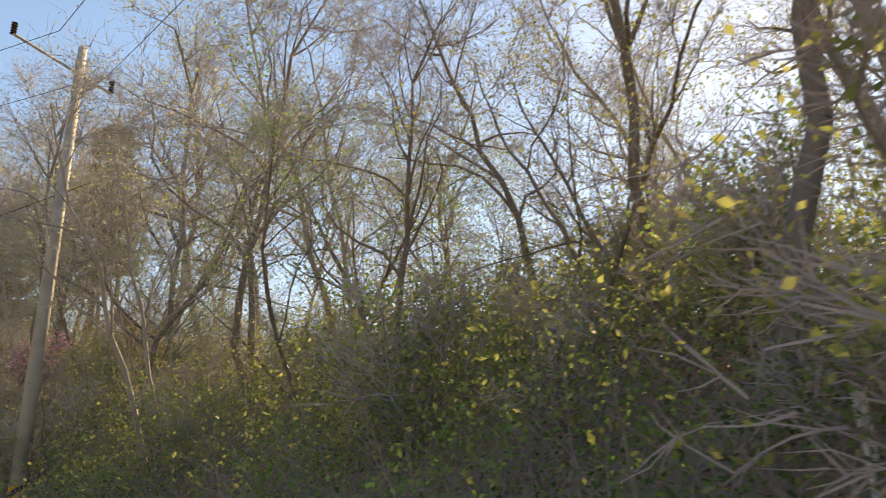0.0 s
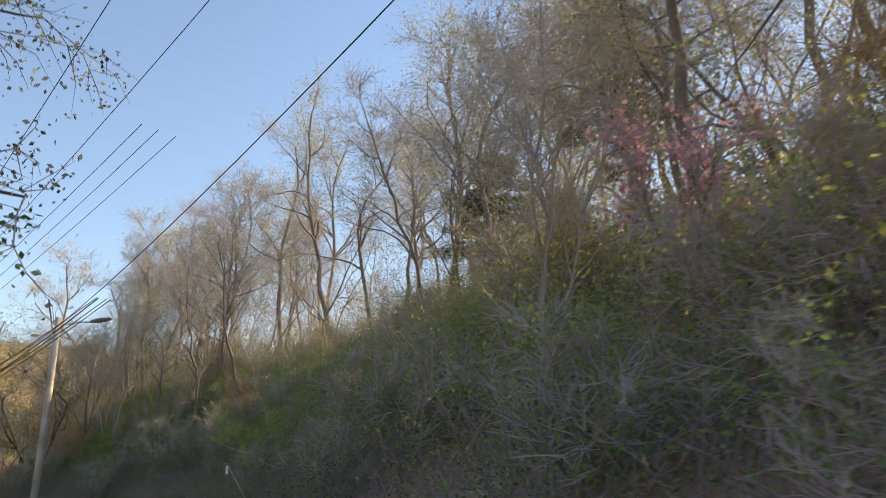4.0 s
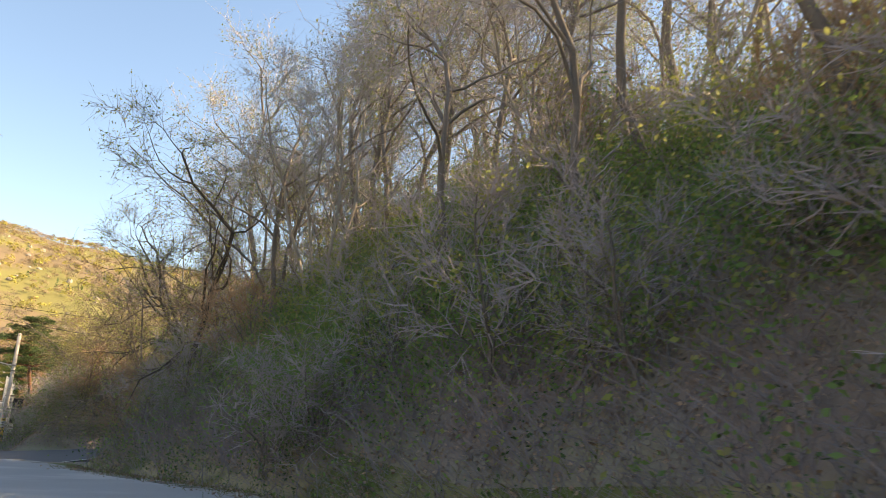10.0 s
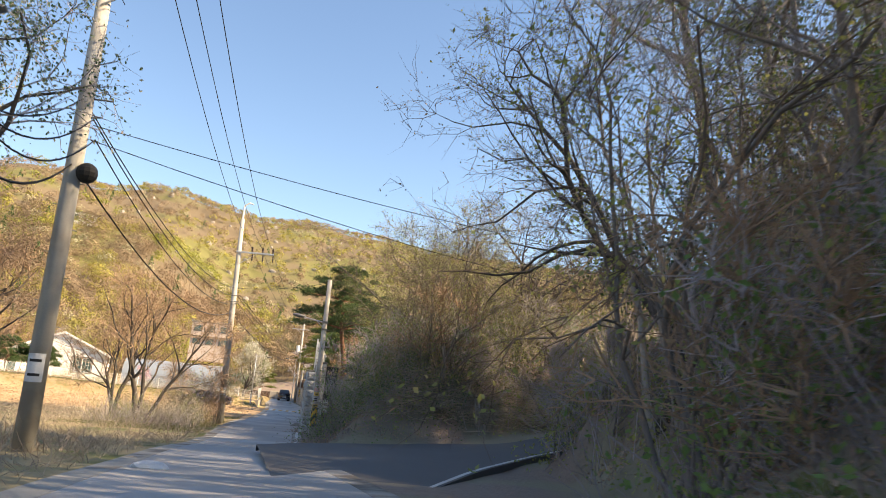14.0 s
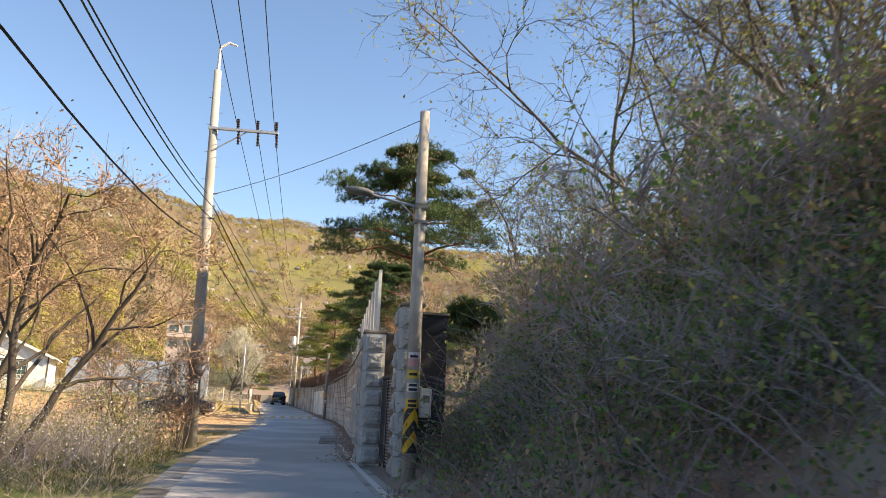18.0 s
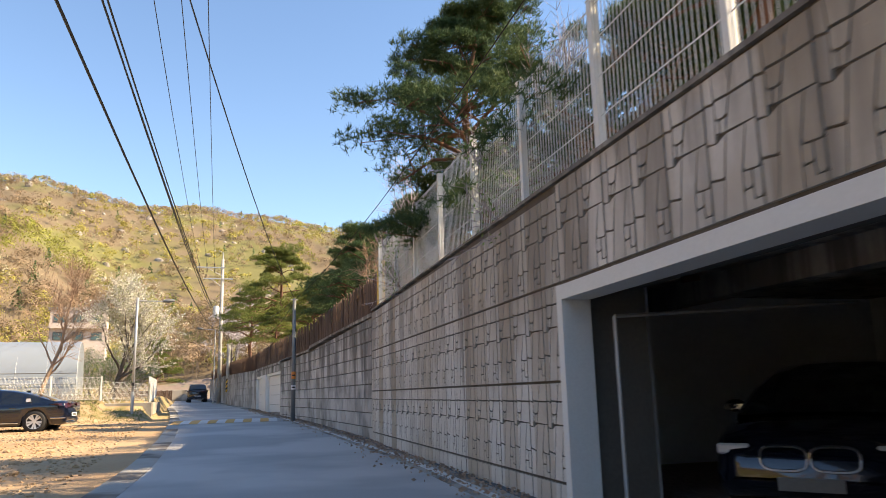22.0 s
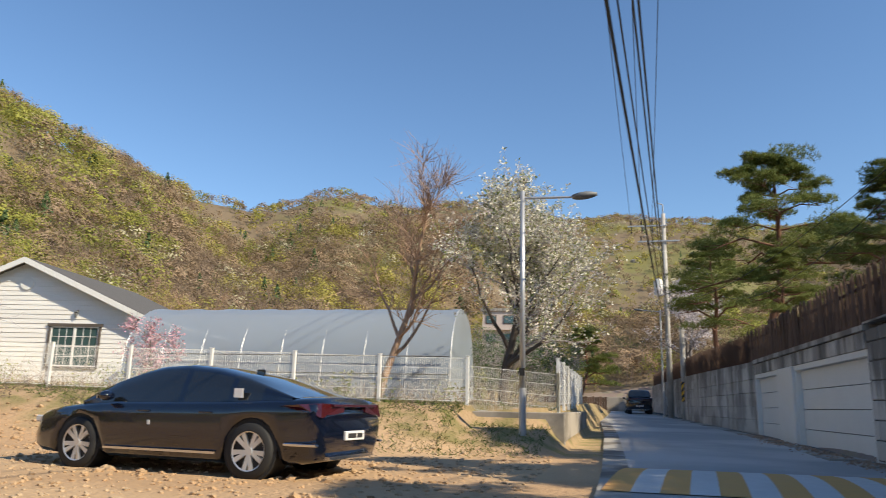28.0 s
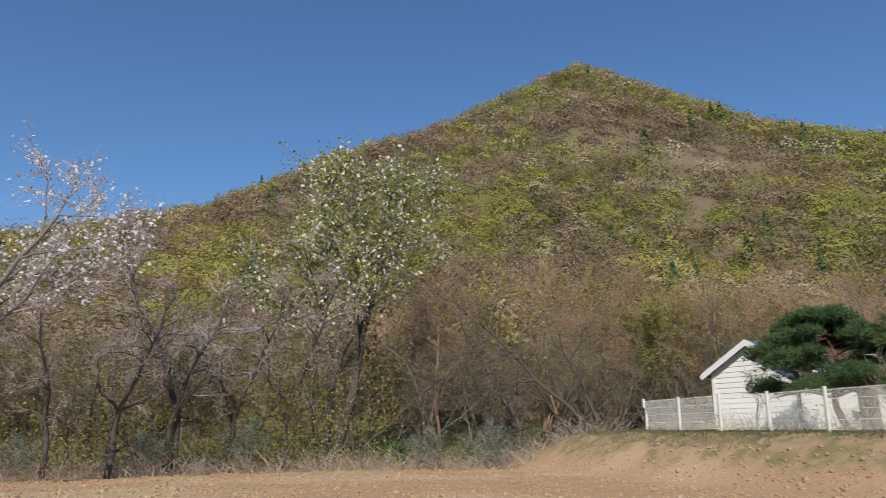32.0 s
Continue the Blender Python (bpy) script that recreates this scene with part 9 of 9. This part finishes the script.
block_building("far_house", "low white building far up the valley", -95.0, 300.0, ground_at(-95, 300) + 1, 20, 12, 7, 4, 1, 4, M_SIDING)
endwall = tagged(new("end_wall"), "pale low boundary wall at the road bend", "wall", kind="structure")
part("body", boxes((-9.5, -1.5, 101.0, 101.4, 0.2, 2.1), bevel=0.03), M_PLINTH, endwall)
redf = tagged(new("board_fence"), "short reddish board fence beside the far road", "fence")
for k in range(26):
    part("board", boxes((-8.6 + k * 0.2, -8.42 + k * 0.2, 97.9, 97.95, 0.6, 2.0 + 0.04 * (k % 3))), M_WOODFENCE, redf)

# ---------- verge plants, lot surface and small things ----------
rng = np.random.default_rng(123)


def area_points(n, x0, x1, y0, y1, ok=None):
    x, y = rng.uniform(x0, x1, 3 * n), rng.uniform(y0, y1, 3 * n)
    if ok is not None:
        k = ok(x, y)
        x, y = x[k], y[k]
    return x[:n], y[:n]


off_road = lambda x, y: line_frame(x, y, LINE)[0] < -lerp_table(y, LEFT) - 0.35  # noqa: E731
x, y = area_points(16000, -16, 0, -32, 19, off_road)
scatter("dry_grass", "dry straw-coloured grass on the verge and field edge", "grass", stems_arrays(x, y, rng.uniform(0.12, 0.5, len(x)), rng, width=0.006, lean=0.5, curl=0.7, seg=2), M_STEMS)
x, y = area_points(9000, -9, 0, 2, 22, lambda x, y: off_road(x, y) & (fbm(x / 2, y / 2, 2) > 0.36))
scatter("verge_grass", "green spring grass on the verge round the pole", "grass", stems_arrays(x, y, rng.uniform(0.08, 0.28, len(x)), rng, width=0.007, lean=0.5, curl=0.6, seg=2), M_GRASS)
x, y = area_points(2600, -13, -3.2, -30, 15, lambda x, y: off_road(x, y) & (fbm(x / 3, y / 3, 2) > 0.37))
scatter("dry_brush", "brown canes and brambles along the verge", "brush", stems_arrays(x, y, rng.uniform(0.5, 1.8, len(x)), rng, width=0.008, lean=0.6, curl=0.9, seg=4), M_STEMS)
bx, by = area_points(70, -8.5, -4.0, 5, 14, lambda x, y: off_road(x, y))
c = clumps(70, 90, 0.8, rng, (bx, by), 0.1, 1.7)
scatter("verge_shrubs", "leafy shrub with small new leaves round the pole", "shrub", leaf_arrays(c, 0.035, rng, 0.5), M_LEAF_SPRING)
bx, by = area_points(60, -9, -4.0, 4, 14, off_road)
c = clumps(60, 60, 0.8, rng, (bx, by), 0.2, 1.6)
scatter("verge_blossom", "pale blossom sprinkled over the verge shrub", "shrub", leaf_arrays(c, 0.022, rng, 0.8), M_BLOSSOM)
x, y = area_points(700, -8.5, -4.0, 5, 14, off_road)
scatter("verge_stems", "thin upright stems of the verge shrub", "shrub", stems_arrays(x, y, rng.uniform(0.8, 2.0, len(x)), rng, width=0.008, lean=0.4, curl=0.5), M_TWIG)
# grass on the slope below the white fence
x, y = area_points(20000, -36, -3.4, 43, 53, lambda x, y: (y > fence_y(x) - 0.9 - 2.1 * smooth(x, -16, -9)) & (y < fence_y(x) + 0.8) & ((x < -5.3) | (y > 51.5) | (y < 51.0)))
scatter("bank_grass", "short green and straw grass on the slope below the fence", "grass", stems_arrays(x, y, rng.uniform(0.06, 0.2, len(x)), rng, width=0.009, lean=0.6, curl=0.6, seg=2), M_GRASS)
x, y = area_points(9000, -36, -5.4, 43, 53, lambda x, y: (y > fence_y(x) - 1.5) & (y < fence_y(x) + 0.3) & (fbm(x / 1.3, y / 0.7, 3) > 0.42))
scatter("fence_weeds", "withered brown weeds along the foot of the white fence", "weeds", stems_arrays(x, y, rng.uniform(0.08, 0.32, len(x)), rng, width=0.008, lean=0.7, curl=0.8, seg=2), M_DARKTWIG)
x, y = area_points(2600, -36, -4, 49, 57, lambda x, y: (y > fence_y(x) + 0.3) & (y < fence_y(x) + 3.0))
scatter("garden_stems", "dry flower stems behind the white fence", "plants", stems_arrays(x, y, rng.uniform(0.3, 1.0, len(x)), rng, width=0.008, lean=0.4, curl=0.5), M_STEMS)
bx, by = area_points(60, -34, -5, 50, 56, lambda x, y: (y > fence_y(x) + 0.5) & (y < fence_y(x) + 2.5))
c = clumps(60, 70, 0.5, rng, (bx, by), 0.1, 0.9)
scatter("garden_plants", "low garden plants behind the white fence", "plants", leaf_arrays(c, 0.04, rng, 0.6), M_LEAF_SPRING)


# stones and clods on the sandy lot
def pebbles(name, label, x, y, size, material):
    base = bmesh.new()
    bmesh.ops.create_icosphere(base, subdivisions=1, radius=1)
    bv = np.array([v.co[:] for v in base.verts])
    bf = np.array([[v.index for v in f.verts] for f in base.faces])
    base.free()
    n = len(x)
    s = size * rng.uniform(0.4, 1.6, n)
    jit = 1 + rng.normal(size=(n, len(bv), 1)) * 0.18
    v = bv[None] * jit * (s[:, None, None] * np.array([1, 0.85, 0.6])) + np.stack([x, y, ground_z(x, y) + s * 0.15], 1)[:, None]
    f = bf[None] + (np.arange(n) * len(bv))[:, None, None]
    ob = new(name, mesh_arrays(name, v.reshape(-1, 3), f.reshape(-1, 3), [material]))
    return tagged(ob, label, "stones", kind="stuff")


on_lot = lambda x, y: (y < fence_y(x) - 2.0) & (x < -3.0)  # noqa: E731
x, y = area_points(26000, -44, -3.0, 22, 49, on_lot)
pebbles("lot_stones", "small sandy stones and clods strewn over the lot", x, y, 0.03, M_DIRT)
x, y = area_points(1300, -44, -4.0, 24, 49, on_lot)
pebbles("lot_clods", "larger earth clods on the lot", x, y, 0.06, M_DIRT)
x, y = area_points(500, -44, -8.0, 38, 52, lambda x, y: (y > fence_y(x) - 4.4) & (y < fence_y(x) - 2.4))
pebbles("berm_clods", "earth clods heaped along the foot of the fence slope", x, y, 0.06, M_DIRT)
x, y = area_points(1500, -36, -8, 43, 53, lambda x, y: (y > fence_y(x) - 3.0) & (y < fence_y(x) - 1.3))
pebbles("crest_clods", "heaped earth lumps along the broken crest of the lot", x, y, 0.045, M_DIRT)
x, y = area_points(4200, -44, -37, 24, 49)
scatter("edge_brush", "dry brush along the far edge of the lot", "brush", stems_arrays(x, y, rng.uniform(0.4, 1.6, len(x)), rng, width=0.012, lean=0.5, curl=0.8), M_STEMS)
bx, by = area_points(26, -44, -40, 30, 46)
c = clumps(26, 260, 1.5, rng, (bx, by), 0.1, 1.5)
scatter("edge_shrubs", "dark green shrubs along the far edge of the lot", "shrub", leaf_arrays(c, 0.06, rng, 0.55), M_DARKHERB)
# leaves and grit blown along the foot of the wall
yy = rng.uniform(8, 60, 3500)
xx = wall_x(yy) - np.abs(rng.normal(size=3500)) * 0.3 - 0.05
scatter("wall_foot_leaves", "dry leaves and grit along the foot of the wall", "leaf litter", leaf_arrays(np.stack([xx, yy, lerp_table(yy, PROFILE) + 0.065 + rng.uniform(0, 0.02, 3500)], 1), 0.03, rng, 0.6, 0.8), M_LITTER)
# branches heaped at the far corner of the side road
n = 2600
t = rng.uniform(0, 1, n)
hx, hy = 4.2 + t * 6.6 + rng.normal(size=n) * 0.5, -6.0 + t * 2.3 + np.abs(rng.normal(size=n)) * 0.8
p0 = np.stack([hx, hy, ground_z(hx, hy) + rng.uniform(0.02, 0.5, n)], 1)
p1 = p0 + np.stack([rng.normal(size=n) * 0.42, rng.normal(size=n) * 0.3, rng.uniform(-0.12, 0.22, n)], 1)
scatter("cut_branches", "heap of pale cut branches beside the side road", "branches", tube_arrays(p0, p1, rng.uniform(0.007, 0.022, n), np.full(n, 0.006), 4), M_STEMS)
# fallen dead limbs lying over the slope
for i, (x, y, ln, rz, tl) in enumerate(((-6.4, -71.4, 3.0, 200, 25), (-5.6, -70.4, 2.4, 250, 40), (0.2, -58.6, 2.4, 160, 30), (-5.2, -72.0, 2.0, 130, 50))):
    d = Vector((math.cos(radians(rz)) * math.cos(radians(tl)), math.sin(radians(rz)) * math.cos(radians(tl)), math.sin(radians(tl))))
    z = ground_at(x, y) + 0.3
    ob = tagged(new("fallen_limb"), "pale dead limb lying across the slope", "fallen branch", group="fallen limbs")
    p = Vector((x, y, z))
    line = [np.array(p)]
    for k in range(6):
        p = p + (d + Vector((rng.normal() * 0.2, rng.normal() * 0.2, rng.normal() * 0.15))) * ln / 6
        line.append(np.array(p))
        if k > 1:
            q = p + Vector((rng.normal(), rng.normal(), rng.uniform(0, 1))).normalized() * ln * 0.13
            part("side_branch", tubes((p, q, 0.035 * 0.8 ** k * 0.5, 0.004), sides=5), M_STEMS, ob)
    rings = []
    bm = bmesh.new()
    for k, c in enumerate(line):
        rr = 0.035 * 0.8 ** k
        rings.append([bm.verts.new((c[0] + rr * math.cos(a), c[1] + rr * math.sin(a) * 0.7, c[2] + rr * math.sin(a) * 0.7)) for a in np.linspace(0, 2 * math.pi, 6, endpoint=False)])
    for a, b in zip(rings, rings[1:]):
        for i in range(6):
            bm.faces.new((a[i], a[(i + 1) % 6], b[(i + 1) % 6], b[i]))
    part("limb", bm, M_STEMS, ob)
# small white flag on a leaning stick
fl_ = thing("marker_flag", "small white plastic flag on a thin leaning stick", "marker flag", -2.06, -58.9, ground_at(-2.06, -58.9))
fh = 2.2 - ground_at(-2.06, -58.9)
part("stick", tubes(((0.9, -0.5, -0.1), (0.0, 0.0, max(fh, 0.35) + 0.02), 0.008), sides=5), M_STICKW, fl_)
part("flag", boxes((-0.012, -0.004, -0.05, 0.06, max(fh, 0.35) - 0.22, max(fh, 0.35))), M_STICKW, fl_)
stake = thing("road_stake", "thin white marker stake with a torn strip by the road", "stake", -18.2, -91.2, ground_at(-18.2, -91.2))
part("rod", tubes(((0, 0, -0.2), (0, 0, 0.75), 0.02), sides=6), M_STICKW, stake)
part("strip", boxes((0.02, 0.03, -0.07, 0.0, 0.3, 0.72)), M_STICKW, stake)
# vine climbing the pole by the lot
n = 260
a, h = rng.uniform(0, 6.28, n), rng.uniform(0, 1, n) ** 1.6 * 3.0
c = np.stack([-3.86 + np.cos(a) * 0.22, 11.5 + np.sin(a) * 0.22, h], 1) + rng.normal(size=(n, 3)) * 0.05
scatter("pole_vine", "withered vine leaves round the foot of the pole", "vine", leaf_arrays(c, 0.05, rng, 0.6), M_LEAF_DRY)
rag = thing("road_litter", "crumpled pale rag lying on the road edge", "litter", -1.55, -18.2, 0.66)
bm = bmesh.new()
bmesh.ops.create_icosphere(bm, subdivisions=2, radius=0.25)
for v in bm.verts:
    v.co = Vector((v.co.x * 1.2, v.co.y * 0.5, max(v.co.z, -0.1) * 0.4)) * (1 + 0.25 * noise.noise(v.co * 5))
part("cloth", bm, M_STICKW, rag)
